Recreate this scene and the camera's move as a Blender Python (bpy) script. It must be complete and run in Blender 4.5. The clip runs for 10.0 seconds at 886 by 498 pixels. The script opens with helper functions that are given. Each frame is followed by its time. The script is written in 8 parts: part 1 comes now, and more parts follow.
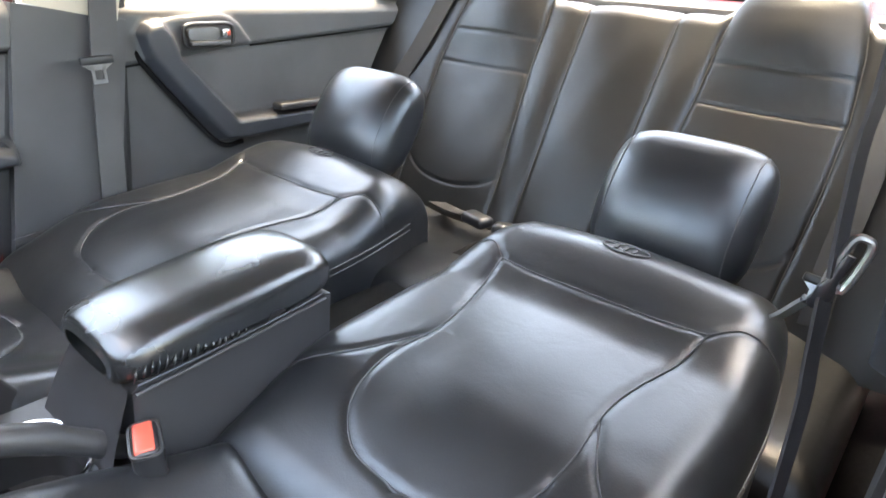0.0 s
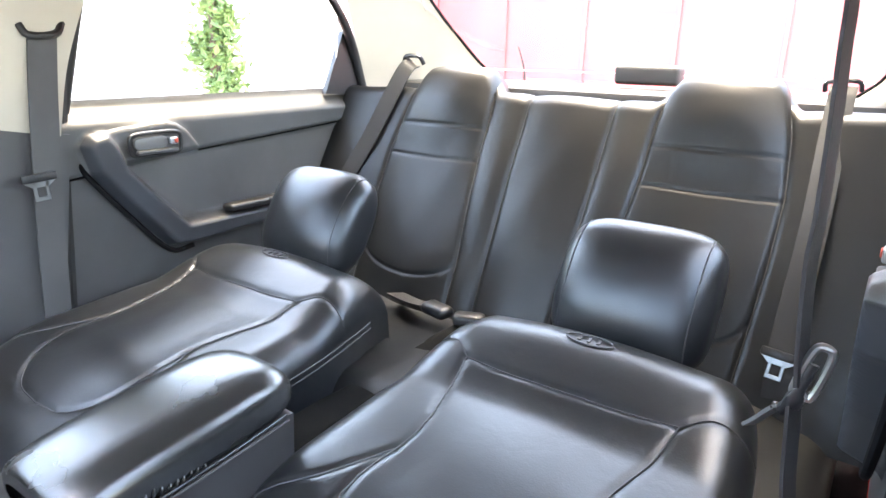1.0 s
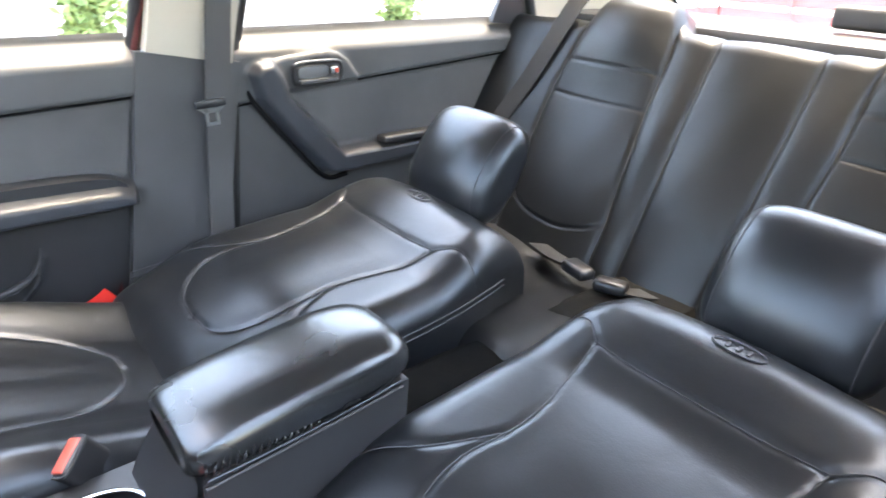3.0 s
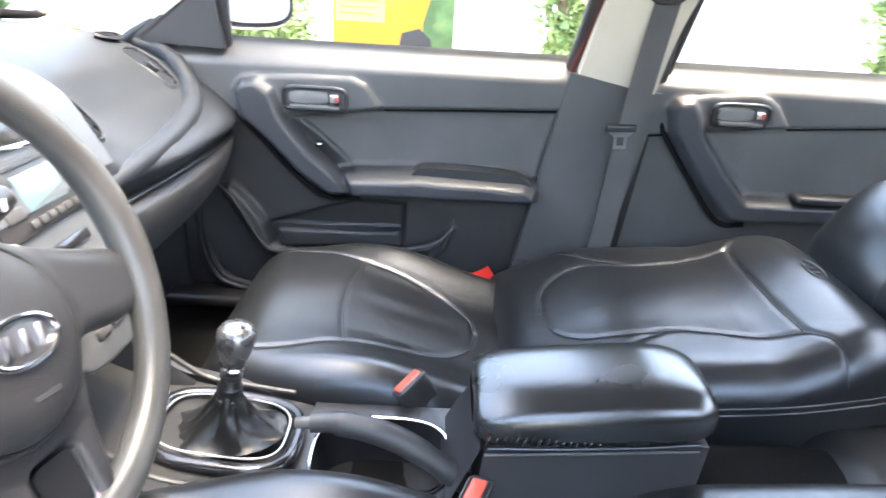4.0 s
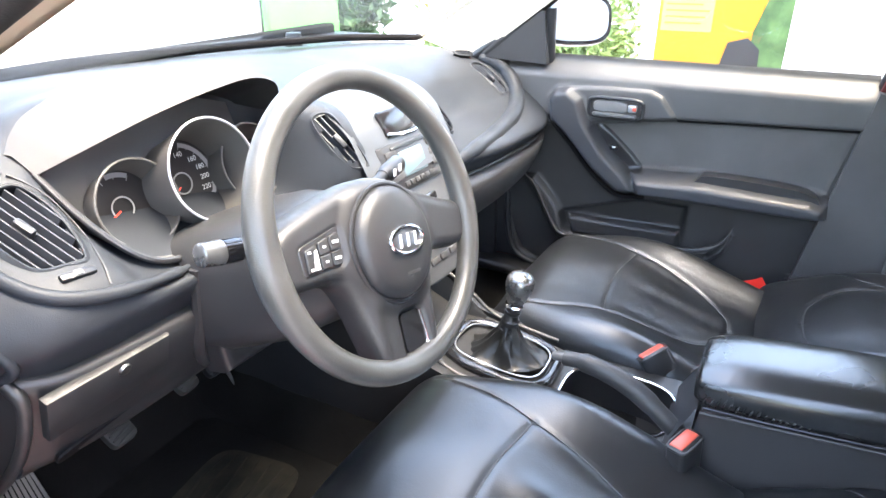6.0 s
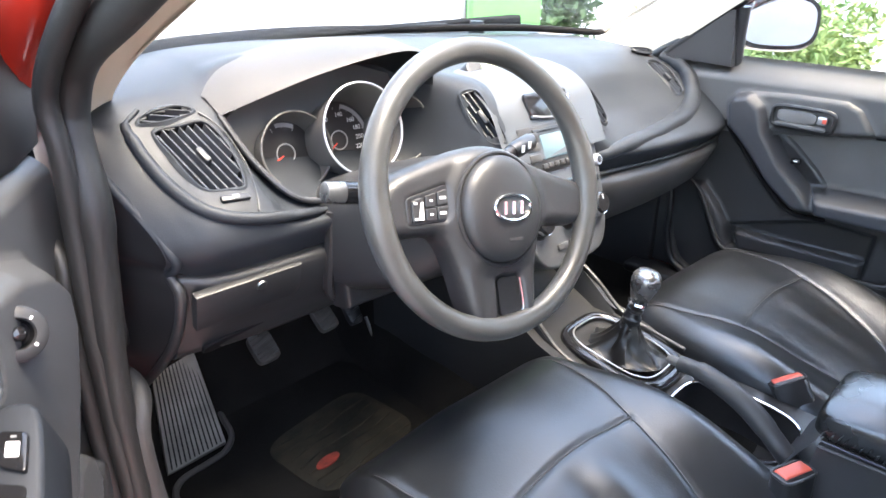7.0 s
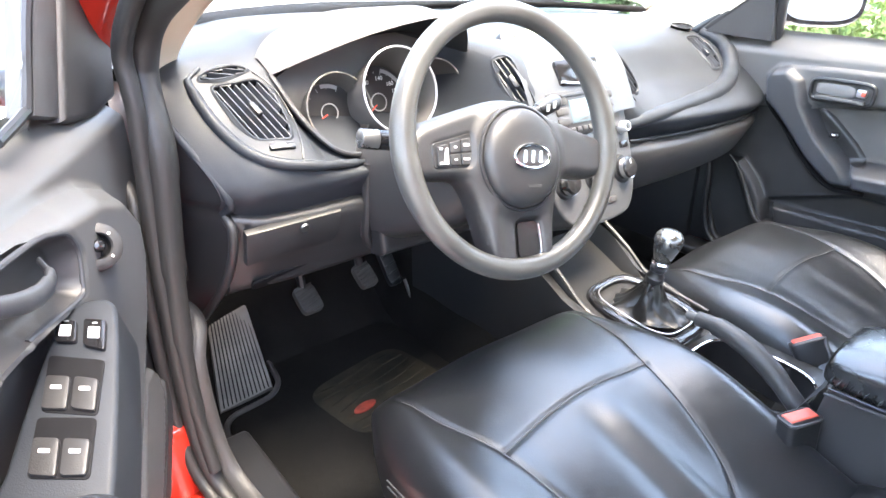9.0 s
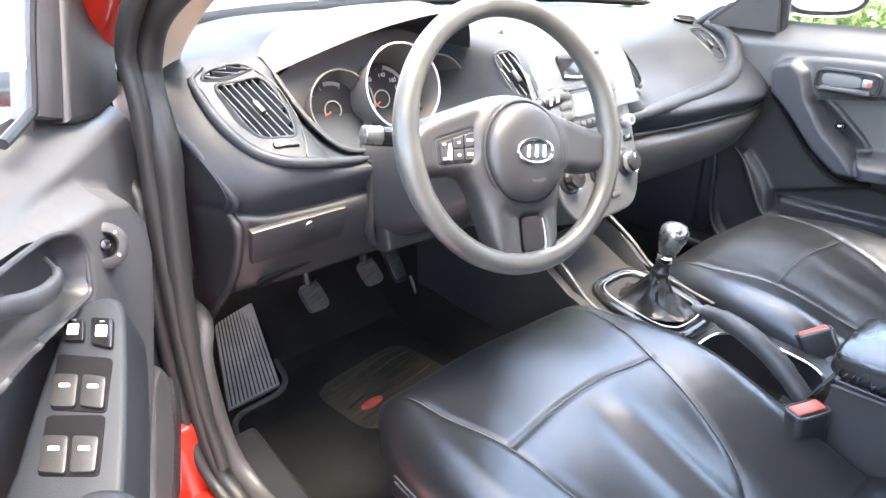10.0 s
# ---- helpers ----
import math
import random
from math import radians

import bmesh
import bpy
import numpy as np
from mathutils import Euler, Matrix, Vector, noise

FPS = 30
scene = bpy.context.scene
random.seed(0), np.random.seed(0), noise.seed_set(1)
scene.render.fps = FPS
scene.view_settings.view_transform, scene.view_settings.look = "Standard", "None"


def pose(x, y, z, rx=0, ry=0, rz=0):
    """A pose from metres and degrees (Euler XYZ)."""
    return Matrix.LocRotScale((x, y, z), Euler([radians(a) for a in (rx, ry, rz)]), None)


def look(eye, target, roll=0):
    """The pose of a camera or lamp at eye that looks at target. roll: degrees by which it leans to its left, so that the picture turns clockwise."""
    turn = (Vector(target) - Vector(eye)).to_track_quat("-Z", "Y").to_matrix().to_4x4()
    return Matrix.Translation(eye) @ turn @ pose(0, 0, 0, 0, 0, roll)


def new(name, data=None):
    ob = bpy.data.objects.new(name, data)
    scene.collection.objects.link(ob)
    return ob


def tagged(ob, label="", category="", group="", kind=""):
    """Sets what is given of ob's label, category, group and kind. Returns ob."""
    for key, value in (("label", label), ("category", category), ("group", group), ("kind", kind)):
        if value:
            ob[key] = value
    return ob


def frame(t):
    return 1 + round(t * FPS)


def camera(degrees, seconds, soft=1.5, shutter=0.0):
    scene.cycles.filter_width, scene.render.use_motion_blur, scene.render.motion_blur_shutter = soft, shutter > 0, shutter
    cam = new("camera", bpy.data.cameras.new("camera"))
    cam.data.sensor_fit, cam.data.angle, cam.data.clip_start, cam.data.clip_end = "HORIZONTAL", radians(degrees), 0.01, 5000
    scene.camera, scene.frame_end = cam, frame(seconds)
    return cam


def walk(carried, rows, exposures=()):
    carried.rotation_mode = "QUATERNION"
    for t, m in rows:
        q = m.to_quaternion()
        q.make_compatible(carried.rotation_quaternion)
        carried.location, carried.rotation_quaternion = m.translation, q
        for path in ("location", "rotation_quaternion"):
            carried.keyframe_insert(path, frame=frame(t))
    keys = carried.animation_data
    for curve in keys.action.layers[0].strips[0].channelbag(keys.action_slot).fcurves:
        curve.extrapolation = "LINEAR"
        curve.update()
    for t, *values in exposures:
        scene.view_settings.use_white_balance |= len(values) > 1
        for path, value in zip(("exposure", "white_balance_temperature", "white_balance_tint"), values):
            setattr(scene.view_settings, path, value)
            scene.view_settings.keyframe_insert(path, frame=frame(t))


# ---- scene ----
cam = camera(69.7, 10.0, shutter=0.2)
PATH = [
    (0, (-0.668, 0.292, 0.997), (0.494, -1.122, 0.189), 3.4),
    (0.5, (-0.652, 0.29, 1.021), (0.476, -1.225, 0.364), 2.3),
    (1, (-0.647, 0.28, 1.039), (0.459, -1.275, 0.442), 1.0),
    (1.5, (-0.648, 0.272, 1.038), (0.462, -1.286, 0.453), 0.2),
    (2, (-0.639, 0.257, 1.039), (0.469, -1.296, 0.437), 0.1),
    (2.2, (-0.633, 0.253, 1.038), (0.481, -1.285, 0.41), 0.2),
    (3.3, (-0.607, 0.183, 1.107), (0.962, -0.662, 0.198), 1.7),
    (3.5, (-0.6, 0.17, 1.082), (1.096, -0.412, 0.197), 1.7),
    (4, (-0.671, 0.154, 1.104), (1.147, 0.114, 0.27), 3.6),
    (4.5, (-0.769, 0.13, 1.13), (1.013, 0.537, 0.318), -0.2),
    (5, (-0.878, 0.096, 1.158), (0.777, 0.82, 0.3), -1.7),
    (5.2, (-0.894, 0.093, 1.165), (0.739, 0.87, 0.31), -1.1),
    (6.3, (-0.89, 0.053, 1.166), (0.685, 0.951, 0.32), 0.3),
    (6.5, (-0.891, 0.042, 1.165), (0.621, 1.044, 0.324), -0.3),
    (7, (-0.884, -0.037, 1.147), (0.383, 1.257, 0.298), 0.8),
    (7.5, (-0.903, -0.103, 1.115), (0.284, 1.268, 0.271), 3.5),
    (8, (-0.914, -0.119, 1.12), (0.212, 1.262, 0.213), 3.5),
    (8.5, (-0.92, -0.125, 1.122), (0.215, 1.252, 0.219), 1.1),
    (9, (-0.92, -0.124, 1.123), (0.222, 1.266, 0.251), -0.1),
    (9.5, (-0.92, -0.125, 1.124), (0.223, 1.295, 0.301), -1.0),
    (10, (-0.92, -0.126, 1.122), (0.206, 1.272, 0.241), -1.0),
]
walk(cam, [(t, look(e, g, r)) for t, e, g, r in PATH], [(0.0, 4.85, 8800, 10), (1.0, 4.84, 8150, 10), (2.2, 4.78, 8050, 10), (3.4, 4.62, 8000, 10), (4.0, 4.62, 7700, 10), (5.0, 4.75, 7600, 10), (6.5, 4.33, 7500, 10), (7.5, 4.10, 7500, 10), (8.5, 4.74, 7650, 10), (10.0, 4.86, 7650, 10)])

# ---------------------------------------------------------------- light
sky = bpy.data.worlds.new("sky")
sky.use_nodes = True
scene.world = sky
tree = sky.node_tree
sky_tex = tree.nodes.new("ShaderNodeTexSky")
sky_tex.sky_type = "NISHITA"
sky_tex.sun_disc = False
sky_tex.sun_elevation = radians(76.1)
sky_tex.sun_rotation = radians(162.9)
sky_tex.dust_density = 1.6
tree.links.new(sky_tex.outputs[0], tree.nodes["Background"].inputs[0])
tree.nodes["Background"].inputs[1].default_value = 0.15
sun = new("sun", bpy.data.lights.new("sun", "SUN"))
sun.data.energy = 0.6
sun.data.angle = radians(25.0)
sun.data.color = (1.0, 0.95, 0.88)
sun.matrix_world = look((0.8, -2.6, 11.0), (0, 0, 0))


# ---------------------------------------------------------------- materials
def nodes_of(name):
    m = bpy.data.materials.new(name)
    m.use_nodes = True
    t = m.node_tree
    return m, t, t.nodes["Principled BSDF"]


def mat(name, color, rough=0.5, metal=0.0, grain=0.0, grain_scale=600.0, vary=0.12, vary_scale=6.0, rough_vary=0.08, coat=0.0, wrinkle=0.0, wrinkle_scale=25.0, spec=0.5, tint=None, sheen=(1, 1, 1)):
    """A surface with stains at one scale and grain at another, and a fine relief."""
    m, t, p = nodes_of(name)
    new_node, link = t.nodes.new, t.links.new
    co = new_node("ShaderNodeTexCoord")
    info = new_node("ShaderNodeObjectInfo")
    shift = new_node("ShaderNodeVectorMath")
    shift.operation = "ADD"
    link(co.outputs["Object"], shift.inputs[0])
    link(info.outputs["Random"], shift.inputs[1])
    big = new_node("ShaderNodeTexNoise")
    big.inputs["Scale"].default_value, big.inputs["Detail"].default_value = vary_scale, 6
    fine = new_node("ShaderNodeTexNoise")
    fine.inputs["Scale"].default_value, fine.inputs["Detail"].default_value = grain_scale, 2
    for n in (big, fine):
        link(shift.outputs[0], n.inputs["Vector"])
    ramp = new_node("ShaderNodeMapRange")
    ramp.inputs[1].default_value, ramp.inputs[2].default_value = 0.3, 0.7
    link(big.outputs["Fac"], ramp.inputs[0])
    mix = new_node("ShaderNodeMix")
    mix.data_type = "RGBA"
    other = tint or [c * (1 + 2.2 * vary) for c in color[:3]]
    mix.inputs["A"].default_value = (*[c * (1 - vary) for c in color[:3]], 1)
    mix.inputs["B"].default_value = (*other[:3], 1)
    link(ramp.outputs[0], mix.inputs["Factor"])
    link(mix.outputs["Result"], p.inputs["Base Color"])
    rr = new_node("ShaderNodeMapRange")
    rr.inputs[3].default_value, rr.inputs[4].default_value = max(0.02, rough - rough_vary), min(1.0, rough + rough_vary)
    link(big.outputs["Fac"], rr.inputs[0])
    link(rr.outputs[0], p.inputs["Roughness"])
    p.inputs["Metallic"].default_value = metal
    p.inputs["Specular IOR Level"].default_value = spec
    p.inputs["Specular Tint"].default_value = (*sheen, 1)
    p.inputs["Coat Weight"].default_value = coat
    p.inputs["Coat Roughness"].default_value = 0.08
    normal = None
    if wrinkle:
        w = new_node("ShaderNodeTexNoise")
        w.inputs["Scale"].default_value, w.inputs["Detail"].default_value, w.inputs["Distortion"].default_value = wrinkle_scale, 3, 0.6
        link(shift.outputs[0], w.inputs["Vector"])
        b0 = new_node("ShaderNodeBump")
        b0.inputs["Strength"].default_value, b0.inputs["Distance"].default_value = wrinkle, 0.01
        link(w.outputs["Fac"], b0.inputs["Height"])
        normal = b0
    if grain:
        b1 = new_node("ShaderNodeBump")
        b1.inputs["Strength"].default_value, b1.inputs["Distance"].default_value = grain, 0.0006
        link(fine.outputs["Fac"], b1.inputs["Height"])
        if normal:
            link(normal.outputs[0], b1.inputs["Normal"])
        normal = b1
    if normal:
        link(normal.outputs[0], p.inputs["Normal"])
    return m


# Bluish base and specular tint stand in for reflected blue sky.
LEATHER = mat("black leather", (0.0042, 0.0046, 0.0053), 0.36, grain=0.22, grain_scale=420, vary=0.16, rough_vary=0.06, wrinkle=0.08, wrinkle_scale=14, spec=0.8, sheen=(0.92, 0.96, 1.0))
LEATHER_LID = mat("shiny worn leather", (0.007, 0.0074, 0.0074), 0.27, grain=0.2, grain_scale=420, rough_vary=0.05, wrinkle=0.05, wrinkle_scale=18, spec=1.0)
LEATHER_GREY = mat("matt black leather", (0.0034, 0.0036, 0.0039), 0.42, grain=0.25, grain_scale=420, wrinkle=0.06, wrinkle_scale=12, spec=0.42)
SEAM = mat("seam thread", (0.045, 0.045, 0.047), 0.45, grain=0.3)
DASH = mat("dark slate dashboard plastic", (0.017, 0.0195, 0.0235), 0.48, grain=0.35, grain_scale=900, vary=0.08, spec=0.22)
PLASTIC = mat("charcoal plastic", (0.017, 0.017, 0.0178), 0.45, grain=0.35, grain_scale=900, vary=0.1)
PLASTIC_LOW = mat("scuffed grey lower plastic", (0.030, 0.029, 0.029), 0.52, grain=0.4, grain_scale=800, vary=0.16)
TRIM = mat("grey door plastic", (0.062, 0.063, 0.064), 0.47, grain=0.35, grain_scale=900, vary=0.1)
HANDLE_GREY = mat("pale grey handle plastic", (0.12, 0.12, 0.118), 0.38, vary=0.06)
FABRIC = mat("grey woven door fabric", (0.088, 0.087, 0.086), 0.85, grain=0.7, grain_scale=1300, vary=0.1, spec=0.25)
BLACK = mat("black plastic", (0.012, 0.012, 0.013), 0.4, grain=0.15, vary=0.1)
GLOSS = mat("glossy black plastic", (0.010, 0.010, 0.011), 0.13, vary=0.1, rough_vary=0.04)
SEAL_BLACK = mat("matt black glass edging", (0.005, 0.005, 0.006), 0.75, vary=0.1, spec=0.12)
RUBBER = mat("black rubber seal", (0.014, 0.014, 0.014), 0.55, grain=0.3, grain_scale=500)
WHEEL = mat("worn grey wheel rim", (0.037, 0.037, 0.035), 0.34, grain=0.4, grain_scale=700, vary=0.18, vary_scale=14)
CARPET = mat("black carpet", (0.006, 0.006, 0.006), 0.95, grain=1.0, grain_scale=900, vary=0.3, vary_scale=9, wrinkle=0.12, wrinkle_scale=60, spec=0.1, tint=(0.0105, 0.0100, 0.0092))
MAT_PAD = mat("dusty rubber heel pad", (0.012, 0.0112, 0.009), 0.8, grain=0.5, grain_scale=300, vary=0.35, vary_scale=18, spec=0.2, tint=(0.034, 0.029, 0.019))
KNOB = mat("gunmetal knob", (0.15, 0.15, 0.148), 0.27, metal=0.85, vary=0.2, vary_scale=40)
FADED_RED = mat("faded red badge", (0.22, 0.03, 0.018), 0.6, vary=0.3, vary_scale=60)
FOOTREST = mat("worn grey footrest rubber", (0.15, 0.142, 0.132), 0.75, grain=0.4, vary=0.2, vary_scale=15, spec=0.25)
PEDAL = mat("worn pedal rubber", (0.036, 0.034, 0.031), 0.7, grain=0.3, vary=0.25, vary_scale=30)
CREAM = mat("cream pillar trim", (0.50, 0.45, 0.36), 0.6, grain=0.3, grain_scale=800, vary=0.05)
HEADLINER = mat("beige headliner cloth", (0.27, 0.25, 0.215), 0.9, grain=0.6, grain_scale=900, vary=0.05, spec=0.2)
WEBBING = mat("grey seat belt webbing", (0.065, 0.064, 0.063), 0.7, grain=0.6, grain_scale=900, vary=0.1)
WEBBING_DARK = mat("dark seat belt webbing", (0.009, 0.009, 0.010), 0.65, grain=0.5, grain_scale=900, vary=0.1)
CHROME = mat("polished chrome", (0.75, 0.75, 0.76), 0.12, metal=1.0, vary=0.03, rough_vary=0.05)
SATIN = mat("satin silver plastic", (0.45, 0.45, 0.46), 0.3, metal=0.8, vary=0.05)
STEEL = mat("brushed steel tongue", (0.26, 0.26, 0.255), 0.38, metal=1.0, vary=0.1)
RED_PAINT = mat("red car paint", (0.42, 0.022, 0.012), 0.25, coat=1.0, vary=0.06)
# Red body paint darkened: the pillar edge's shade is in the colour.
RED_SHADED = mat("red car paint darkened for shade", (0.07, 0.010, 0.009), 0.35, vary=0.1)
RED_PLASTIC = mat("red release button", (0.48, 0.075, 0.048), 0.4, vary=0.08)
RED_FABRIC = mat("bright red strap", (0.75, 0.02, 0.012), 0.6, vary=0.08)
WHITE_INK = mat("white printed marks", (0.75, 0.75, 0.74), 0.6, vary=0.03)
GREY_INK = mat("grey printed marks", (0.25, 0.25, 0.25), 0.6, vary=0.03)
RED_INK = mat("red needle", (0.6, 0.05, 0.03), 0.5, vary=0.03)
BADGE_DARK = mat("dark badge enamel", (0.03, 0.03, 0.032), 0.3, vary=0.05)
DIAL = mat("black dial face", (0.010, 0.009, 0.009), 0.45, vary=0.15)
POD = mat("grey instrument pod", (0.060, 0.057, 0.054), 0.5, grain=0.3, grain_scale=900, vary=0.08)
HOOD = mat("pale grey hood plastic", (0.042, 0.041, 0.041), 0.5, grain=0.3, grain_scale=900, vary=0.08, spec=0.3)
FASCIA = mat("silver grey fascia plastic", (0.044, 0.046, 0.049), 0.42, grain=0.2, grain_scale=900, vary=0.06)
# Darker door plastic: falloff of light down the door is in the colour.
DOOR_LOW = mat("dark grey plastic, door falloff included", (0.024, 0.024, 0.025), 0.48, grain=0.35, grain_scale=900, vary=0.12)
DOOR_PULL = mat("slate grey pull handle", (0.028, 0.030, 0.034), 0.46, grain=0.3, grain_scale=900, vary=0.1)
# Console plastic blackened: shade beside and under the dashboard is in the colour.
SIDE = mat("console plastic blackened for shade", (0.010, 0.010, 0.0105), 0.6, grain=0.4, grain_scale=800, vary=0.2, spec=0.3)
PILLAR = mat("grey pillar plastic", (0.058, 0.058, 0.059), 0.47, grain=0.35, grain_scale=900, vary=0.1)
GREEN_LCD = mat("pale green display", (0.22, 0.24, 0.18), 0.3, vary=0.06)
BLUE_LCD = mat("blue grey radio display", (0.09, 0.14, 0.16), 0.3, vary=0.06)
AMBER = mat("amber tell-tale", (0.7, 0.22, 0.02), 0.4, vary=0.05)
CONCRETE = mat("sunlit pale concrete", (0.34, 0.32, 0.29), 0.9, grain=0.5, grain_scale=60, vary=0.12, vary_scale=0.7, spec=0.2)
WHITE_WALL = mat("white painted wall", (0.80, 0.79, 0.77), 0.85, grain=0.3, grain_scale=40, vary=0.05, vary_scale=0.8, spec=0.2)
RED_WALL = mat("faded red sheet wall", (0.48, 0.10, 0.10), 0.6, vary=0.1, vary_scale=1.0)
SIGN_YELLOW = mat("yellow printed board", (0.46, 0.17, 0.004), 0.45, vary=0.04, vary_scale=2)
SIGN_PALE = mat("pale yellow printed panel", (0.52, 0.32, 0.09), 0.45, vary=0.03, vary_scale=2)
SIGN_INK = mat("brown printed lines", (0.30, 0.16, 0.03), 0.6, vary=0.05)
GREEN_SHEET = mat("bright green sheet", (0.12, 0.50, 0.10), 0.5, vary=0.12, vary_scale=2)
# Leaf green lightened to carry the pale haze of overexposure.
LEAF_HAZED = mat("green leaves", (0.14, 0.24, 0.07), 0.5, vary=0.4, vary_scale=9, tint=(0.26, 0.36, 0.13), spec=0.35)
LEAF_DARK = mat("dark green leaves", (0.035, 0.09, 0.03), 0.5, vary=0.4, vary_scale=9, tint=(0.08, 0.15, 0.05), spec=0.35)
BARK = mat("grey brown bark", (0.14, 0.10, 0.07), 0.9, grain=0.6, grain_scale=60, vary=0.3, vary_scale=12, spec=0.2)
TYRE = mat("tyre rubber", (0.02, 0.02, 0.02), 0.8, grain=0.4, vary=0.15)

GLASS, gt, gp = nodes_of("clear window glass")
gp.inputs["Transmission Weight"].default_value = 1.0
gp.inputs["Roughness"].default_value = 0.0
gp.inputs["IOR"].default_value = 1.45
gp.inputs["Base Color"].default_value = (0.97, 0.99, 0.98, 1)
MIRROR, mt, mp = nodes_of("mirror glass")
mp.inputs["Metallic"].default_value = 1.0
mp.inputs["Roughness"].default_value = 0.02
mp.inputs["Base Color"].default_value = (0.9, 0.91, 0.92, 1)


# ---------------------------------------------------------------- mesh helpers
def thing(name, label, category, m=None, group="", kind=""):
    ob = new(name)
    ob.empty_display_size = 0.05
    if m is not None:
        ob.matrix_world = m
    return tagged(ob, label, category, group, kind)


def part(name, bm, material, parent=None, label="", sharp=38.0, flip=True):
    """Links a bmesh as one mesh object under a thing or a part."""
    if flip:
        bmesh.ops.recalc_face_normals(bm, faces=bm.faces)
    me = bpy.data.meshes.new(name)
    bm.to_mesh(me)
    bm.free()
    for poly in me.polygons:
        poly.use_smooth = True
    me.set_sharp_from_angle(angle=radians(sharp))
    me.materials.append(material)
    ob = new(name, me)
    ob.parent = parent
    if label:
        ob["label"] = label
    return ob


def rbox(cx, cy, cz, sx, sy, sz, bevel=0.004, seg=2, m=None, bm=None):
    """A box with rounded edges, by its centre and size."""
    own = bmesh.new()
    bmesh.ops.create_cube(own, size=1.0)
    for v in own.verts:
        v.co = Vector((v.co.x * sx, v.co.y * sy, v.co.z * sz))
    bevel = min(bevel, 0.49 * min(sx, sy, sz))
    if bevel > 0:
        bmesh.ops.bevel(own, geom=own.edges[:], offset=bevel, segments=seg, profile=0.5, affect="EDGES")
    mm = Matrix.Translation((cx, cy, cz)) @ (m if m is not None else Matrix())
    own.transform(mm)
    return merge(bm, own)


def merge(bm, own):
    if bm is None:
        return own
    me = bpy.data.meshes.new("join")
    own.to_mesh(me)
    own.free()
    bm.from_mesh(me)
    bpy.data.meshes.remove(me)
    return bm


def spline(pts, n=8, closed=False):
    """Catmull-Rom through points, n steps each."""
    P = [Vector(p) for p in pts]
    out = []
    k = len(P)
    last = k if closed else k - 1
    for i in range(last):
        p0 = P[(i - 1) % k] if closed or i > 0 else P[0] * 2 - P[1]
        p1, p2 = P[i], P[(i + 1) % k]
        p3 = P[(i + 2) % k] if closed or i + 2 < k else P[-1] * 2 - P[-2]
        for j in range(n):
            t = j / n
            out.append(0.5 * ((2 * p1) + (p2 - p0) * t + (2 * p0 - 5 * p1 + 4 * p2 - p3) * t * t + (3 * p1 - p0 - 3 * p2 + p3) * t ** 3))
    if not closed:
        out.append(P[-1].copy())
    return out


def skin(rings, close_ring=True, close_path=False, caps=True, bm=None):
    """Quads between rings of equal count."""
    bm = bm or bmesh.new()
    vs = [[bm.verts.new(p) for p in ring] for ring in rings]
    n, m = len(vs), len(vs[0])
    for i in range(n if close_path else n - 1):
        a, b = vs[i], vs[(i + 1) % n]
        for j in range(m if close_ring else m - 1):
            k = (j + 1) % m
            bm.faces.new((a[j], a[k], b[k], b[j]))
    if caps and close_ring and not close_path:
        bm.faces.new(vs[0])
        bm.faces.new(vs[-1][::-1])
    return bm


def tube(pts, r, n=10, closed=False, flat=1.0, side=None, smooth=0, caps=True, bm=None):
    """A bar swept along points. r: a number or one for each point; flat: thickness by width; side: the direction of its width."""
    P = [Vector(p) for p in pts]
    if smooth:
        P = spline(P, smooth, closed)
    k = len(P)
    rings = []
    ref = Vector(side) if side is not None else None
    prev = None
    for i, p in enumerate(P):
        a = P[(i - 1) % k] if closed or i > 0 else P[i]
        b = P[(i + 1) % k] if closed or i < k - 1 else P[i]
        d = (b - a).normalized()
        if ref is not None:
            u = (ref - d * ref.dot(d)).normalized()
        elif prev is None:
            u = d.orthogonal().normalized()
        else:
            u = (prev - d * prev.dot(d)).normalized()
        prev = u
        w = d.cross(u)
        ri = r if not isinstance(r, (list, tuple)) else r[min(len(r) - 1, int(i * len(r) / k))]
        rings.append([p + u * (ri * math.cos(2 * math.pi * j / n)) + w * (ri * flat * math.sin(2 * math.pi * j / n)) for j in range(n)])
    return skin(rings, True, closed, caps, bm)


def band(pts, width, thick, side, smooth=4, bm=None):
    """A flat strap along points."""
    P = spline(pts, smooth) if smooth else [Vector(p) for p in pts]
    rings = []
    s = Vector(side).normalized()
    for i, p in enumerate(P):
        d = (P[min(i + 1, len(P) - 1)] - P[max(i - 1, 0)]).normalized()
        u = (s - d * s.dot(d)).normalized()
        w = d.cross(u) * (thick / 2)
        u = u * (width / 2)
        rings.append([p + u + w, p - u + w, p - u - w, p + u - w])
    return skin(rings, bm=bm)


def plate(outline, depth, m=None, bevel=0.0, seg=2, bm=None):
    """A plate from a 2D outline, its thickness along -z of the pose m."""
    own = bmesh.new()
    top = [own.verts.new((x, y, 0)) for x, y in outline]
    f = own.faces.new(top)
    res = bmesh.ops.extrude_face_region(own, geom=[f])
    for v in res["geom"]:
        if isinstance(v, bmesh.types.BMVert):
            v.co.z -= depth
    bmesh.ops.recalc_face_normals(own, faces=own.faces)
    if bevel:
        edges = [e for e in own.edges if abs(e.verts[0].co.z - e.verts[1].co.z) < 1e-6 and e.verts[0].co.z > -1e-6]
        bmesh.ops.bevel(own, geom=edges, offset=bevel, segments=seg, profile=0.5, affect="EDGES")
    if m is not None:
        own.transform(m)
    return merge(bm, own)


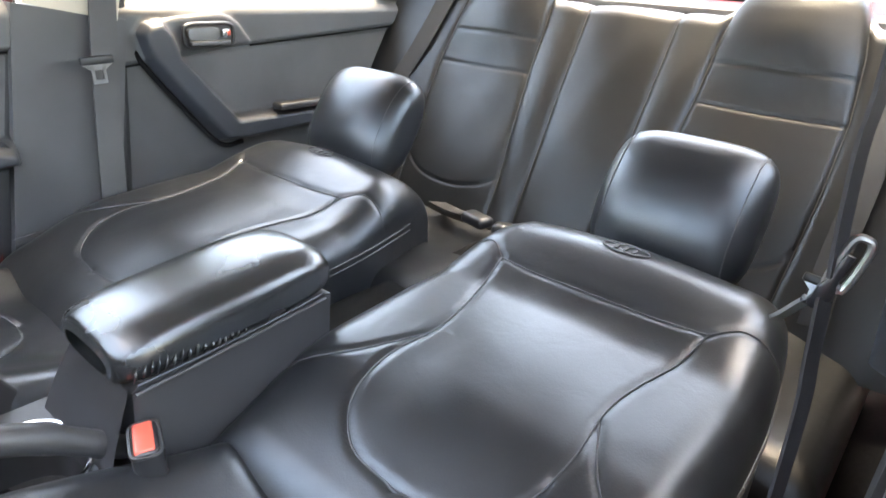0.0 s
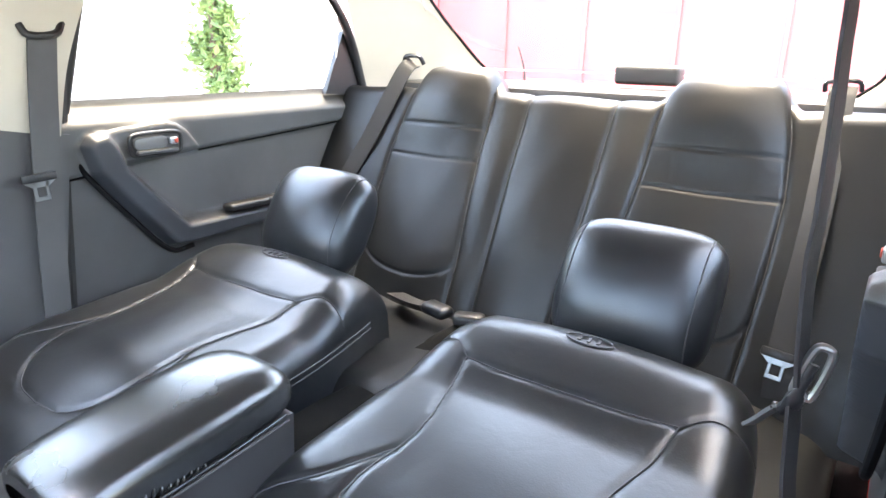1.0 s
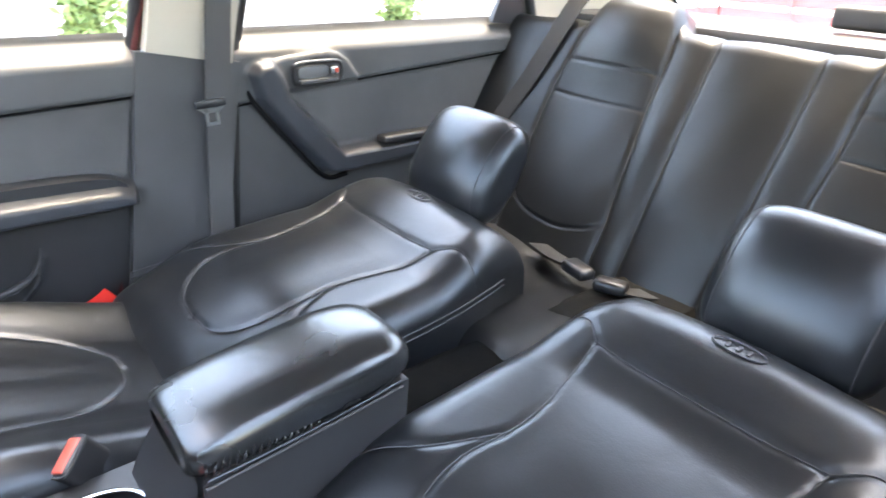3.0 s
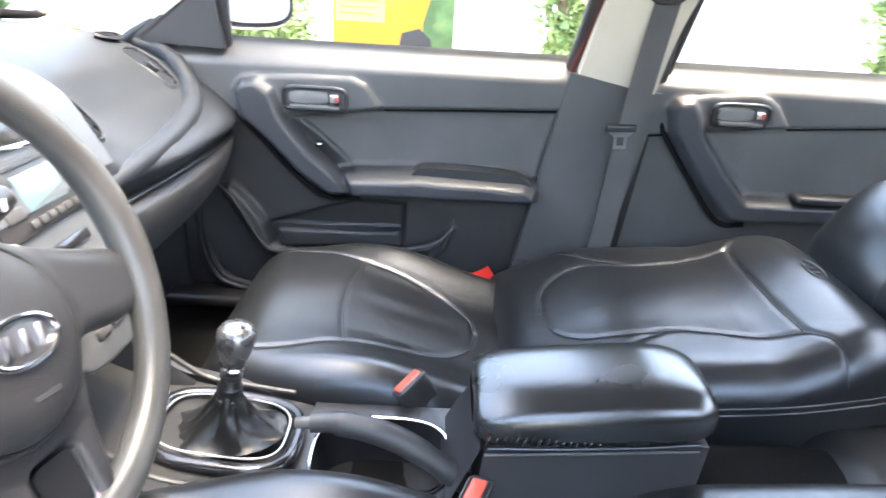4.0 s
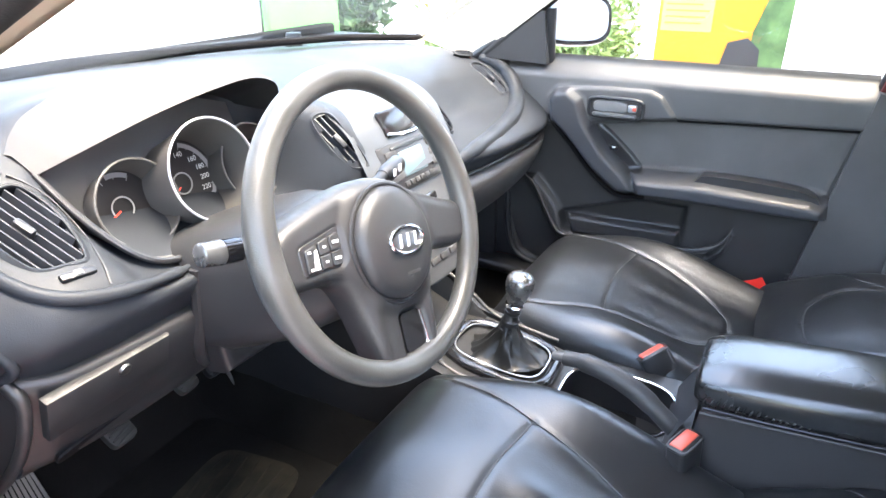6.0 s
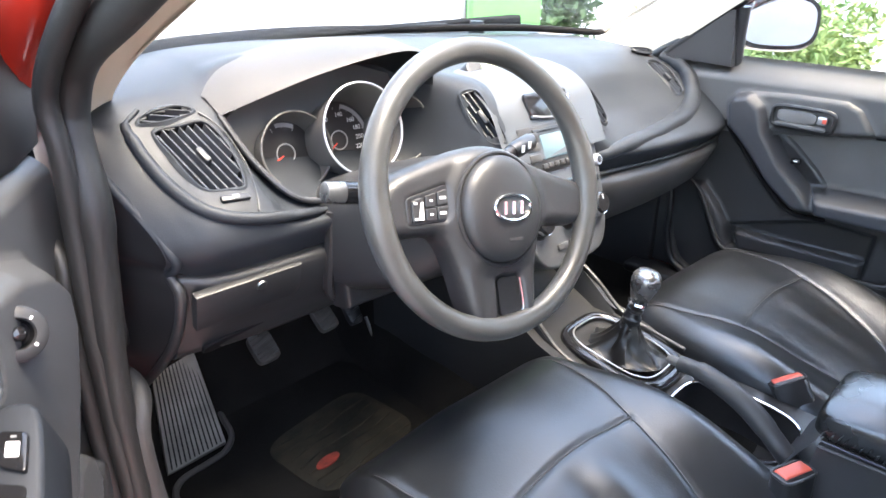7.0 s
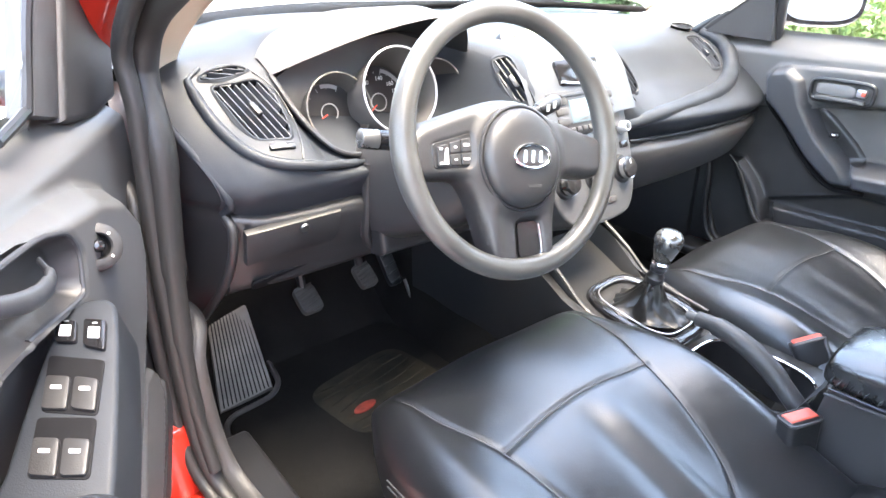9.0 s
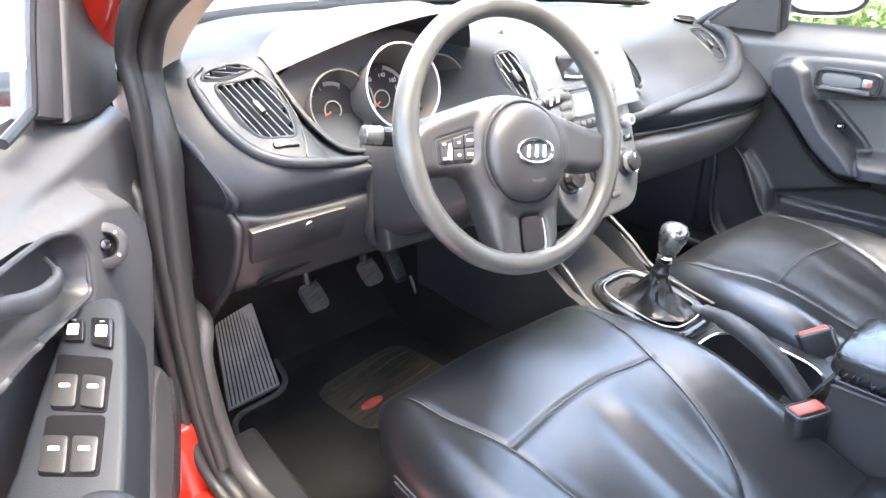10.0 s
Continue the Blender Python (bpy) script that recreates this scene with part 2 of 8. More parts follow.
def ellipse(a, b, n=40, cx=0.0, cy=0.0, power=2.0):
    out = []
    for i in range(n):
        t = 2 * math.pi * i / n
        c, s = math.cos(t), math.sin(t)
        out.append((cx + a * math.copysign(abs(c) ** (2 / power), c), cy + b * math.copysign(abs(s) ** (2 / power), s)))
    return out


def lathe(profile, n=32, m=None, bm=None, close=True):
    """A turned piece from (radius, height) pairs, about z."""
    own = bmesh.new()
    rings = [[Vector((max(r, 1e-5) * math.cos(2 * math.pi * j / n), max(r, 1e-5) * math.sin(2 * math.pi * j / n), h)) for j in range(n)] for r, h in profile]
    skin(rings, True, False, close, own)
    if m is not None:
        own.transform(m)
    return merge(bm, own)


def frame_of(origin, x_axis, y_axis):
    """A pose whose x and y axes point along the given directions, z out of their plane."""
    x = Vector(x_axis).normalized()
    z = x.cross(Vector(y_axis)).normalized()
    y = z.cross(x)
    m = Matrix((x, y, z)).transposed().to_4x4()
    m.translation = Vector(origin)
    return m


def smooth01(a, b, x):
    t = np.clip((x - a) / (b - a), 0, 1)
    return t * t * (3 - 2 * t)


def inside(px, py, poly):
    """Signed distance to a polygon for arrays of points: negative inside."""
    d = np.full(px.shape, 1e9)
    sign = np.ones(px.shape)
    n = len(poly)
    for i in range(n):
        ax, ay = poly[i]
        bx, by = poly[i - 1]
        ex, ey = bx - ax, by - ay
        wx, wy = px - ax, py - ay
        t = np.clip((wx * ex + wy * ey) / (ex * ex + ey * ey + 1e-12), 0, 1)
        d = np.minimum(d, (wx - ex * t) ** 2 + (wy - ey * t) ** 2)
        c1, c2 = py >= ay, py < by
        c3 = ex * wy > ey * wx
        flip = (c1 & c2 & c3) | (~c1 & ~c2 & ~c3)
        sign = np.where(flip, -sign, sign)
    return sign * np.sqrt(d)


def line_dist(px, py, pts):
    """Distance of arrays of points to a polyline."""
    d = np.full(px.shape, 1e9)
    for (ax, ay), (bx, by) in zip(pts, pts[1:]):
        ex, ey = bx - ax, by - ay
        t = np.clip(((px - ax) * ex + (py - ay) * ey) / (ex * ex + ey * ey + 1e-12), 0, 1)
        d = np.minimum(d, np.hypot(px - ax - ex * t, py - ay - ey * t))
    return d


def sheet(X, Y, Z, keep=None):
    """A bmesh from grids of coordinates, with the quads where keep is true."""
    bm = bmesh.new()
    n, m = X.shape
    ids = {}

    def vert(i, j):
        if (i, j) not in ids:
            ids[i, j] = bm.verts.new((X[i, j], Y[i, j], Z[i, j]))
        return ids[i, j]

    for i in range(n - 1):
        for j in range(m - 1):
            if keep is None or keep[i, j]:
                bm.faces.new((vert(i, j), vert(i + 1, j), vert(i + 1, j + 1), vert(i, j + 1)))
    return bm


def rounded(quad, r, n=4):
    """The outline of a polygon with its corners rounded."""
    P = [Vector((x, y, 0)) for x, y in quad]
    out = []
    for i, b in enumerate(P):
        a, c = P[i - 1], P[(i + 1) % len(P)]
        p, q = b + (a - b).normalized() * r, b + (c - b).normalized() * r
        for k in range(n + 1):
            t = k / n
            v = p.lerp(b, t).lerp(b.lerp(q, t), t)
            out.append((v.x, v.y))
    return out


def relief(outline, height, step=0.003, depth=0.02):
    """A moulded face over a 2D outline, with a wall round its border. height(x, y, d): d is the distance from the border."""
    xs, ys = [p[0] for p in outline], [p[1] for p in outline]
    X, Y = np.meshgrid(np.arange(min(xs) - step, max(xs) + 2 * step, step), np.arange(min(ys) - step, max(ys) + 2 * step, step), indexing="ij")
    mid = inside((X[1:, 1:] + X[:-1, :-1]) / 2, (Y[1:, 1:] + Y[:-1, :-1]) / 2, outline) < 0
    wide = np.pad(mid, 1)
    count = wide[1:, 1:].astype(int) + wide[1:, :-1] + wide[:-1, 1:] + wide[:-1, :-1]
    d = inside(X, Y, outline)
    e = step * 0.05
    gx, gy = (inside(X + e, Y, outline) - d) / e, (inside(X, Y + e, outline) - d) / e
    border = (count > 0) & (count < 4)
    X, Y = np.where(border, X - d * gx, X), np.where(border, Y - d * gy, Y)
    bm = sheet(X, Y, height(X, Y, np.maximum(0, -np.where(border, 0, d))), mid)
    res = bmesh.ops.extrude_edge_only(bm, edges=[q for q in bm.edges if q.is_boundary])
    for v in res["geom"]:
        if isinstance(v, bmesh.types.BMVert):
            v.co.z -= depth
    return bm


# ---------------------------------------------------------------- ground and car shell
def make_ground():
    n = 41
    g = [math.copysign(abs(i / 20 - 1) ** 3 * 300, i / 20 - 1) for i in range(n)]
    X, Y = np.meshgrid(g, g, indexing="ij")
    ob = part("ground", sheet(X, Y, np.zeros_like(X)), CONCRETE)
    tagged(ob, "pale sunlit concrete yard under the parked car", "ground", kind="structure")


make_ground()


def shell_side(sx, body):
    """Rocker, hinge pillar, pillars and seals of one side; sx 1: right, -1: left."""
    lift = 0.035 if sx < 0 else 0.0
    part("rocker", rbox(sx * 0.755, -0.2, 0.25, 0.12, 1.9, 0.20, 0.02, 3), RED_PAINT, body, "red painted door sill")
    part("sill_trim", rbox(sx * 0.675, 0.15, 0.335, 0.085, 1.25, 0.03, 0.012, 3), BLACK, body, "black scuffed sill trim")
    part("hinge_pillar", rbox(sx * 0.772, 0.94 if sx < 0 else 0.84, 0.545, 0.062, 0.20, 0.72, 0.008, 3), RED_PAINT, body, "red painted hinge pillar")
    part("sill_end", rbox(sx * 0.770, 0.80, 0.37, 0.075, 0.24, 0.24, 0.03, 4), RED_PAINT, body, "red painted sill end")
    # A pillar: red outside, cream inside
    foot, head = Vector((sx * 0.705, 0.80, 0.94 + lift)), Vector((sx * 0.575, 0.20, 1.36))
    mid = foot.lerp(head, 0.5) + Vector((sx * 0.012, 0.01, 0.025))
    out = Vector((sx * 0.055, 0.0, 0.012))
    lean = Vector((0.025, 0.09, 0.0)) if sx < 0 else Vector()
    part("a_pillar", tube([foot + out + Vector((0, 0.06, -0.05)) + lean, mid + out + lean * 0.6, head + out], 0.034, 12, smooth=8), RED_PAINT, body, "red painted windscreen pillar")
    fore = [(sx * 0.735, 0.995, 0.945 + lift), (sx * 0.752, 0.93, 0.985 + lift * 0.8), (sx * 0.70, 0.70, 1.12 + lift * 0.4), (sx * 0.63, 0.40, 1.29), (sx * 0.575, 0.20, 1.375)]
    rear = [(sx * 0.712, 0.80, 0.905 + lift), (sx * 0.700, 0.735, 0.955 + lift), (sx * 0.672, 0.58, 1.065 + lift * 0.6), (sx * 0.615, 0.36, 1.225), (sx * 0.555, 0.12, 1.345)]
    if sx < 0:
        fore = [(-0.602, 0.945, 0.928), (-0.628, 0.82, 0.985), (-0.632, 0.69, 1.042), (-0.622, 0.56, 1.10), (-0.605, 0.33, 1.20), (-0.588, 0.11, 1.30)]
        rear = [(-0.673, 0.782, 0.958), (-0.670, 0.772, 0.985), (-0.658, 0.72, 1.035), (-0.643, 0.60, 1.095), (-0.625, 0.36, 1.20), (-0.607, 0.13, 1.30)]
        upper = [(-0.728, 0.655, 0.40), (-0.731, 0.682, 0.50), (-0.728, 0.690, 0.62), (-0.718, 0.694, 0.75), (-0.704, 0.700, 0.88), (-0.700, 0.728, 0.95), (-0.695, 0.735, 0.99), (-0.684, 0.70, 1.045), (-0.670, 0.585, 1.10), (-0.653, 0.35, 1.205), (-0.635, 0.12, 1.305)]
        part("pillar_seal", tube(upper, [0.010, 0.013, 0.016, 0.019] + [0.021] * 7, 14, smooth=6), RUBBER, body, "black rubber pillar seal")
    F, Q = spline(fore, 6), spline(rear, 6)
    bulge = [f.lerp(q, 0.5) + Vector((-sx * 0.018, -0.004, 0.0)) for f, q in zip(F, Q)]
    part("a_pillar_trim", skin([F, [f.lerp(m_, 0.6) for f, m_ in zip(F, bulge)], bulge, [q.lerp(m_, 0.6) for q, m_ in zip(Q, bulge)], Q], close_ring=False), CREAM, body, "cream windscreen pillar trim")
    seal = [(sx * 0.705, 0.45, 0.345), (sx * 0.708, 0.62, 0.355), (sx * 0.712, 0.675, 0.42), (sx * 0.716, 0.69, 0.56), (sx * 0.718, 0.697, 0.75), (sx * 0.722, 0.70, 0.90 + lift), tuple(foot.lerp(head, 0.13) + out * 0.55 + Vector((0, -0.03, 0.0))), tuple(mid + out * 0.5 + Vector((0, -0.025, -0.01))), tuple(head + out * 0.5)]
    if sx < 0:
        seal[1:5] = [(-0.722, 0.62, 0.352), (-0.736, 0.675, 0.42), (-0.740, 0.69, 0.56), (-0.734, 0.697, 0.75)]
    part("door_seal", tube(seal, 0.015 if sx > 0 else 0.012, 16, smooth=6), RUBBER, body, "black rubber door seal")
    seal0 = [(p[0] + sx * 0.018, p[1] + 0.012, p[2] + 0.004) for p in seal[:5]] + [(sx * 0.742, 0.735, 0.83), (sx * 0.770, 0.82, 0.86)]
    part("outer_seal", tube(seal0, 0.010, 14, smooth=6), RUBBER, body, "black outer door seal")
    seal2 = [(p[0] - sx * 0.024, p[1] + 0.004, p[2] + 0.004) for p in seal[:4]] + [(sx * 0.697, 0.73, 0.62), (sx * 0.725, 0.82, 0.64)]
    part("door_seal_lip", tube(seal2, 0.008 if sx > 0 else 0.016, 14, smooth=6, flat=1.0 if sx > 0 else 0.6), BLACK if sx > 0 else PLASTIC_LOW, body, "scuffed plastic sill edge")
    # roof rail
    part("roof_rail", tube([head + out, (sx * 0.62, -0.3, 1.395), (sx * 0.60, -0.95, 1.35), (sx * 0.66, -1.25, 1.18), (sx * 0.70, -1.5, 0.98)], 0.035, 10, smooth=6), RED_PAINT, body)
    # B pillar, lower dark and upper cream
    X = sx * 0.69
    up = [(X, -0.215, 0.885), (X - sx * 0.015, -0.245, 1.03), (X - sx * 0.07, -0.30, 1.22), (X - sx * 0.12, -0.33, 1.36)]
    part("b_pillar_trim_upper", band(up, 0.165, 0.035, (0, 1, 0.1), 6), CREAM, body, "cream upper centre pillar trim")
    away = 0.012 if sx > 0 else 0.05
    lo = [(X + sx * away, -0.12, 0.32), (X + sx * away, -0.15, 0.5), (X + sx * away, -0.185, 0.7), (X + sx * (away - 0.002), -0.215, 0.885)]
    part("b_pillar_trim_lower", band(lo, 0.20, 0.05, (0, 1, 0.1), 6), PILLAR, body, "grey lower centre pillar trim")
    part("b_pillar_seal", tube([(X + sx * 0.02, -0.012, 0.36), (X + sx * 0.02, -0.025, 0.45), (X + sx * 0.02, -0.105, 0.82), (X + sx * 0.015, -0.125, 0.905), (X - sx * 0.01, -0.16, 1.05), (X - sx * 0.07, -0.215, 1.25)], 0.007, 8, smooth=5), RED_SHADED, body, "thin red pillar edge darkened for shade")
    part("b_pillar_rear_seal", tube([(X + sx * 0.01, -0.262, 0.40), (X + sx * 0.012, -0.283, 0.6), (X + sx * 0.014, -0.312, 0.88), (X - sx * 0.0, -0.335, 1.05), (X - sx * 0.07, -0.385, 1.25)], 0.013, 8, smooth=5), RUBBER, body)
    # C pillar
    rw = 0.0 if sx > 0 else 0.14
    part("c_pillar_trim", skin([spline([(sx * 0.708, -1.15, 0.90), (sx * 0.698, -1.165, 0.99), (sx * 0.638, -1.045, 1.20), (sx * 0.575, -0.905, 1.33)], 6), spline([(sx * 0.70, -1.30, 0.90), (sx * 0.66, -1.32, 0.99), (sx * 0.60, -1.25, 1.20), (sx * 0.55, -1.08, 1.34)], 6), spline([(sx * (0.40 + rw), -1.49, 0.945), (sx * (0.475 + rw * 0.9), -1.45, 1.02), (sx * (0.556 + rw * 0.2), -1.315, 1.19), (sx * 0.54, -1.13, 1.345)], 6)], close_ring=False), CREAM, body, "cream rear pillar trim")
    part("rear_window_edge", tube([(sx * (0.40 + rw), -1.49, 0.945), (sx * (0.475 + rw * 0.9), -1.45, 1.02), (sx * (0.556 + rw * 0.2), -1.315, 1.19), (sx * 0.54, -1.13, 1.345)], 0.0045, 8, smooth=6), SEAL_BLACK, body, "black rear window edge")
    part("c_pillar_outer", rbox(sx * 0.76, -1.45, 0.62, 0.05, 0.75, 0.62, 0.02, 2), RED_PAINT, body)


def thick(bm, t=0.004):
    """Gives a sheet of glass its thickness."""
    bmesh.ops.recalc_face_normals(bm, faces=bm.faces)
    bmesh.ops.solidify(bm, geom=bm.faces[:], thickness=t)
    return bm


def make_shell():
    body = thing("car_body", "red painted car body shell with cream pillar trim and doors apart", "car body")
    shell_side(1, body)
    shell_side(-1, body)
    # roof and headliner
    gx, gy = np.meshgrid(np.linspace(-0.62, 0.62, 15), np.linspace(-1.12, 0.22, 17), indexing="ij")
    crown = 1.44 - 0.16 * (gx / 0.62) ** 4 * 0.4 - 0.10 * np.clip((gy - 0.0) / 0.22, 0, 1) ** 2 - 0.09 * np.clip((-0.8 - gy) / 0.32, 0, 1) ** 2
    part("roof", sheet(gx, gy, crown), RED_PAINT, body, "red painted roof panel")
    liner = part("ceiling", sheet(gx * 0.95, gy * 0.97, crown - 0.045), HEADLINER)
    tagged(liner, "beige cloth headliner under the roof", "ceiling", kind="structure")
    # windscreen and rear window
    def pane(name, a, b, c, d, bow, label):
        n = 13
        rings = []
        for i in range(n):
            t = i / (n - 1)
            k = bow * (1 - (2 * t - 1) ** 2)
            low, top = Vector(a).lerp(Vector(b), t), Vector(d).lerp(Vector(c), t)
            low.y += k
            top.y += k * 0.5
            rings.append([low, low.lerp(top, 0.33), low.lerp(top, 0.66), top])
        ob = part(name, thick(skin(rings, close_ring=False)), GLASS, body, label)
        ob.visible_shadow = False
        return ob
    pane("windscreen", (-0.66, 0.99, 0.985), (0.735, 0.99, 0.945), (0.57, 0.22, 1.37), (-0.57, 0.22, 1.37), 0.14, "clear laminated windscreen")
    pane("rear_window", (-0.60, -1.50, 0.985), (0.60, -1.50, 0.985), (0.54, -1.12, 1.345), (-0.54, -1.12, 1.345), -0.07, "clear rear window")
    edge = [(-0.62, 0.955, 0.990), (-0.52, 1.015, 1.006), (-0.30, 1.055, 1.009), (-0.05, 1.075, 0.999), (0.4, 1.035, 0.978), (0.66, 0.985, 0.954), (0.735, 0.985, 0.955), (0.765, 0.93, 0.99), (0.66, 0.5, 1.23)]
    part("windscreen_seal", tube(edge, 0.010, 10, smooth=8), SEAL_BLACK, body, "black windscreen rubber seal")
    # cowl, bonnet and firewall
    part("cowl", rbox(0.03, 1.22, 0.935, 1.45, 0.22, 0.03, 0.01, 2), BLACK, body, "black plastic cowl under the windscreen")
    gx, gy = np.meshgrid(np.linspace(-0.74, 0.74, 13), np.linspace(1.30, 2.25, 11), indexing="ij")
    part("bonnet", sheet(gx, gy, 0.93 - 0.12 * (gx / 0.74) ** 2 - 0.25 * ((gy - 1.3) / 0.95) ** 2), RED_PAINT, body, "red painted bonnet")
    part("firewall", rbox(0, 1.30, 0.60, 1.46, 0.04, 0.75, 0.005, 1), CARPET, body, "dark carpeted firewall")
    part("kick_panel", rbox(-0.690, 1.05, 0.53, 0.03, 0.46, 0.56, 0.01, 2), PLASTIC, body, "black footwell side panel")
    part("kick_panel", rbox(0.70, 1.0, 0.52, 0.03, 0.55, 0.55, 0.01, 2), PLASTIC, body)
    # parcel shelf and boot
    part("parcel_shelf", rbox(0, -1.40, 0.925, 1.26, 0.34, 0.05, 0.015, 2), PLASTIC_LOW, body, "grey carpeted parcel shelf")
    part("boot_lid", rbox(0, -1.80, 0.90, 1.30, 0.55, 0.08, 0.03, 3), RED_PAINT, body, "red painted boot lid")
    part("brake_lamp", rbox(-0.08, -1.43, 0.985, 0.17, 0.06, 0.05, 0.012, 3), PLASTIC_LOW, body, "grey housing of the high brake lamp")
    return body


make_shell()


def make_floor():
    n, m = 61, 61
    gx, gy = np.meshgrid(np.linspace(-0.71, 0.71, n), np.linspace(-1.05, 1.30, m), indexing="ij")
    z = 0.255 + 0.0 * gx
    tunnel = smooth01(0.17, 0.09, np.abs(gx + 0.01))
    z = z + tunnel * np.where(gy > 0.45, 0.20, 0.17)
    z = z + 0.16 * smooth01(-0.15, -0.30, gy) * 0.25
    z = z + smooth01(0.98, 1.28, gy) * 0.34
    z = z + smooth01(0.63, 0.70, np.abs(gx)) * 0.06
    z = z + 0.003 * np.sin(gx * 41) * np.sin(gy * 37)
    ob = part("floor", sheet(gx, gy, z), CARPET)
    tagged(ob, "worn black carpet floor with raised tunnel", "floor", kind="structure")


make_floor()


# ---------------------------------------------------------------- doors
def door_fields(regions, y0, y1, z0, z1, base, sx, parent, step=0.0048, ground=None):
    """Pressed door trim: regions of (name, outline in y z, height, softness, material, label); one mesh for each region."""
    ny, nz = int(abs(y1 - y0) / step) + 2, int((z1 - z0) / step) + 2
    Y, Z = np.meshgrid(np.linspace(y0, y1, ny), np.linspace(z0, z1, nz), indexing="ij")
    owner = np.zeros((ny - 1, nz - 1), int)
    yc, zc = (Y[1:, 1:] + Y[:-1, :-1]) / 2, (Z[1:, 1:] + Z[:-1, :-1]) / 2
    for k, (name, poly, height, soft, material, label) in enumerate(regions):
        if material is not None:
            owner[inside(yc, zc, poly) < 0] = k + 1
    # pull the border corners of each region onto its outline
    wide = np.pad(owner, 1, mode="edge")
    for k, (name, poly, height, soft, material, label) in enumerate(regions):
        mine = wide == k + 1
        count = mine[1:, 1:].astype(int) + mine[1:, :-1] + mine[:-1, 1:] + mine[:-1, :-1]
        d = inside(Y, Z, poly)
        e = step * 0.05
        gy, gz = (inside(Y + e, Z, poly) - d) / e, (inside(Y, Z + e, poly) - d) / e
        move = (count > 0) & (count < 4) & (np.abs(d) < step * 0.75)
        move[0, :] = move[-1, :] = False
        move[:, 0] = move[:, -1] = False
        Y, Z = np.where(move, Y - d * gy, Y), np.where(move, Z - d * gz, Z)
    H = np.zeros_like(Y)
    for k, (name, poly, height, soft, material, label) in enumerate(regions):
        d = inside(Y, Z, poly)
        w = smooth01(soft * 0.4, -soft * 1.2, d)
        H = H * (1 - w) + height * w if height is not None else H - 0.006 * smooth01(0.006, 0.0, np.abs(d))
    X = sx * (base(Y, Z) - H)
    plain = part("door_panel", sheet(X, Y, Z, owner == 0), ground or TRIM, parent, "grey moulded door panel", 180.0)
    for k, (name, poly, height, soft, material, label) in enumerate(regions):
        if material is not None and (owner == k + 1).any():
            part(name, sheet(X, Y, Z, owner == k + 1), material, parent, label, 180.0)
    return plain


def belt_curve(Y, Z, top):
    """Plan of the trim: leans out towards the top and the sill."""
    return 0.70 + 0.045 * smooth01(top - 0.035, top + 0.012, Z) + 0.012 * smooth01(0.5, 0.32, Z) - 0.006 * smooth01(0.60, 0.85, Z)


def inner_handle(parent, sx, yf, yr, zf, zr, x):
    """Release handle in its cup; yf front, yr rear."""
    ym, zm = (yf + yr) / 2, (zf + zr) / 2
    L = abs(yf - yr)
    m = frame_of((sx * x, ym, zm), (0, yf - yr, (zf - zr) * 0.35), (0, 0, 1))
    g = m if sx < 0 else m @ Matrix.Rotation(math.pi, 4, "Y")
    ring = [(px, py, 0.0) for px, py in ellipse(L / 2 + 0.004, 0.024, 40, power=5)]
    hold = part("handle_bezel", tube([g @ Vector(p) for p in ring], 0.0045, 8, closed=True), BLACK, parent, "black handle surround")
    part("handle_cup", plate(ellipse(L / 2, 0.021, 32, power=5), 0.004, g @ Matrix.Translation((0, 0, -0.012))), HANDLE_GREY, hold, "pale grey handle cup")
    lever = plate(ellipse(L * 0.34, 0.0135, 28, 0.0, 0.0, 4), 0.008, g @ Matrix.Translation((L * 0.10 * (-sx), 0.003, 0.002)), 0.003)
    part("release_lever", lever, HANDLE_GREY, hold, "pale grey release lever")
    part("lever_lip", rbox(0, 0, 0, L * 0.86, 0.010, 0.014, 0.004, 2, None), TRIM, hold).matrix_world = g @ Matrix.Translation((0.0, -0.0155, 0.004))
    part("lock_tab", rbox(0, 0, 0, L * 0.16, 0.017, 0.012, 0.003, 2), SATIN, hold, "silver lock tab").matrix_world = g @ Matrix.Translation((L * 0.34 * sx, 0.004, 0.003))
    part("lock_mark", rbox(0, 0, 0, L * 0.07, 0.010, 0.003, 0.001, 1), RED_PLASTIC, hold, "red lock mark").matrix_world = g @ Matrix.Translation((L * 0.385 * sx, 0.004, 0.0095))


def window_frame(parent, sx, pts, name="window_frame"):
    part(name, tube(pts, 0.014, 10, smooth=6), BLACK, parent, "black window frame")


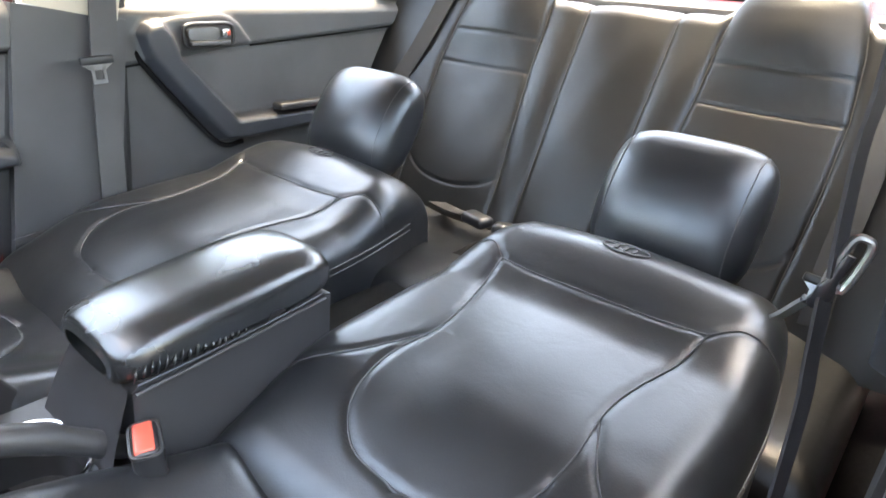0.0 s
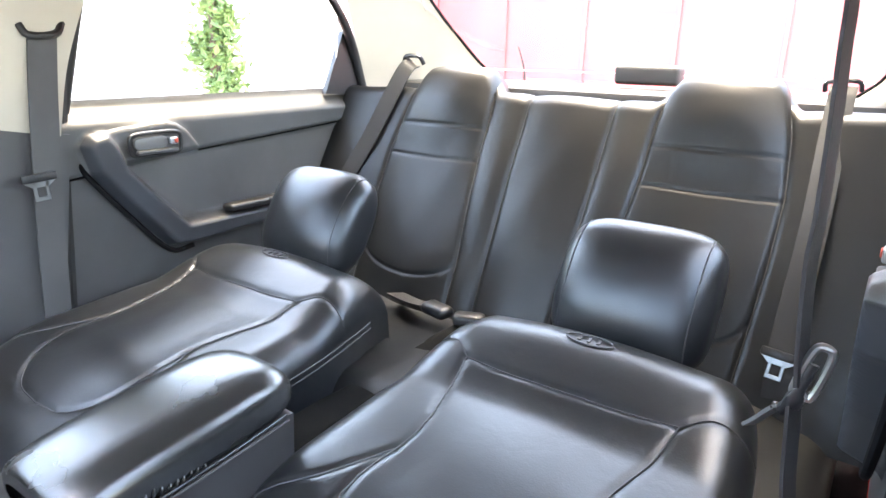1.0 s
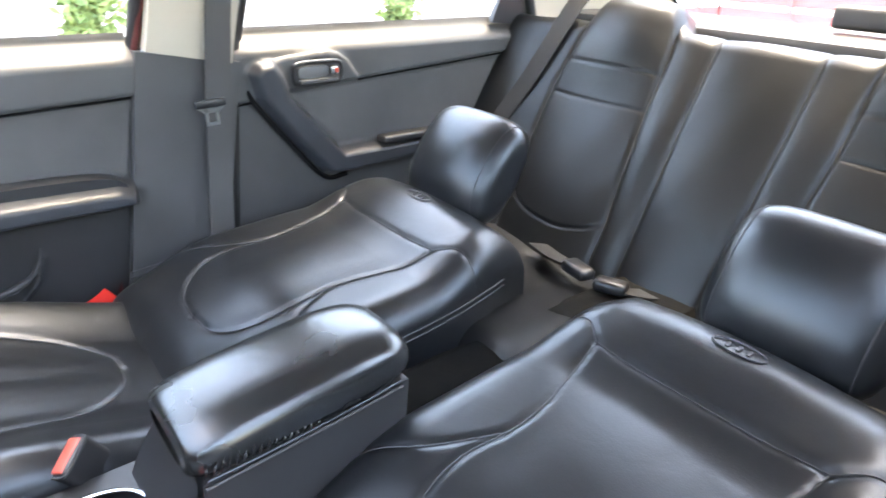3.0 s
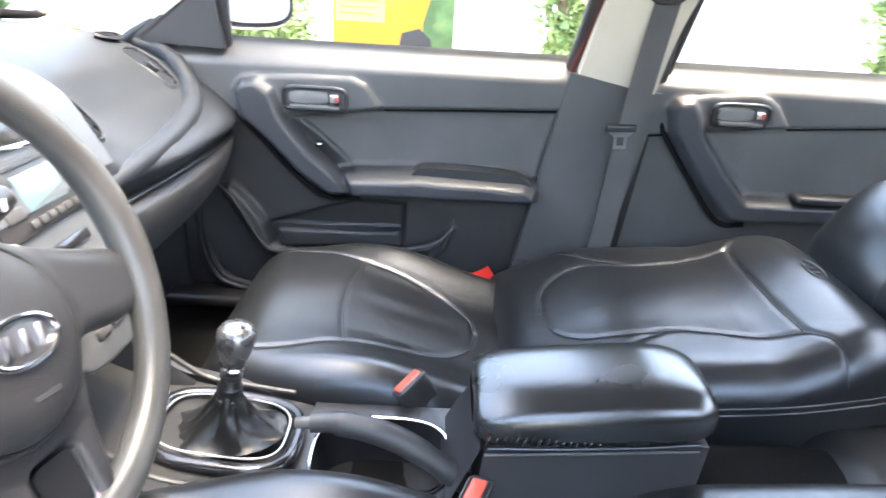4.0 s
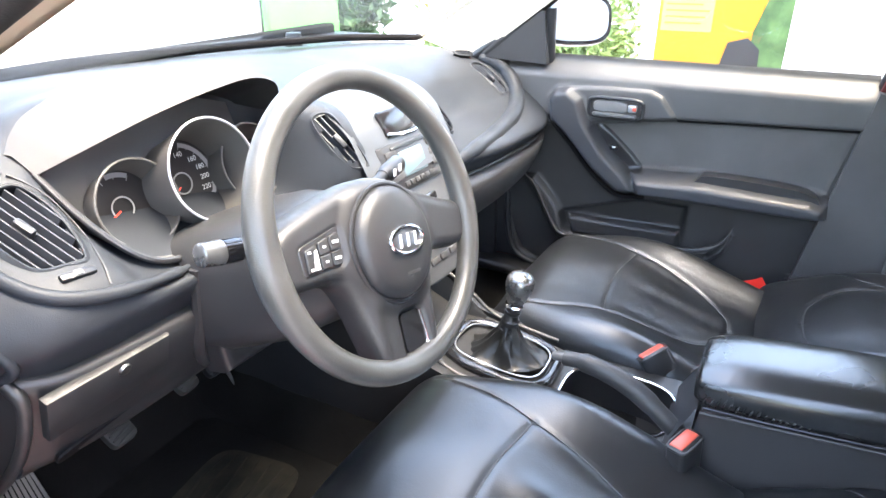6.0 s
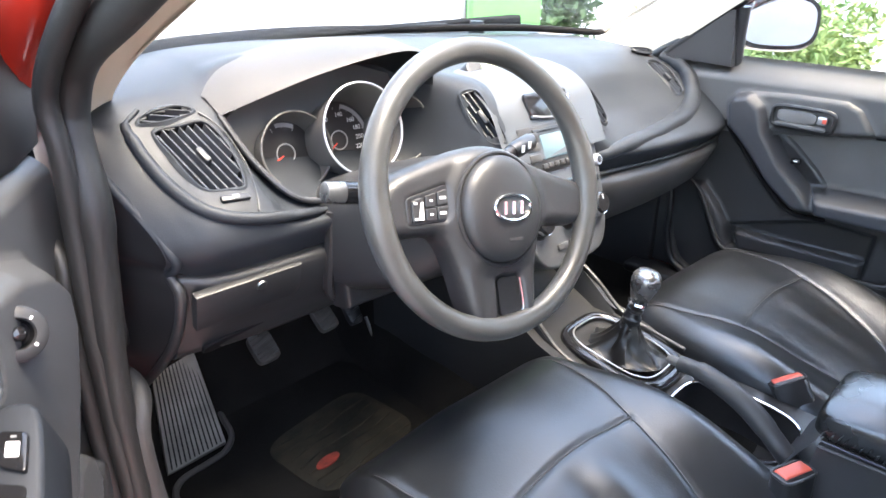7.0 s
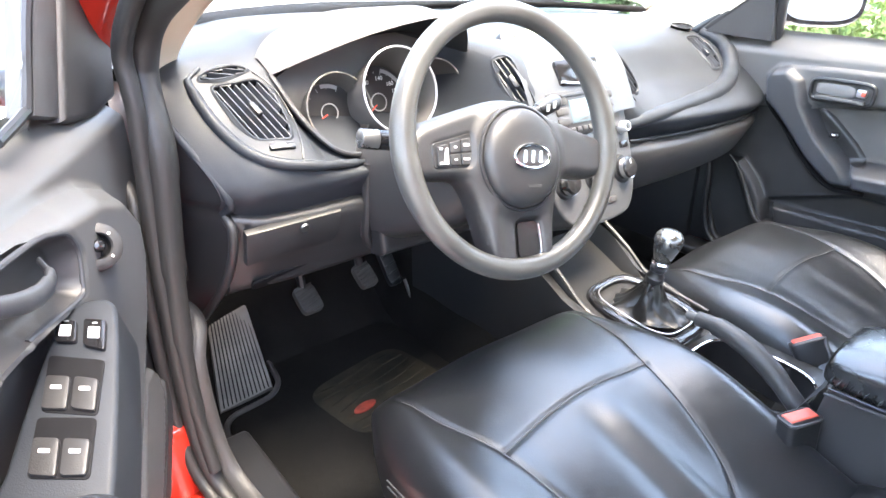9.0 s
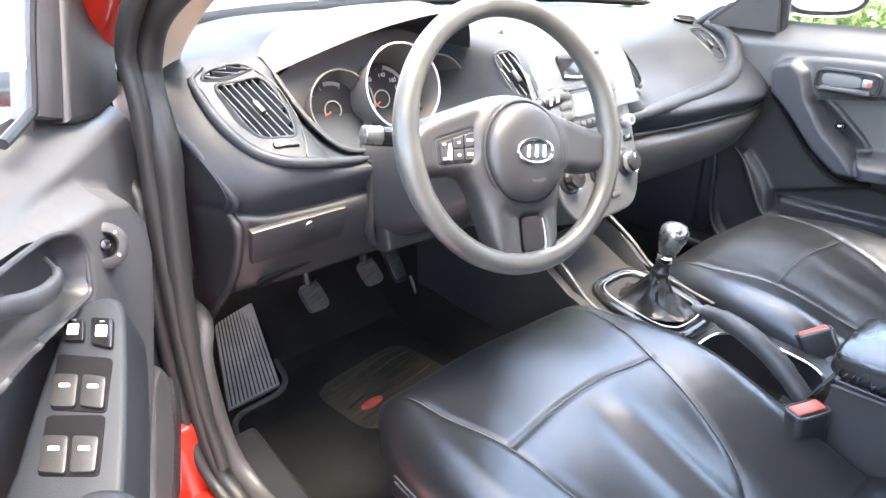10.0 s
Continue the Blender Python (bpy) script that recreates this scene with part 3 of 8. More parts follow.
def front_door(sx, m, label, driver=False):
    d = thing("front_door", label, "car door", m, group="car doors")
    T = 0.91
    pull = [(0.584, 0.83), (0.567, 0.852), (0.53, 0.860), (0.495, 0.835), (0.475, 0.785), (0.425, 0.715), (0.370, 0.668), (0.345, 0.640), (0.328, 0.608), (0.39, 0.604), (0.458, 0.654), (0.52, 0.722), (0.574, 0.775)]
    regions = [
        ("upper_pad", [(0.82, 0.745), (0.637, 0.748), (0.50, 0.765), (0.275, 0.800), (-0.10, 0.818), (-0.16, 0.820), (-0.16, 0.96), (0.82, 0.96)], 0.014, 0.006, TRIM, "smooth grey upper door pad"),
        ("fabric_insert", [(0.465, 0.770), (0.275, 0.794), (-0.098, 0.811), (-0.07, 0.668), (0.10, 0.676), (0.33, 0.66)], -0.004, 0.006, FABRIC, "grey fabric door insert"),
        ("door_pocket", [(0.56, 0.515), (0.337, 0.590), (0.213, 0.587), (0.217, 0.472), (0.505, 0.452)], -0.020, 0.010, PLASTIC, "dark map pocket"),
        ("pocket_lip", [(0.522, 0.513), (0.421, 0.513), (0.223, 0.519), (0.22, 0.474), (0.503, 0.458)], 0.006, 0.008, DOOR_LOW, "dark pocket lip"),
        ("pocket_fin", [(0.640, 0.612), (0.609, 0.616), (0.560, 0.565), (0.530, 0.520), (0.520, 0.472), (0.48, 0.457), (0.30, 0.461), (0.156, 0.470), (0.125, 0.50), (0.109, 0.537), (0.098, 0.53), (0.115, 0.48), (0.15, 0.445), (0.48, 0.428), (0.54, 0.442), (0.575, 0.50)], 0.020, 0.012, DOOR_LOW, "dark moulded pocket edge"),
        ("armrest", [(0.365, 0.672), (0.28, 0.675), (0.191, 0.680), (-0.043, 0.672), (-0.08, 0.66), (-0.086, 0.612), (-0.027, 0.608), (0.209, 0.608), (0.34, 0.604)], 0.078, 0.020, DOOR_PULL, "slate grey moulded armrest"),
        ("handle_pod", [(0.572, 0.838), (0.562, 0.856), (0.53, 0.862), (0.436, 0.868), (0.335, 0.868), (0.305, 0.855), (0.266, 0.805), (0.36, 0.790), (0.43, 0.782), (0.55, 0.775)], 0.026, 0.006, TRIM, "grey raised handle surround"),
        ("pull_handle", pull, 0.050, 0.013, DOOR_PULL, "slate grey swept pull handle"),
        ("switch_panel", [(0.463, 0.772), (0.445, 0.772), (0.420, 0.757), (0.362, 0.706), (0.325, 0.664), (0.362, 0.664), (0.425, 0.717)], 0.004, 0.006, BLACK, "black switch panel"),
    ]
    if driver:
        regions = [
            ("lower_panel", [(0.682, 0.712), (0.76, 0.686), (0.83, 0.66), (0.83, 0.28), (-0.12, 0.28), (-0.12, 0.60), (0.25, 0.62), (0.45, 0.60), (0.60, 0.66)], -0.005, 0.006, DOOR_LOW, "dark grey lower door panel"),
            ("pocket_fin", [(0.594, 0.595), (0.635, 0.592), (0.653, 0.570), (0.660, 0.527), (0.600, 0.435), (0.545, 0.36), (0.47, 0.36), (0.50, 0.473)], 0.022, 0.010, TRIM, "grey fin of the door pocket"),
            ("pocket_edge", [(0.679, 0.540), (0.717, 0.507), (0.690, 0.45), (0.640, 0.35), (0.580, 0.35), (0.640, 0.46)], 0.014, 0.008, DOOR_LOW, "dark edge of the door pocket"),
            ("pull_handle", [(0.35, 0.874), (0.423, 0.871), (0.487, 0.869), (0.572, 0.856), (0.640, 0.828), (0.684, 0.782), (0.686, 0.730), (0.652, 0.660), (0.616, 0.614), (0.545, 0.539), (0.484, 0.492), (0.40, 0.45), (0.05, 0.55), (0.05, 0.86), (0.20, 0.874)], 0.030, 0.020, TRIM, "grey moulded pull pad"),
            ("handle_recess", [(0.30, 0.872), (0.418, 0.862), (0.454, 0.853), (0.481, 0.841), (0.493, 0.820), (0.486, 0.792), (0.476, 0.780), (0.424, 0.787), (0.377, 0.794), (0.26, 0.805)], 0.004, 0.007, DOOR_LOW, "dark handle recess"),
            ("pull_cup", [(0.470, 0.772), (0.430, 0.780), (0.377, 0.788), (0.26, 0.798), (0.12, 0.80), (0.12, 0.58), (0.30, 0.58), (0.40, 0.63), (0.455, 0.70)], -0.002, 0.006, DOOR_LOW, "dark pull cup"),
        ]
    # the passenger door's lower panel gets the plastic with painted falloff
    door_fields(regions, 0.772 if driver else 0.81, -0.115, 0.30, T + 0.02, lambda Y, Z: belt_curve(Y, Z, T), sx, d, ground=None if driver else DOOR_LOW)
    if driver:
        part("release_lever", tube([(sx * 0.684, 0.300, 0.852), (sx * 0.672, 0.345, 0.843), (sx * 0.664, 0.377, 0.831), (sx * 0.662, 0.404, 0.826), (sx * 0.666, 0.430, 0.8265), (sx * 0.680, 0.446, 0.834)], [0.007, 0.009, 0.0095, 0.009, 0.007, 0.004], 14, flat=0.6, smooth=6, side=(0, 0, 1)), DOOR_PULL, d, "grey curved release lever")
        part("recess_edge", tube([(sx * 0.668, 0.300, 0.872), (sx * 0.668, 0.418, 0.862), (sx * 0.668, 0.456, 0.853), (sx * 0.668, 0.482, 0.841), (sx * 0.668, 0.494, 0.820), (sx * 0.668, 0.487, 0.792), (sx * 0.668, 0.476, 0.780), (sx * 0.670, 0.424, 0.787), (sx * 0.672, 0.377, 0.794)], 0.0028, 8, smooth=5), DOOR_PULL, d, "rounded recess edge")
    else:
        inner_handle(d, sx, 0.472, 0.350, 0.820, 0.819, 0.662)
        part("trim_joint", tube([(sx * 0.690, 0.268, 0.7985), (sx * 0.690, 0.10, 0.807), (sx * 0.690, -0.10, 0.8155)], 0.0026, 6), SEAL_BLACK, d, "dark joint above the fabric")
        # black tube draws the shadow line below the pull handle
        part("pull_gap", tube([(sx * 0.690, 0.588, 0.800), (sx * 0.684, 0.574, 0.768), (sx * 0.684, 0.522, 0.714), (sx * 0.684, 0.460, 0.646), (sx * 0.686, 0.392, 0.597), (sx * 0.690, 0.320, 0.598)], 0.0060, 8, smooth=5), SEAL_BLACK, d, "black line drawn as shade under the pull handle")
        part("armrest_pad", plate([(p.x, p.y) for p in spline([(0.215, 0.655, 0), (0.200, 0.674, 0), (0.180, 0.686, 0), (0.10, 0.687, 0), (0.0, 0.682, 0), (-0.045, 0.672, 0), (-0.062, 0.655, 0)], 5)], 0.05, frame_of((sx * 0.702, 0, 0), (0, 1, 0), (0, 0, 1)), 0.008, 3), PLASTIC, d, "dark raised armrest pad")
        part("pocket_rim", tube([(sx * 0.680, 0.640, 0.618), (sx * 0.676, 0.600, 0.580), (sx * 0.674, 0.545, 0.482), (sx * 0.674, 0.512, 0.461), (sx * 0.674, 0.461, 0.466), (sx * 0.674, 0.357, 0.474), (sx * 0.674, 0.214, 0.481), (sx * 0.676, 0.150, 0.496), (sx * 0.680, 0.119, 0.520), (sx * 0.690, 0.104, 0.556)], [0.003, 0.005, 0.006, 0.006, 0.006, 0.006, 0.007, 0.007, 0.005, 0.002], 10, smooth=5), PLASTIC_LOW, d, "grey worn pocket rim")
        part("window_switch", rbox(sx * 0.672, 0.405, 0.722, 0.016, 0.02, 0.012, 0.003, 2), GLOSS, d, "single window switch")
        part("switch_mark", rbox(sx * 0.663, 0.404, 0.724, 0.002, 0.008, 0.003, 0.0005, 1), WHITE_INK, d)
    # shell, edge and glazing
    part("door_skin", rbox(sx * 0.795, 0.33, 0.595, 0.05, 0.92, 0.60, 0.02, 3), RED_PAINT, d, "red painted outer skin")
    part("door_core", rbox(sx * 0.766, 0.345, 0.60, 0.012, 0.90, 0.56, 0.004, 1), BLACK, d, "dark inner door shell")
    sail_m = frame_of((sx * (0.715 if sx > 0 else 0.722), 0, 0), (0, 1, 0), (0, 0, 1))
    if driver:
        part("sail_panel", plate([(0.632, 0.912), (0.578, 0.928), (0.640, 1.031), (0.700, 1.13), (0.765, 1.13), (0.702, 1.027)], 0.03, sail_m @ Matrix.Translation((0, 0, 0.012)), 0.006, 2), TRIM, d, "grey mirror corner panel")
        part("sail_cover", plate([(p.x, p.y) for p in spline([(0.801, 0.898, 0), (0.812, 0.925, 0), (0.836, 0.985, 0), (0.838, 1.02, 0), (0.835, 1.06, 0), (0.81, 1.10, 0)], 5)] + [(0.765, 1.13), (0.702, 1.027), (0.632, 0.908), (0.66, 0.900), (0.72, 0.892)], 0.03, sail_m @ Matrix.Translation((0, 0, 0.016)), 0.010, 4), DOOR_LOW, d, "dark grey mirror mount cover")
        part("sail_divider", tube([(sx * 0.712, 0.500, 0.924), (sx * 0.712, 0.560, 0.935), (sx * 0.712, 0.574, 0.944), (sx * 0.712, 0.632, 1.032), (sx * 0.70, 0.70, 1.13)], 0.0055, 8, smooth=5), BLACK, d, "black window edge")
    else:
        part("sail_panel", plate([(0.772, 0.913), (0.60, 0.906), (0.612, 1.032), (0.622, 1.032)], 0.03, sail_m, 0.006, 2), DOOR_LOW, d, "grey mirror corner panel")
    if not driver:
        part("sail_edge", tube([(sx * 0.708, 0.785, 0.905), (sx * 0.708, 0.768, 0.926), (sx * 0.708, 0.63, 1.035)], 0.011, 10, smooth=4), RUBBER, d, "black edge of the corner panel")
    frame_pts = [(sx * 0.715, 0.815, 0.905), (sx * 0.712, 0.70, 0.985), (sx * 0.695, 0.60, 1.06), (sx * 0.64, 0.40, 1.21), (sx * 0.575, 0.15, 1.36), (sx * 0.585, -0.10, 1.385), (sx * 0.60, -0.20, 1.36)]
    if driver:
        frame_pts = [(-0.762, 0.80, 0.90), (-0.762, 0.83, 0.96), (-0.755, 0.82, 1.03), (-0.735, 0.76, 1.10)] + frame_pts[3:]
    window_frame(d, sx, frame_pts)
    window_frame(d, sx, [(sx * 0.60, -0.20, 1.36), (sx * 0.66, -0.165, 1.15), (sx * 0.72, -0.125, 0.90)], "rear_window_frame")
    if not driver:
        window_frame(d, sx, [(sx * 0.725, 0.605, 0.90), (sx * 0.705, 0.602, 1.04)], "sail_divider")
    glass = part("window_pane", thick(skin([[(sx * 0.735, 0.60, 0.90), (sx * 0.735, 0.2, 0.90), (sx * 0.735, -0.13, 0.90)], [(sx * 0.70, 0.58, 1.06), (sx * 0.67, 0.2, 1.15), (sx * 0.67, -0.16, 1.12)], [(sx * 0.60, 0.22, 1.32), (sx * 0.59, 0.1, 1.36), (sx * 0.60, -0.18, 1.36)]], close_ring=False)), GLASS, d, "clear side window")
    glass.visible_shadow = False
    part("belt_seal", tube([(sx * 0.738, 0.62, 0.908), (sx * 0.738, 0.2, 0.912), (sx * 0.738, -0.125, 0.915)], 0.006, 8), RUBBER, d, "rubber window seal")
    if driver:
        driver_controls(d, sx)
    return d


def driver_controls(d, sx):
    """Switch console and mirror knob of the driver's door, in the pose of the closed door."""
    m = frame_of((-0.638, 0.372, 0.748), (0.988, 0.127, 0.086), (-0.149, 0.93, 0.337))
    outline = [(-0.060, -0.130), (-0.0515, -0.0613), (-0.0443, -0.003), (-0.0373, 0.0412), (-0.0287, 0.0838), (-0.0158, 0.0976), (0.001, 0.1018), (0.0165, 0.0929), (0.0226, 0.0638), (0.0262, -0.0049), (0.0277, -0.0634), (0.0272, -0.105), (0.024, -0.14)]
    P = spline([(x, y, 0) for x, y in outline], 3, closed=True)
    con = part("switch_console", plate([(p.x, p.y) for p in P], 0.06, m, 0.005, 3), DASH, d, "blue grey window switch console")

    def flat(name, quad, r, top, deep, material, parent, label="", bevel=0.0012):
        ob = part(name, plate(rounded(quad, r), deep, Matrix.Translation((0, 0, top)), bevel, 2), material, parent, label)
        ob.matrix_parent_inverse = Matrix()
        ob.matrix_local = m if parent is con else Matrix()
        return ob

    def key(name, quad, mark, material):
        k = flat(name, quad, 0.004, 0.0048, 0.006, material, con)
        cx, cy = sum(p[0] for p in quad) / 4, sum(p[1] for p in quad) / 4
        w = 0.0042 if mark == "line" else 0.0048
        cy += 0.004 if mark == "line" else 0.0
        h = 0.0017 if mark == "line" else 0.0062
        flat("switch_mark", [(cx - w, cy + w * 0.3 + h), (cx + w, cy - w * 0.3 + h), (cx + w, cy - w * 0.3 - h), (cx - w, cy + w * 0.3 - h)], 0.0008, 0.0054, 0.0008, WHITE_INK, k, bevel=0.0)
        if mark == "sym":
            flat("switch_mark", [(cx - 0.002, cy + 0.012), (cx + 0.002, cy + 0.011), (cx + 0.002, cy + 0.0095), (cx - 0.002, cy + 0.0105)], 0.0003, 0.0054, 0.0008, GREY_INK, k, bevel=0.0)

    key("lock_switch", [(-0.0293, 0.0785), (-0.0113, 0.0750), (-0.0097, 0.0495), (-0.0278, 0.0554)], "sym", GLOSS)
    key("lock_switch", [(-0.0054, 0.0750), (0.0142, 0.0680), (0.0147, 0.0338), (-0.0037, 0.0448)], "sym", GLOSS)
    for quad in ([(-0.0318, 0.0440), (0.0150, 0.0250), (0.0125, -0.0295), (-0.0318, -0.0130)], [(-0.0335, -0.0175), (0.0122, -0.0310), (0.0108, -0.0840), (-0.0345, -0.0700)]):
        flat("switch_well", quad, 0.005, 0.0010, 0.004, SEAL_BLACK, con, "black switch well", 0.0005)
    for quad in ([(-0.0303, 0.0203), (-0.0107, 0.0140), (-0.0108, -0.0183), (-0.0305, -0.0120)], [(-0.0075, 0.0132), (0.0119, 0.0046), (0.0113, -0.0268), (-0.0078, -0.0180)], [(-0.0325, -0.0374), (-0.0130, -0.0436), (-0.0125, -0.0764), (-0.0330, -0.0686)], [(-0.0101, -0.0444), (0.0099, -0.0512), (0.0089, -0.0812), (-0.0098, -0.0762)]):
        key("window_switch", quad, "line", PLASTIC)
    aim = Vector((0.55, -0.72, 0.42))
    mk = frame_of((-0.666, 0.531, 0.806), aim.cross(Vector((0, 0, 1))), aim.cross(Vector((0, 0, 1))).cross(aim) * -1)
    if (mk.to_3x3() @ Vector((0, 0, 1))).dot(aim) < 0:
        mk = mk @ Matrix.Rotation(math.pi, 4, "X")
    knob = part("mirror_control", lathe([(0.0125, 0.003), (0.014, 0.0064), (0.0200, 0.0062), (0.0240, 0.003), (0.0252, -0.004), (0.0262, -0.03)], 36, mk, close=False), DOOR_LOW, d, "round mirror control")
    part("control_well", lathe([(0.001, -0.004), (0.011, -0.004), (0.0125, 0.004)], 28, mk, close=False), SEAL_BLACK, knob)
    part("mirror_knob", lathe([(0.001, 0.0125), (0.0045, 0.0115), (0.0065, 0.008), (0.0065, 0.004), (0.004, -0.004)], 24, mk), GLOSS, knob, "black control stick")
    for k in range(4):
        t = radians(35 + 90 * k)
        o = part("control_mark", rbox(0, 0, 0, 0.003, 0.0022, 0.0006, 0.0002, 1), WHITE_INK, knob)
        o.matrix_world = mk @ Matrix.Translation((0.0165 * math.cos(t), 0.0165 * math.sin(t), 0.0064)) @ Matrix.Rotation(t, 4, "Z")
    part("grab_end", tube([m @ Vector((-0.02, -0.150, 0.000)), m @ Vector((0.006, -0.118, 0.006)), m @ Vector((0.030, -0.124, 0.0)), m @ Vector((0.036, -0.16, -0.01))], [0.012, 0.016, 0.016, 0.012], 14, smooth=5), DASH, d, "rounded end of the console")
    part("door_lamp", rbox(0, 0, 0, 0.020, 0.060, 0.030, 0.006, 3), RED_PLASTIC, d, "red door warning lamp").matrix_local = m @ Matrix.Translation((0.053, -0.148, -0.012))


def rear_door(sx, label):
    d = thing("rear_door", label, "car door", group="car doors")
    T = 0.91
    pull = [(-0.328, 0.843), (-0.343, 0.862), (-0.380, 0.869), (-0.402, 0.84), (-0.418, 0.795), (-0.48, 0.722), (-0.545, 0.652), (-0.80, 0.652), (-0.80, 0.60), (-0.56, 0.590), (-0.503, 0.594), (-0.42, 0.688), (-0.343, 0.788)]
    regions = [
        ("upper_pad", [(-0.24, 0.772), (-0.45, 0.792), (-0.60, 0.808), (-1.20, 0.848), (-1.30, 0.855), (-1.30, 0.96), (-0.24, 0.96)], 0.012, 0.006, TRIM, "smooth grey upper door pad"),
        ("fabric_insert", [(-0.425, 0.788), (-0.60, 0.802), (-1.20, 0.840), (-1.20, 0.62), (-0.82, 0.652), (-0.56, 0.650)], -0.004, 0.006, FABRIC, "grey fabric door insert"),
        ("handle_pod", [(-0.336, 0.845), (-0.351, 0.866), (-0.42, 0.874), (-0.514, 0.881), (-0.545, 0.874), (-0.568, 0.858), (-0.602, 0.812), (-0.45, 0.800), (-0.40, 0.797), (-0.350, 0.79)], 0.024, 0.006, TRIM, "grey raised handle surround"),
        ("pull_handle", pull, 0.048, 0.012, DOOR_PULL, "slate grey swept pull handle and armrest"),
    ]
    door_fields(regions, -0.245, -1.20, 0.36, T + 0.02, lambda Y, Z: belt_curve(Y, Z, T), sx, d)
    inner_handle(d, sx, -0.427, -0.538, 0.834, 0.836, 0.662)
    part("trim_joint", tube([(sx * 0.691, -0.603, 0.8055), (sx * 0.691, -0.90, 0.825), (sx * 0.691, -1.19, 0.845)], 0.0026, 6), SEAL_BLACK, d, "dark joint above the fabric")
    part("trim_joint", tube([(sx * 0.691, -0.25, 0.771), (sx * 0.691, -0.345, 0.780)], 0.0026, 6), SEAL_BLACK, d)
    # shadow line under the rear pull handle, drawn as a black tube
    part("pull_gap", tube([(sx * 0.690, -0.326, 0.815), (sx * 0.684, -0.338, 0.782), (sx * 0.684, -0.415, 0.682), (sx * 0.684, -0.498, 0.588), (sx * 0.686, -0.560, 0.583)], 0.0060, 8, smooth=5), SEAL_BLACK, d, "black line drawn as shade under the pull handle")
    part("armrest_pad", rbox(sx * 0.668, -0.76, 0.660, 0.04, 0.22, 0.018, 0.007, 3), PLASTIC, d, "dark armrest pad")
    part("door_skin", rbox(sx * 0.795, -0.75, 0.61, 0.05, 0.92, 0.62, 0.02, 3), RED_PAINT, d, "red painted outer skin")
    part("door_core", rbox(sx * 0.766, -0.75, 0.60, 0.012, 0.90, 0.54, 0.004, 1), BLACK, d, "dark inner door shell")
    window_frame(d, sx, [(sx * 0.725, -0.325, 0.90), (sx * 0.67, -0.37, 1.15), (sx * 0.61, -0.42, 1.36), (sx * 0.60, -0.65, 1.37), (sx * 0.625, -0.85, 1.30), (sx * 0.665, -1.02, 1.17), (sx * 0.69, -1.12, 1.07), (sx * 0.70, -1.19, 0.90)])
    part("quarter_panel", plate([(-1.03, 0.915), (-1.19, 0.905), (-1.165, 0.99), (-1.105, 1.085)], 0.02, frame_of((sx * 0.72, 0, 0), (0, 1, 0), (0, 0, 1)), 0.004, 2), BLACK, d, "black corner panel of the rear window")
    glass = part("window_pane", thick(skin([[(sx * 0.735, -0.33, 0.90), (sx * 0.735, -0.7, 0.90), (sx * 0.735, -1.1, 0.90)], [(sx * 0.67, -0.37, 1.15), (sx * 0.67, -0.7, 1.15), (sx * 0.67, -1.05, 1.12)], [(sx * 0.61, -0.42, 1.36), (sx * 0.61, -0.65, 1.36), (sx * 0.64, -0.9, 1.27)]], close_ring=False)), GLASS, d, "clear rear side window")
    glass.visible_shadow = False
    part("belt_seal", tube([(sx * 0.735, -0.33, 0.914), (sx * 0.735, -0.7, 0.917), (sx * 0.735, -1.12, 0.918)], 0.006, 8), RUBBER, d, "rubber window seal")
    return d


front_door(1, None, "closed passenger front door with grey trim and fabric insert")
rear_door(1, "closed rear door with grey trim beside the rear seat")
rear_door(-1, "closed rear door with grey trim behind the driver")
HINGE = Vector((-0.72, 0.82, 0.0))
OPEN = Matrix.Translation(HINGE + Vector((0.0, 0, 0.04))) @ Matrix.Rotation(radians(-31), 4, "Z") @ Matrix.Translation(-HINGE)
front_door(-1, OPEN, "open driver door with grey trim and window switches", driver=True)


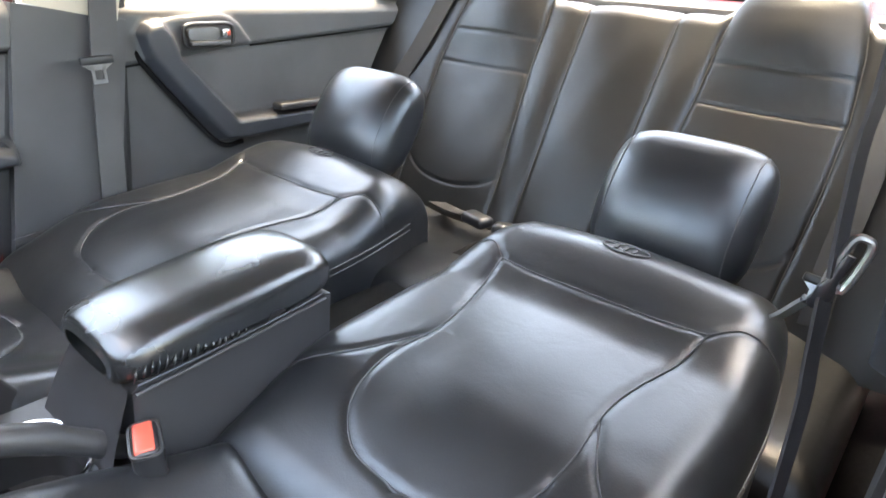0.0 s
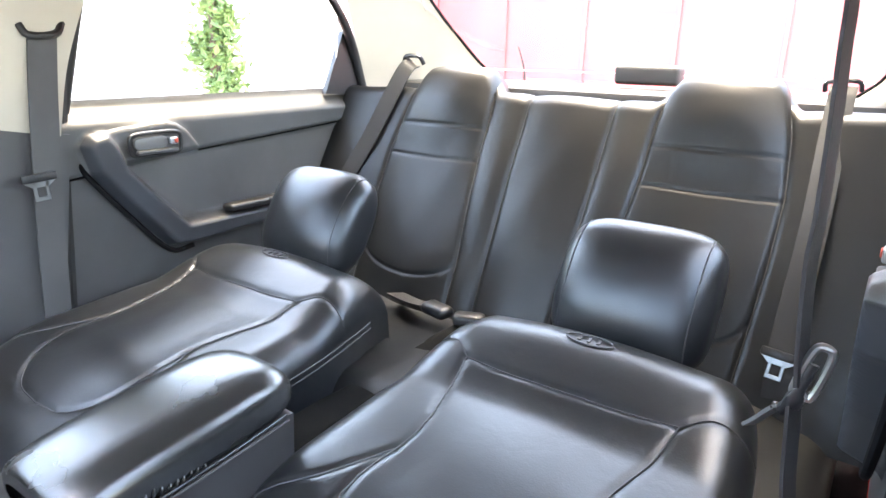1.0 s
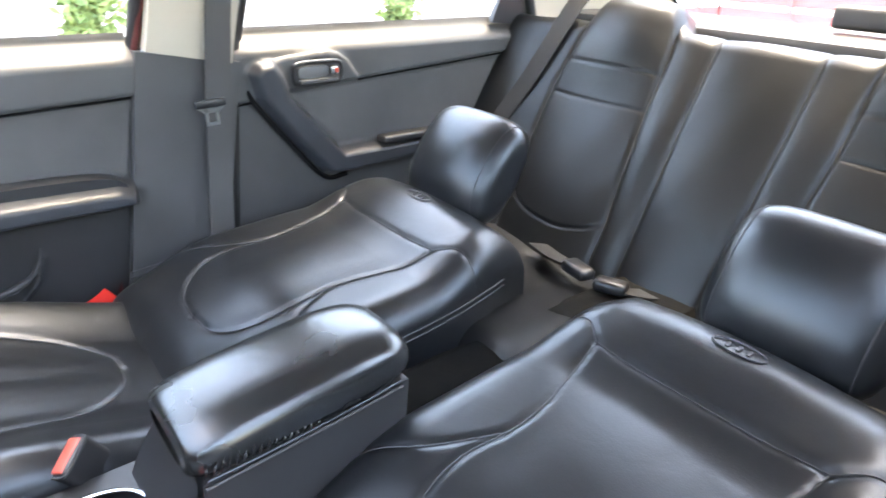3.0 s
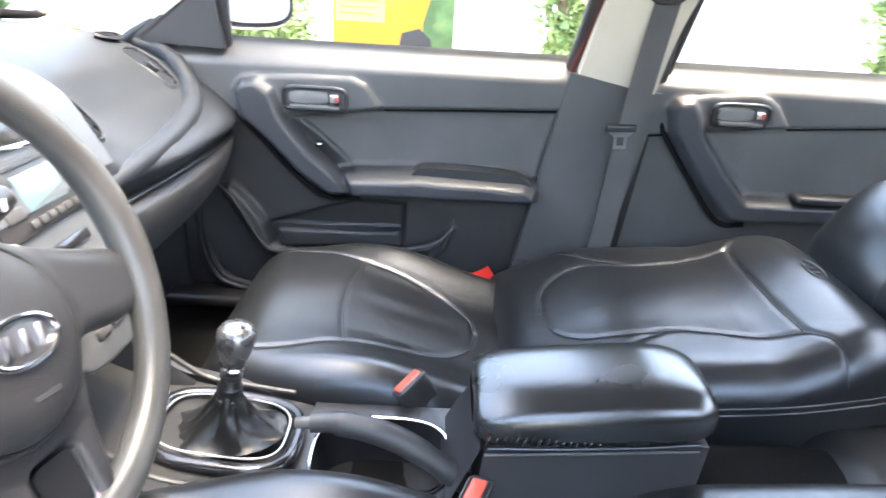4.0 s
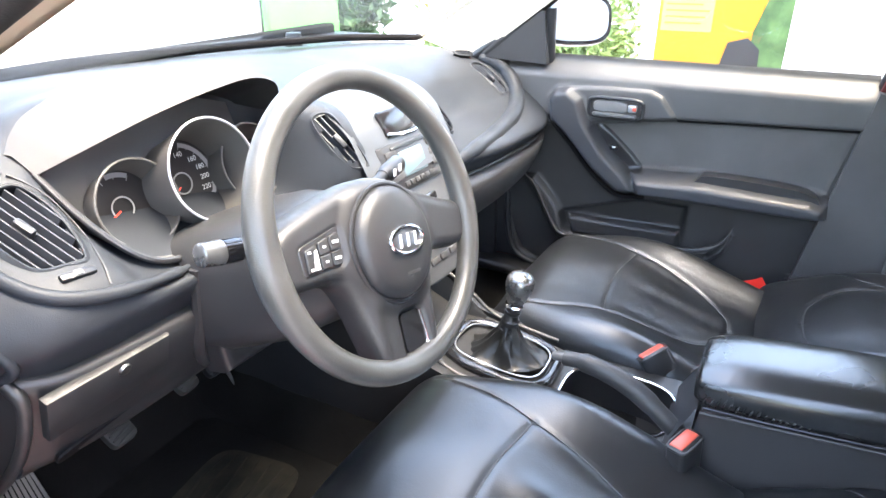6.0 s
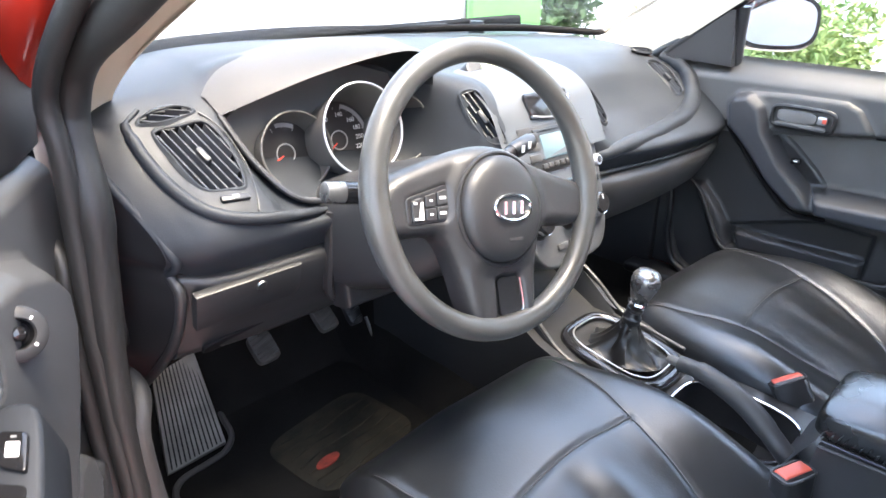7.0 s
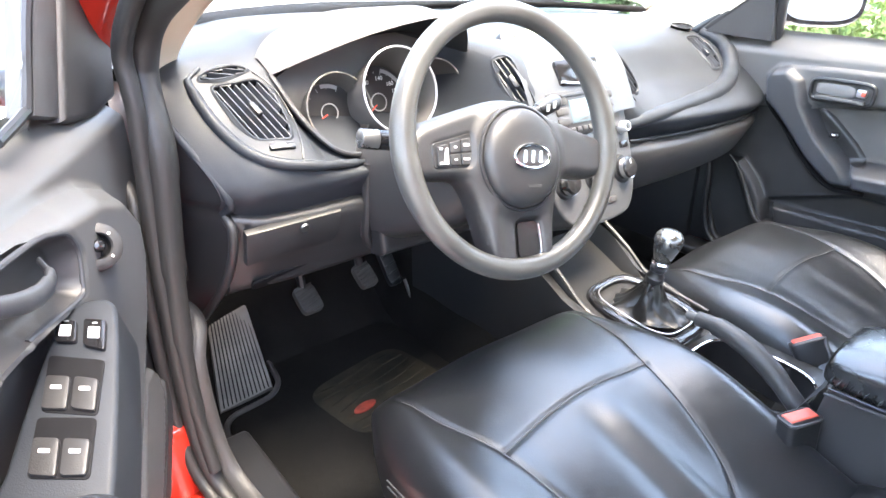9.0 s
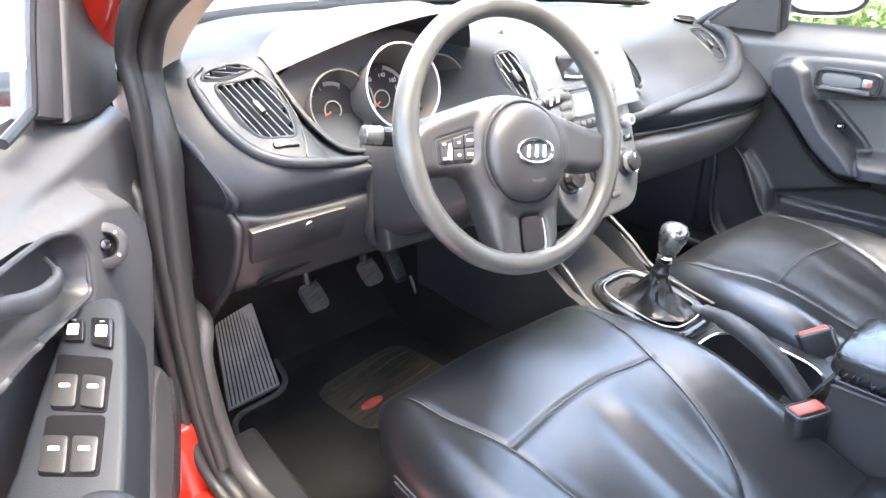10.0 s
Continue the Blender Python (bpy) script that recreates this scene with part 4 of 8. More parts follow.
# ---------------------------------------------------------------- padded surfaces
class Pad:
    """A padded panel: a face in a local plane, rolled over at its borders into skirts. F(a, b) gives places on it."""

    def __init__(self, m, half, length, top, roll=0.045, skirt=0.06, front_roll=None, front_skirt=None, back_skirt=None):
        self.m, self.half, self.length, self.top = m, half, length, top
        self.roll, self.skirt = roll, skirt
        self.fr = front_roll or roll
        self.fs = skirt if front_skirt is None else front_skirt
        self.bs = skirt if back_skirt is None else back_skirt
        self.seams = []

    @staticmethod
    def arc(s, flat, r):
        """Distance along a border that runs flat, then over a quarter round, then straight down: place and drop."""
        over = np.clip(s - flat, 0, None)
        ang = np.clip(over / r, 0, math.pi / 2)
        down = np.clip(over - r * math.pi / 2, 0, None)
        return np.minimum(s, flat) + r * np.sin(ang), r * (1 - np.cos(ang)) + down

    def place(self, A, B):
        """A: along the width from the middle, B: along the length from the back; both measured over the surface."""
        A, B = np.asarray(A, float), np.asarray(B, float)
        Lr = self.length
        y1, d1 = self.arc(np.clip(B - Lr / 2, 0, None), Lr / 2 - self.fr, self.fr)
        y2, d2 = self.arc(np.clip(Lr / 2 - B, 0, None), Lr / 2 - self.roll, self.roll)
        y = Lr / 2 + y1 - y2
        half = self.half(y / Lr)
        x, d3 = self.arc(np.abs(A) * half / self.half(0.5), half - self.roll, self.roll)
        x = np.sign(A) * x
        k = d1 + d2
        drop = np.sqrt(k ** 2 + d3 ** 2) * 0.6 + np.maximum(k, d3) * 0.4
        z = self.top(x, y) - drop
        for pts, depth in self.seams:
            q = line_dist(x, y, pts)
            z = z - depth * np.exp(-(q / 0.0042) ** 2) + depth * 0.08 * np.exp(-((q - 0.013) / 0.010) ** 2)
        return x, y, z

    def world(self, x, y, z):
        M = np.array(self.m)
        return tuple(M[i, 0] * x + M[i, 1] * y + M[i, 2] * z + M[i, 3] for i in range(3))

    def mesh(self, nx=72, ny=84):
        ha = self.half(0.5) - self.roll + self.roll * math.pi / 2 + self.skirt
        b0 = -(self.roll * (math.pi / 2 - 1) + self.bs)
        b1 = self.length + self.fr * (math.pi / 2 - 1) + self.fs
        A, B = np.meshgrid(np.linspace(-ha, ha, nx), np.linspace(b0, b1, ny), indexing="ij")
        return sheet(*self.world(*self.place(A, B)))

    def line(self, pts, lift=0.0, n=6):
        """Places of a seam on the face."""
        P = spline([(x, y, 0) for x, y in pts], n)
        x, y = np.array([p.x for p in P]), np.array([p.y for p in P])
        z = self.top(x, y)
        half = self.half(y / self.length)
        over = np.clip(np.abs(x) - (half - self.roll), 0, self.roll * 0.999)
        z = z - (self.roll - np.sqrt(self.roll ** 2 - over ** 2))
        over = np.clip(y - (self.length - self.fr), 0, self.fr * 0.999)
        z = z - (self.fr - np.sqrt(self.fr ** 2 - over ** 2))
        over = np.clip(self.roll - y, 0, self.roll * 0.999)
        z = z - (self.roll - np.sqrt(self.roll ** 2 - over ** 2))
        W = self.world(x, y, z + lift)
        return [Vector(p) for p in zip(*W)]

    def add_seam(self, pts, depth=0.004):
        P = spline([(x, y, 0) for x, y in pts], 4)
        self.seams.append(([(p.x, p.y) for p in P], depth))

    def pipe(self, pts, parent, r=0.0011, lift=-0.0012):
        part("seam", tube(self.line(pts, lift), r, 6), SEAM, parent)


def pillow(m, w, h, t, power=3.2, bulge=0.12, nx=26, nr=40):
    """A stuffed block: w along x, h along y, t along z of the pose m."""
    rings = []
    for i in range(nx + 1):
        a = math.pi * i / nx
        u = -math.cos(a)
        rings.append(pillow_ring(m, u, w, h, t, power, nr))
    return skin(rings)


def pillow_ring(m, u, w, h, t, power=3.2, nr=40, grow=0.0):
    """The outline of a stuffed block at the share u of its half width."""
    u = max(-1.0, min(1.0, u))
    k = max((1 - abs(u) ** power) ** (1 / power), 0.02)
    k4 = max((1 - abs(u) ** 4.5) ** (1 / 3.2), 0.02)
    return [m @ Vector((u * w / 2, py * (0.30 + 0.70 * k4), px * (0.20 + 0.80 * k))) for px, py in ellipse(t / 2 + grow, h / 2 + grow, nr, power=power)]


def blank_badge(m, w, h, parent, material, r=0.0014):
    """A raised oval badge with three plain bars."""
    part("badge", tube([m @ Vector((x, y, 0)) for x, y in ellipse(w / 2, h / 2, 32)], r, 6, closed=True), material, parent)
    for k in (-1, 0, 1):
        part("badge_bar", rbox(k * w * 0.2, 0, 0, w * 0.08, h * 0.5, 0.0025, 0.0008, 1, None), material, parent).matrix_local = m


def front_seat(x0, dz, y_shift, label, inner):
    """inner: the side of the tunnel, 1 or -1 along x."""
    s = thing("front_seat", label, "car seat", Matrix.Translation((x0, 0.2 + y_shift, 0.27)), group="front seats")
    inv = Matrix.Translation((-x0, -0.2 - y_shift, -0.27))
    # cushion: y from -0.03 to 0.475
    m = inv @ Matrix.Translation((x0, -0.03 + y_shift, 0.0))
    L = 0.552
    fold = 1.0 if x0 < 0 else 0.25

    def top(x, y):
        b = smooth01(0.09, 0.22, np.abs(x))
        mid = 0.458 + 0.098 * smooth01(-0.06, 0.38, y) + 0.004 * np.cos(np.clip(x / 0.15, -1, 1) * math.pi / 2)
        return mid + dz + b * 0.030 * smooth01(0.46, 0.22, y) + 0.010 * smooth01(0.30, 0.46, y) * np.cos(np.clip(x / 0.25, -1, 1) * math.pi / 2) + fold * (0.0055 * np.exp(-((x - 0.035) / 0.020) ** 2) - 0.004 * np.exp(-((x + 0.004) / 0.018) ** 2)) * smooth01(0.05, 0.12, y) * smooth01(0.33, 0.26, y) + 0.002 * np.sin(y * 21 + 0.5) * (1 - b) + 0.0012 * np.sin(x * 30 + y * 17) * (1 - b)

    pad = Pad(m, lambda v: 0.252 - 0.065 * np.clip((v - 0.60) / 0.40, 0, 1) ** 2 - 0.012 * np.clip((0.3 - v) / 0.3, 0, 1), L, top, 0.055, 0.085, 0.105, 0.05, 0.02)
    left = [(-0.182, 0.49), (-0.172, 0.40), (-0.146, 0.315), (-0.124, 0.22), (-0.098, 0.15), (-0.05, 0.105), (0.0, 0.095)]
    right = [(-x, y) for x, y in left]
    cross = [(-0.146, 0.315), (-0.07, 0.328), (0.0, 0.332), (0.07, 0.328), (0.146, 0.315)]
    lines = [left, right, cross]
    for pts in lines:
        pad.add_seam(pts, 0.0024)
    cushion = part("seat_cushion", pad.mesh(190, 200), LEATHER, s, "creased black leather seat cushion")
    for pts in lines:
        pad.pipe(pts, cushion)
    for side in (-1, 1):
        for k in (0.0, 0.011):
            P = [(side * (0.2535 - 0.012 * smooth01(0.35, 0.5, yy) + 0.001), yy, float(top(side * 0.2, yy)) - 0.062 - k) for yy in (0.02, 0.12, 0.24, 0.34, 0.42)]
            part("side_stitch", tube([m @ Vector(p) for p in P], 0.0013, 6, smooth=4), SEAM, cushion)
    part("seat_base", rbox(0, 0.0, 0.105, 0.44, 0.44, 0.10, 0.03, 3), BLACK, s, "black seat base")
    for k in (-0.2, 0.2):
        part("seat_rail", rbox(k, 0.0, 0.03, 0.035, 0.48, 0.06, 0.006, 2), BLACK, s, "seat rail")
    # reclined backrest
    a = radians(4.0)
    along, up = Vector((0, -math.cos(a), math.sin(a))), Vector((0, math.sin(a), math.cos(a)))
    o = Vector((x0 + (0.018 if x0 > 0 else 0.010), 0.035 + y_shift, 0.500 + dz * 0.25))
    bm_pose = inv @ frame_of(o, (-1, 0, 0), along)
    LB = 0.672

    def back_top(x, y):
        b = smooth01(0.07, 0.235, np.abs(x))
        return -0.018 + 0.054 * smooth01(-0.03, 0.24, y) + b * 0.012 * smooth01(0.60, 0.46, y) + 0.014 * np.cos(np.clip(x / 0.20, -1, 1) * math.pi / 2) * smooth01(0.0, 0.2, y) + 0.048 * smooth01(0.42, 0.59, y) - 0.022 * smooth01(0.55, 0.70, y) + 0.0010 * np.sin(y * 25 + x * 9) * (1 - b)

    back = Pad(bm_pose, lambda v: 0.262 - 0.045 * np.clip((v - 0.55) / 0.45, 0, 1) ** 1.6 - 0.02 * np.clip((0.25 - v) / 0.25, 0, 1), LB, back_top, 0.068, 0.085, 0.075, 0.05, 0.03)
    b_left = [(-0.158, 0.492), (-0.146, 0.43), (-0.128, 0.36), (-0.122, 0.30), (-0.130, 0.22), (-0.118, 0.15), (-0.07, 0.105), (0.0, 0.095)]
    b_right = [(-x, y) for x, y in b_left]
    b_cross = [(-0.158, 0.492), (-0.08, 0.486), (0.0, 0.484), (0.08, 0.486), (0.158, 0.492)]
    b_edge = [(0.158, 0.492), (0.195, 0.52), (0.245, 0.522)]
    b_low = [(0.125, 0.28), (0.17, 0.20), (0.25, 0.13)]
    b_lines = [b_left, b_right, b_cross, b_edge, [(-x, y) for x, y in b_edge], b_low, [(-x, y) for x, y in b_low]]
    for pts in b_lines:
        back.add_seam(pts, 0.0028)
    rest = part("backrest", back.mesh(150, 180), LEATHER, s, "reclined black leather backrest")
    for pts in b_lines:
        back.pipe(pts, rest)
    for side in (-1, 1):
        for k in (0.0, 0.012):
            P = [(side * (0.262 - 0.045 * max(0.0, (yy / LB - 0.55) / 0.45) ** 1.6 + 0.001), yy, -0.005 - k) for yy in (0.06, 0.2, 0.33, 0.45, 0.55, 0.60)]
            part("side_stitch", tube([bm_pose @ Vector(p) for p in P], 0.0014, 6, smooth=4), SEAM, rest)
    part("back_shell", rbox(0, LB / 2, -0.085, 0.45, LB - 0.07, 0.06, 0.028, 3), PLASTIC, s, "black plastic seat back").matrix_local = bm_pose
    badge_m = frame_of(back.line([(0.0, 0.58), (0.0, 0.59)], 0.0015)[0], bm_pose.to_3x3() @ Vector((1, 0, 0)), bm_pose.to_3x3() @ Vector((0, 1, 0.02)))
    blank_badge(badge_m, 0.072, 0.026, rest, SEAM)
    part("recliner", lathe([(0.001, 0.015), (0.028, 0.015), (0.032, 0.008), (0.032, -0.01)], 24, inv @ Matrix.Translation((x0 - inner * 0.235, 0.03 + y_shift, 0.385)) @ Matrix.Rotation(radians(-90 * inner), 4, "Y")), BLACK, s, "black recliner cover")
    # headrest
    b = radians(58)
    hx, hup = Vector((1, 0, 0)), Vector((0, -math.cos(b), math.sin(b)))
    hm = inv @ frame_of(Vector((x0 + (0.020 if x0 > 0 else 0), -0.705 + y_shift + (0.034 if x0 > 0 else 0), 0.680 + (0.012 if x0 > 0 else 0))), hx, hup)
    head = part("headrest", pillow(hm @ Matrix.Translation((0, -0.016, 0)), 0.256, 0.232, 0.145, 2.35, nx=44, nr=56), LEATHER, s, "rounded black leather headrest")
    for side in (-1, 1):
        ring = pillow_ring(hm @ Matrix.Translation((0, -0.016, 0)), side * 0.80, 0.256, 0.232, 0.145, 2.35, 56, 0.0006)
        part("seam", tube(ring, 0.0011, 6, closed=True), SEAM, head)
    for side in (-0.06, 0.06):
        part("headrest_post", tube([hm @ Vector((side, -0.08, 0)), hm @ Vector((side, -0.15, -0.005)), bm_pose @ Vector((side, LB - 0.04, -0.01))], 0.006, 8, smooth=4), BLACK, s, "dark headrest post")
    return s


front_seat(-0.342, 0.0, 0.0, "black leather driver seat with its backrest reclined", 1)
front_seat(0.340, -0.022, 0.0, "black leather passenger seat with its backrest reclined", -1)


# ---------------------------------------------------------------- rear bench
def rear_bench():
    s = thing("rear_seat", "black leather rear bench with sewn and quilted backrests", "rear seat", Matrix.Translation((0, -0.8, 0.27)))
    inv = Matrix.Translation((0, 0.8, -0.27))
    up = Vector((0, -0.485, 0.874)).normalized()
    m = inv @ frame_of(Vector((0, -0.842, 0.40)) - Vector((0, 0.874, 0.485)) * 0.02, (-1, 0, 0), up)
    M = np.array(m)

    def bend(pts, y):
        return np.interp(y, [p[0] for p in pts], [p[1] for p in pts])

    # seams that part the panels: distance from the middle by height
    mid_seam = [(0.0, 0.092), (0.2, 0.100), (0.4, 0.106), (0.66, 0.110)]
    inner = [(0.0, 0.168), (0.17, 0.175), (0.28, 0.190), (0.44, 0.205), (0.56, 0.208), (0.64, 0.218), (0.72, 0.232)]
    outer = [(0.0, 0.470), (0.18, 0.481), (0.30, 0.487), (0.44, 0.488), (0.56, 0.474), (0.66, 0.452), (0.72, 0.440)]

    def length(x):
        k = np.abs(x)
        return 0.632 + 0.062 * smooth01(0.19, 0.255, k) * smooth01(0.485, 0.425, k) - 0.012 * smooth01(0.50, 0.66, k)

    lows = [[(0.478, 0.19), (0.46, 0.158), (0.40, 0.125), (0.30, 0.115), (0.22, 0.135), (0.174, 0.165)], [(0.20, 0.430), (0.35, 0.424), (0.488, 0.430)], [(0.205, 0.516), (0.35, 0.510), (0.48, 0.516)]]
    lows = [[(p.x, p.y) for p in spline([(x, y, 0) for x, y in pts], 5)] for pts in lows]

    def height(x, y):
        k = np.abs(x)
        a, b, c = bend(mid_seam, y), bend(inner, y), bend(outer, y)
        z = 0.014 + 0.012 * np.clip(1 - (k / a) ** 2, 0, 1)
        t = np.clip((k - a) / (b - a), 0, 1)
        z = z + np.where((k > a) & (k < b), 0.010 * np.sin(math.pi * t) ** 0.8, 0)
        t = np.clip((k - b) / (c - b), 0, 1)
        side = (k >= b) & (k <= c)
        z = z + np.where(side, 0.010 * np.sin(math.pi * t) ** 0.8 + 0.030 * smooth01(0.42, 0.60, y) * smooth01(0.76, 0.62, y) * np.sin(math.pi * t) ** 0.55, 0)
        t = np.clip((k - c) / (0.70 - c), 0, 1)
        z = z + np.where(k > c, np.where(x > 0, 0.025, 0.060) * t ** 1.6 + 0.008 * np.sin(math.pi * t), 0)
        for seam in (a, b, c):
            z = z - 0.0045 * np.exp(-((k - seam) / 0.005) ** 2)
        for pts in lows:
            z = z - np.where(side, 0.0030 * np.exp(-(line_dist(k, y, pts) / 0.0036) ** 2), 0)
        return z + 0.0014 * np.sin(y * 23 + x * 17) * np.sin(x * 31)

    bounds = [lambda y: -0.70 + 0 * y, lambda y: -bend(outer, y), lambda y: -bend(inner, y), lambda y: -bend(mid_seam, y), lambda y: bend(mid_seam, y), lambda y: bend(inner, y), lambda y: bend(outer, y), lambda y: 0.70 + 0 * y]
    names = [("bolster", "black leather outer bolster"), ("backrest_side", "black leather side backrest with a head roll"), ("backrest_border", "black leather border strip"), ("backrest_middle", "black leather middle backrest"), ("backrest_border", ""), ("backrest_side", "black leather side backrest with a head roll"), ("bolster", "black leather outer bolster")]
    ROLL = 0.045
    for (name, label), lo, hi in zip(names, bounds, bounds[1:]):
        wide = float(hi(np.array(0.3)) - lo(np.array(0.3)))
        U, B = np.meshgrid(np.linspace(0, 1, max(14, int(wide / 0.0045))), np.linspace(0, 1, 190), indexing="ij")
        yy = B * 0.78
        x = lo(np.minimum(yy, 0.68)) * (1 - U) + hi(np.minimum(yy, 0.68)) * U
        top = length(x)
        flat = top - ROLL
        arc = np.clip((yy - flat) / ROLL, 0, math.pi / 2)
        rest = np.clip(yy - flat - ROLL * math.pi / 2, 0, None)
        y = np.minimum(yy, flat) + ROLL * np.sin(arc)
        z = height(x, np.minimum(y, 0.72)) - ROLL * (1 - np.cos(arc)) - rest * 1.4
        ob = part(name, sheet(*[M[i, 0] * -x + M[i, 1] * y + M[i, 2] * z + M[i, 3] for i in range(3)]), LEATHER_GREY, s, label, 180.0)
        if name in ("backrest_side", "backrest_middle"):
            for edge in (0, -1):
                pts = [m @ Vector((-x[edge, j], y[edge, j], z[edge, j] + 0.0022)) for j in range(6, 150, 4)]
                part("seam", tube(pts, 0.0011, 6), SEAM, ob)
    part("backrest_core", rbox(0, 0.29, -0.075, 1.30, 0.56, 0.09, 0.02, 2), BLACK, s).matrix_local = inv @ frame_of((0, -0.86, 0.40), (-1, 0, 0), up)
    pad = Pad(inv @ Matrix.Translation((0, -0.95, 0)), lambda v: 0.66 + 0 * v, 0.52, lambda x, y: 0.438 + 0.035 * smooth01(0.1, 0.45, y) + 0.008 * np.cos(x * 14), 0.05, 0.06, 0.06, 0.06, 0.02)
    ob = part("seat_cushion", pad.mesh(90, 40), LEATHER_GREY, s, "black leather bench cushion")
    for x in (-0.17, 0.17):
        pad.pipe([(x, 0.02), (x, 0.25), (x, 0.5)], ob)
    part("bench_base", rbox(0, 0.06, 0.06, 1.26, 0.50, 0.13, 0.02, 2), BLACK, s, "black bench base")
    return s


rear_bench()


# ---------------------------------------------------------------- belts and buckles
def tongue(parent, m, loop=True):
    """Metal tongue in its plastic grip; the blade points along -y of the pose."""
    grip = part("tongue_grip", rbox(0, 0, 0, 0.062, 0.016, 0.010, 0.004, 2), BLACK, parent, "black belt grip")
    grip.matrix_world = m
    for sx in (-1, 1):
        part("tongue_plate", rbox(sx * 0.0105, -0.022, 0, 0.006, 0.034, 0.003, 0.001, 1), STEEL, parent, "steel tongue").matrix_world = m
    part("tongue_plate", rbox(0, -0.040, 0, 0.027, 0.008, 0.003, 0.001, 1), STEEL, parent).matrix_world = m
    part("tongue_plate", plate([(-0.03, -0.006), (0.03, -0.006), (0.014, -0.018), (-0.014, -0.018)], 0.003, Matrix.Translation((0, 0, 0.0015))), STEEL, parent).matrix_world = m


def pillar_belt(sx, label):
    b = thing("seat_belt", label, "seat belt", group="seat belts")
    X = sx * 0.652
    pts = [(X, -0.285, 1.075), (X, -0.268, 0.95), (X, -0.252, 0.80), (X + sx * 0.01, -0.240, 0.62), (X + sx * 0.01, -0.225, 0.42), (X + sx * 0.01, -0.215, 0.34)]
    part("webbing", band(pts, 0.050, 0.004, (0, 1, 0.1), 6), WEBBING, b, "grey belt webbing")
    part("anchor", tube([(X - sx * 0.002, -0.245, 1.07), (X - sx * 0.012, -0.255, 1.052), (X - sx * 0.012, -0.30, 1.055), (X - sx * 0.002, -0.318, 1.075)], 0.007, 8, smooth=4), BLACK, b, "black upper belt guide")
    part("anchor_cover", rbox(X + sx * 0.008, -0.284, 1.10, 0.016, 0.06, 0.075, 0.012, 3), CREAM, b, "cream anchor cover")
    return b


bp = pillar_belt(1, "grey seat belt hanging along the passenger centre pillar")
tongue(bp, frame_of((0.632, -0.228, 0.802), (0, -1, 0.05), (0.0, 0, 1)))


def driver_belt():
    b = thing("seat_belt", "seat belt with its tongue hanging beside the driver backrest", "seat belt", group="seat belts")
    up = [(-0.596, -0.285, 1.20), (-0.600, -0.268, 1.11), (-0.603, -0.255, 1.062), (-0.604, -0.250, 1.045), (-0.608, -0.235, 0.994), (-0.611, -0.225, 0.934), (-0.611, -0.222, 0.898), (-0.616, -0.222, 0.836), (-0.620, -0.219, 0.806)]
    down = [(-0.618, -0.222, 0.790), (-0.624, -0.210, 0.739), (-0.630, -0.200, 0.687), (-0.636, -0.19, 0.50), (-0.64, -0.19, 0.33)]
    part("webbing", band(up, 0.020, 0.003, (0.25, 1, 0.1), 6), WEBBING_DARK, b, "dark belt webbing twisted edge on")
    part("webbing", band(down, 0.016, 0.003, (0.5, 1, 0.1), 6), WEBBING_DARK, b)
    lo_end, hi_end = Vector((-0.622, -0.218, 0.800)), Vector((-0.630, -0.222, 0.832))
    axis = (hi_end - lo_end).normalized()
    out = axis.cross(Vector((0.1, -1.0, 0.2))).normalized() * 0.0065
    part("belt_slot", tube([lo_end, lo_end + out, hi_end + out, hi_end + axis * 0.006, hi_end - out, lo_end - out], 0.0032, 8, closed=True, smooth=5), STEEL, b, "steel belt slot")
    part("tongue_grip", tube([hi_end + Vector((0.004, 0.002, -0.008)), lo_end + Vector((0.003, 0.002, -0.002)), Vector((-0.614, -0.228, 0.780)), Vector((-0.604, -0.231, 0.777))], [0.0045, 0.008, 0.0095, 0.006], 12, flat=0.6, smooth=4), BLACK, b, "black curved belt grip")
    blade = [(-0.610, -0.230, 0.781), (-0.602, -0.234, 0.770), (-0.594, -0.237, 0.758), (-0.588, -0.240, 0.750)]
    part("tongue_blade", band(blade, 0.014, 0.003, (0.3, 0.9, 0.4), 4), STEEL, b, "grey steel belt tongue")
    return b


driver_belt()


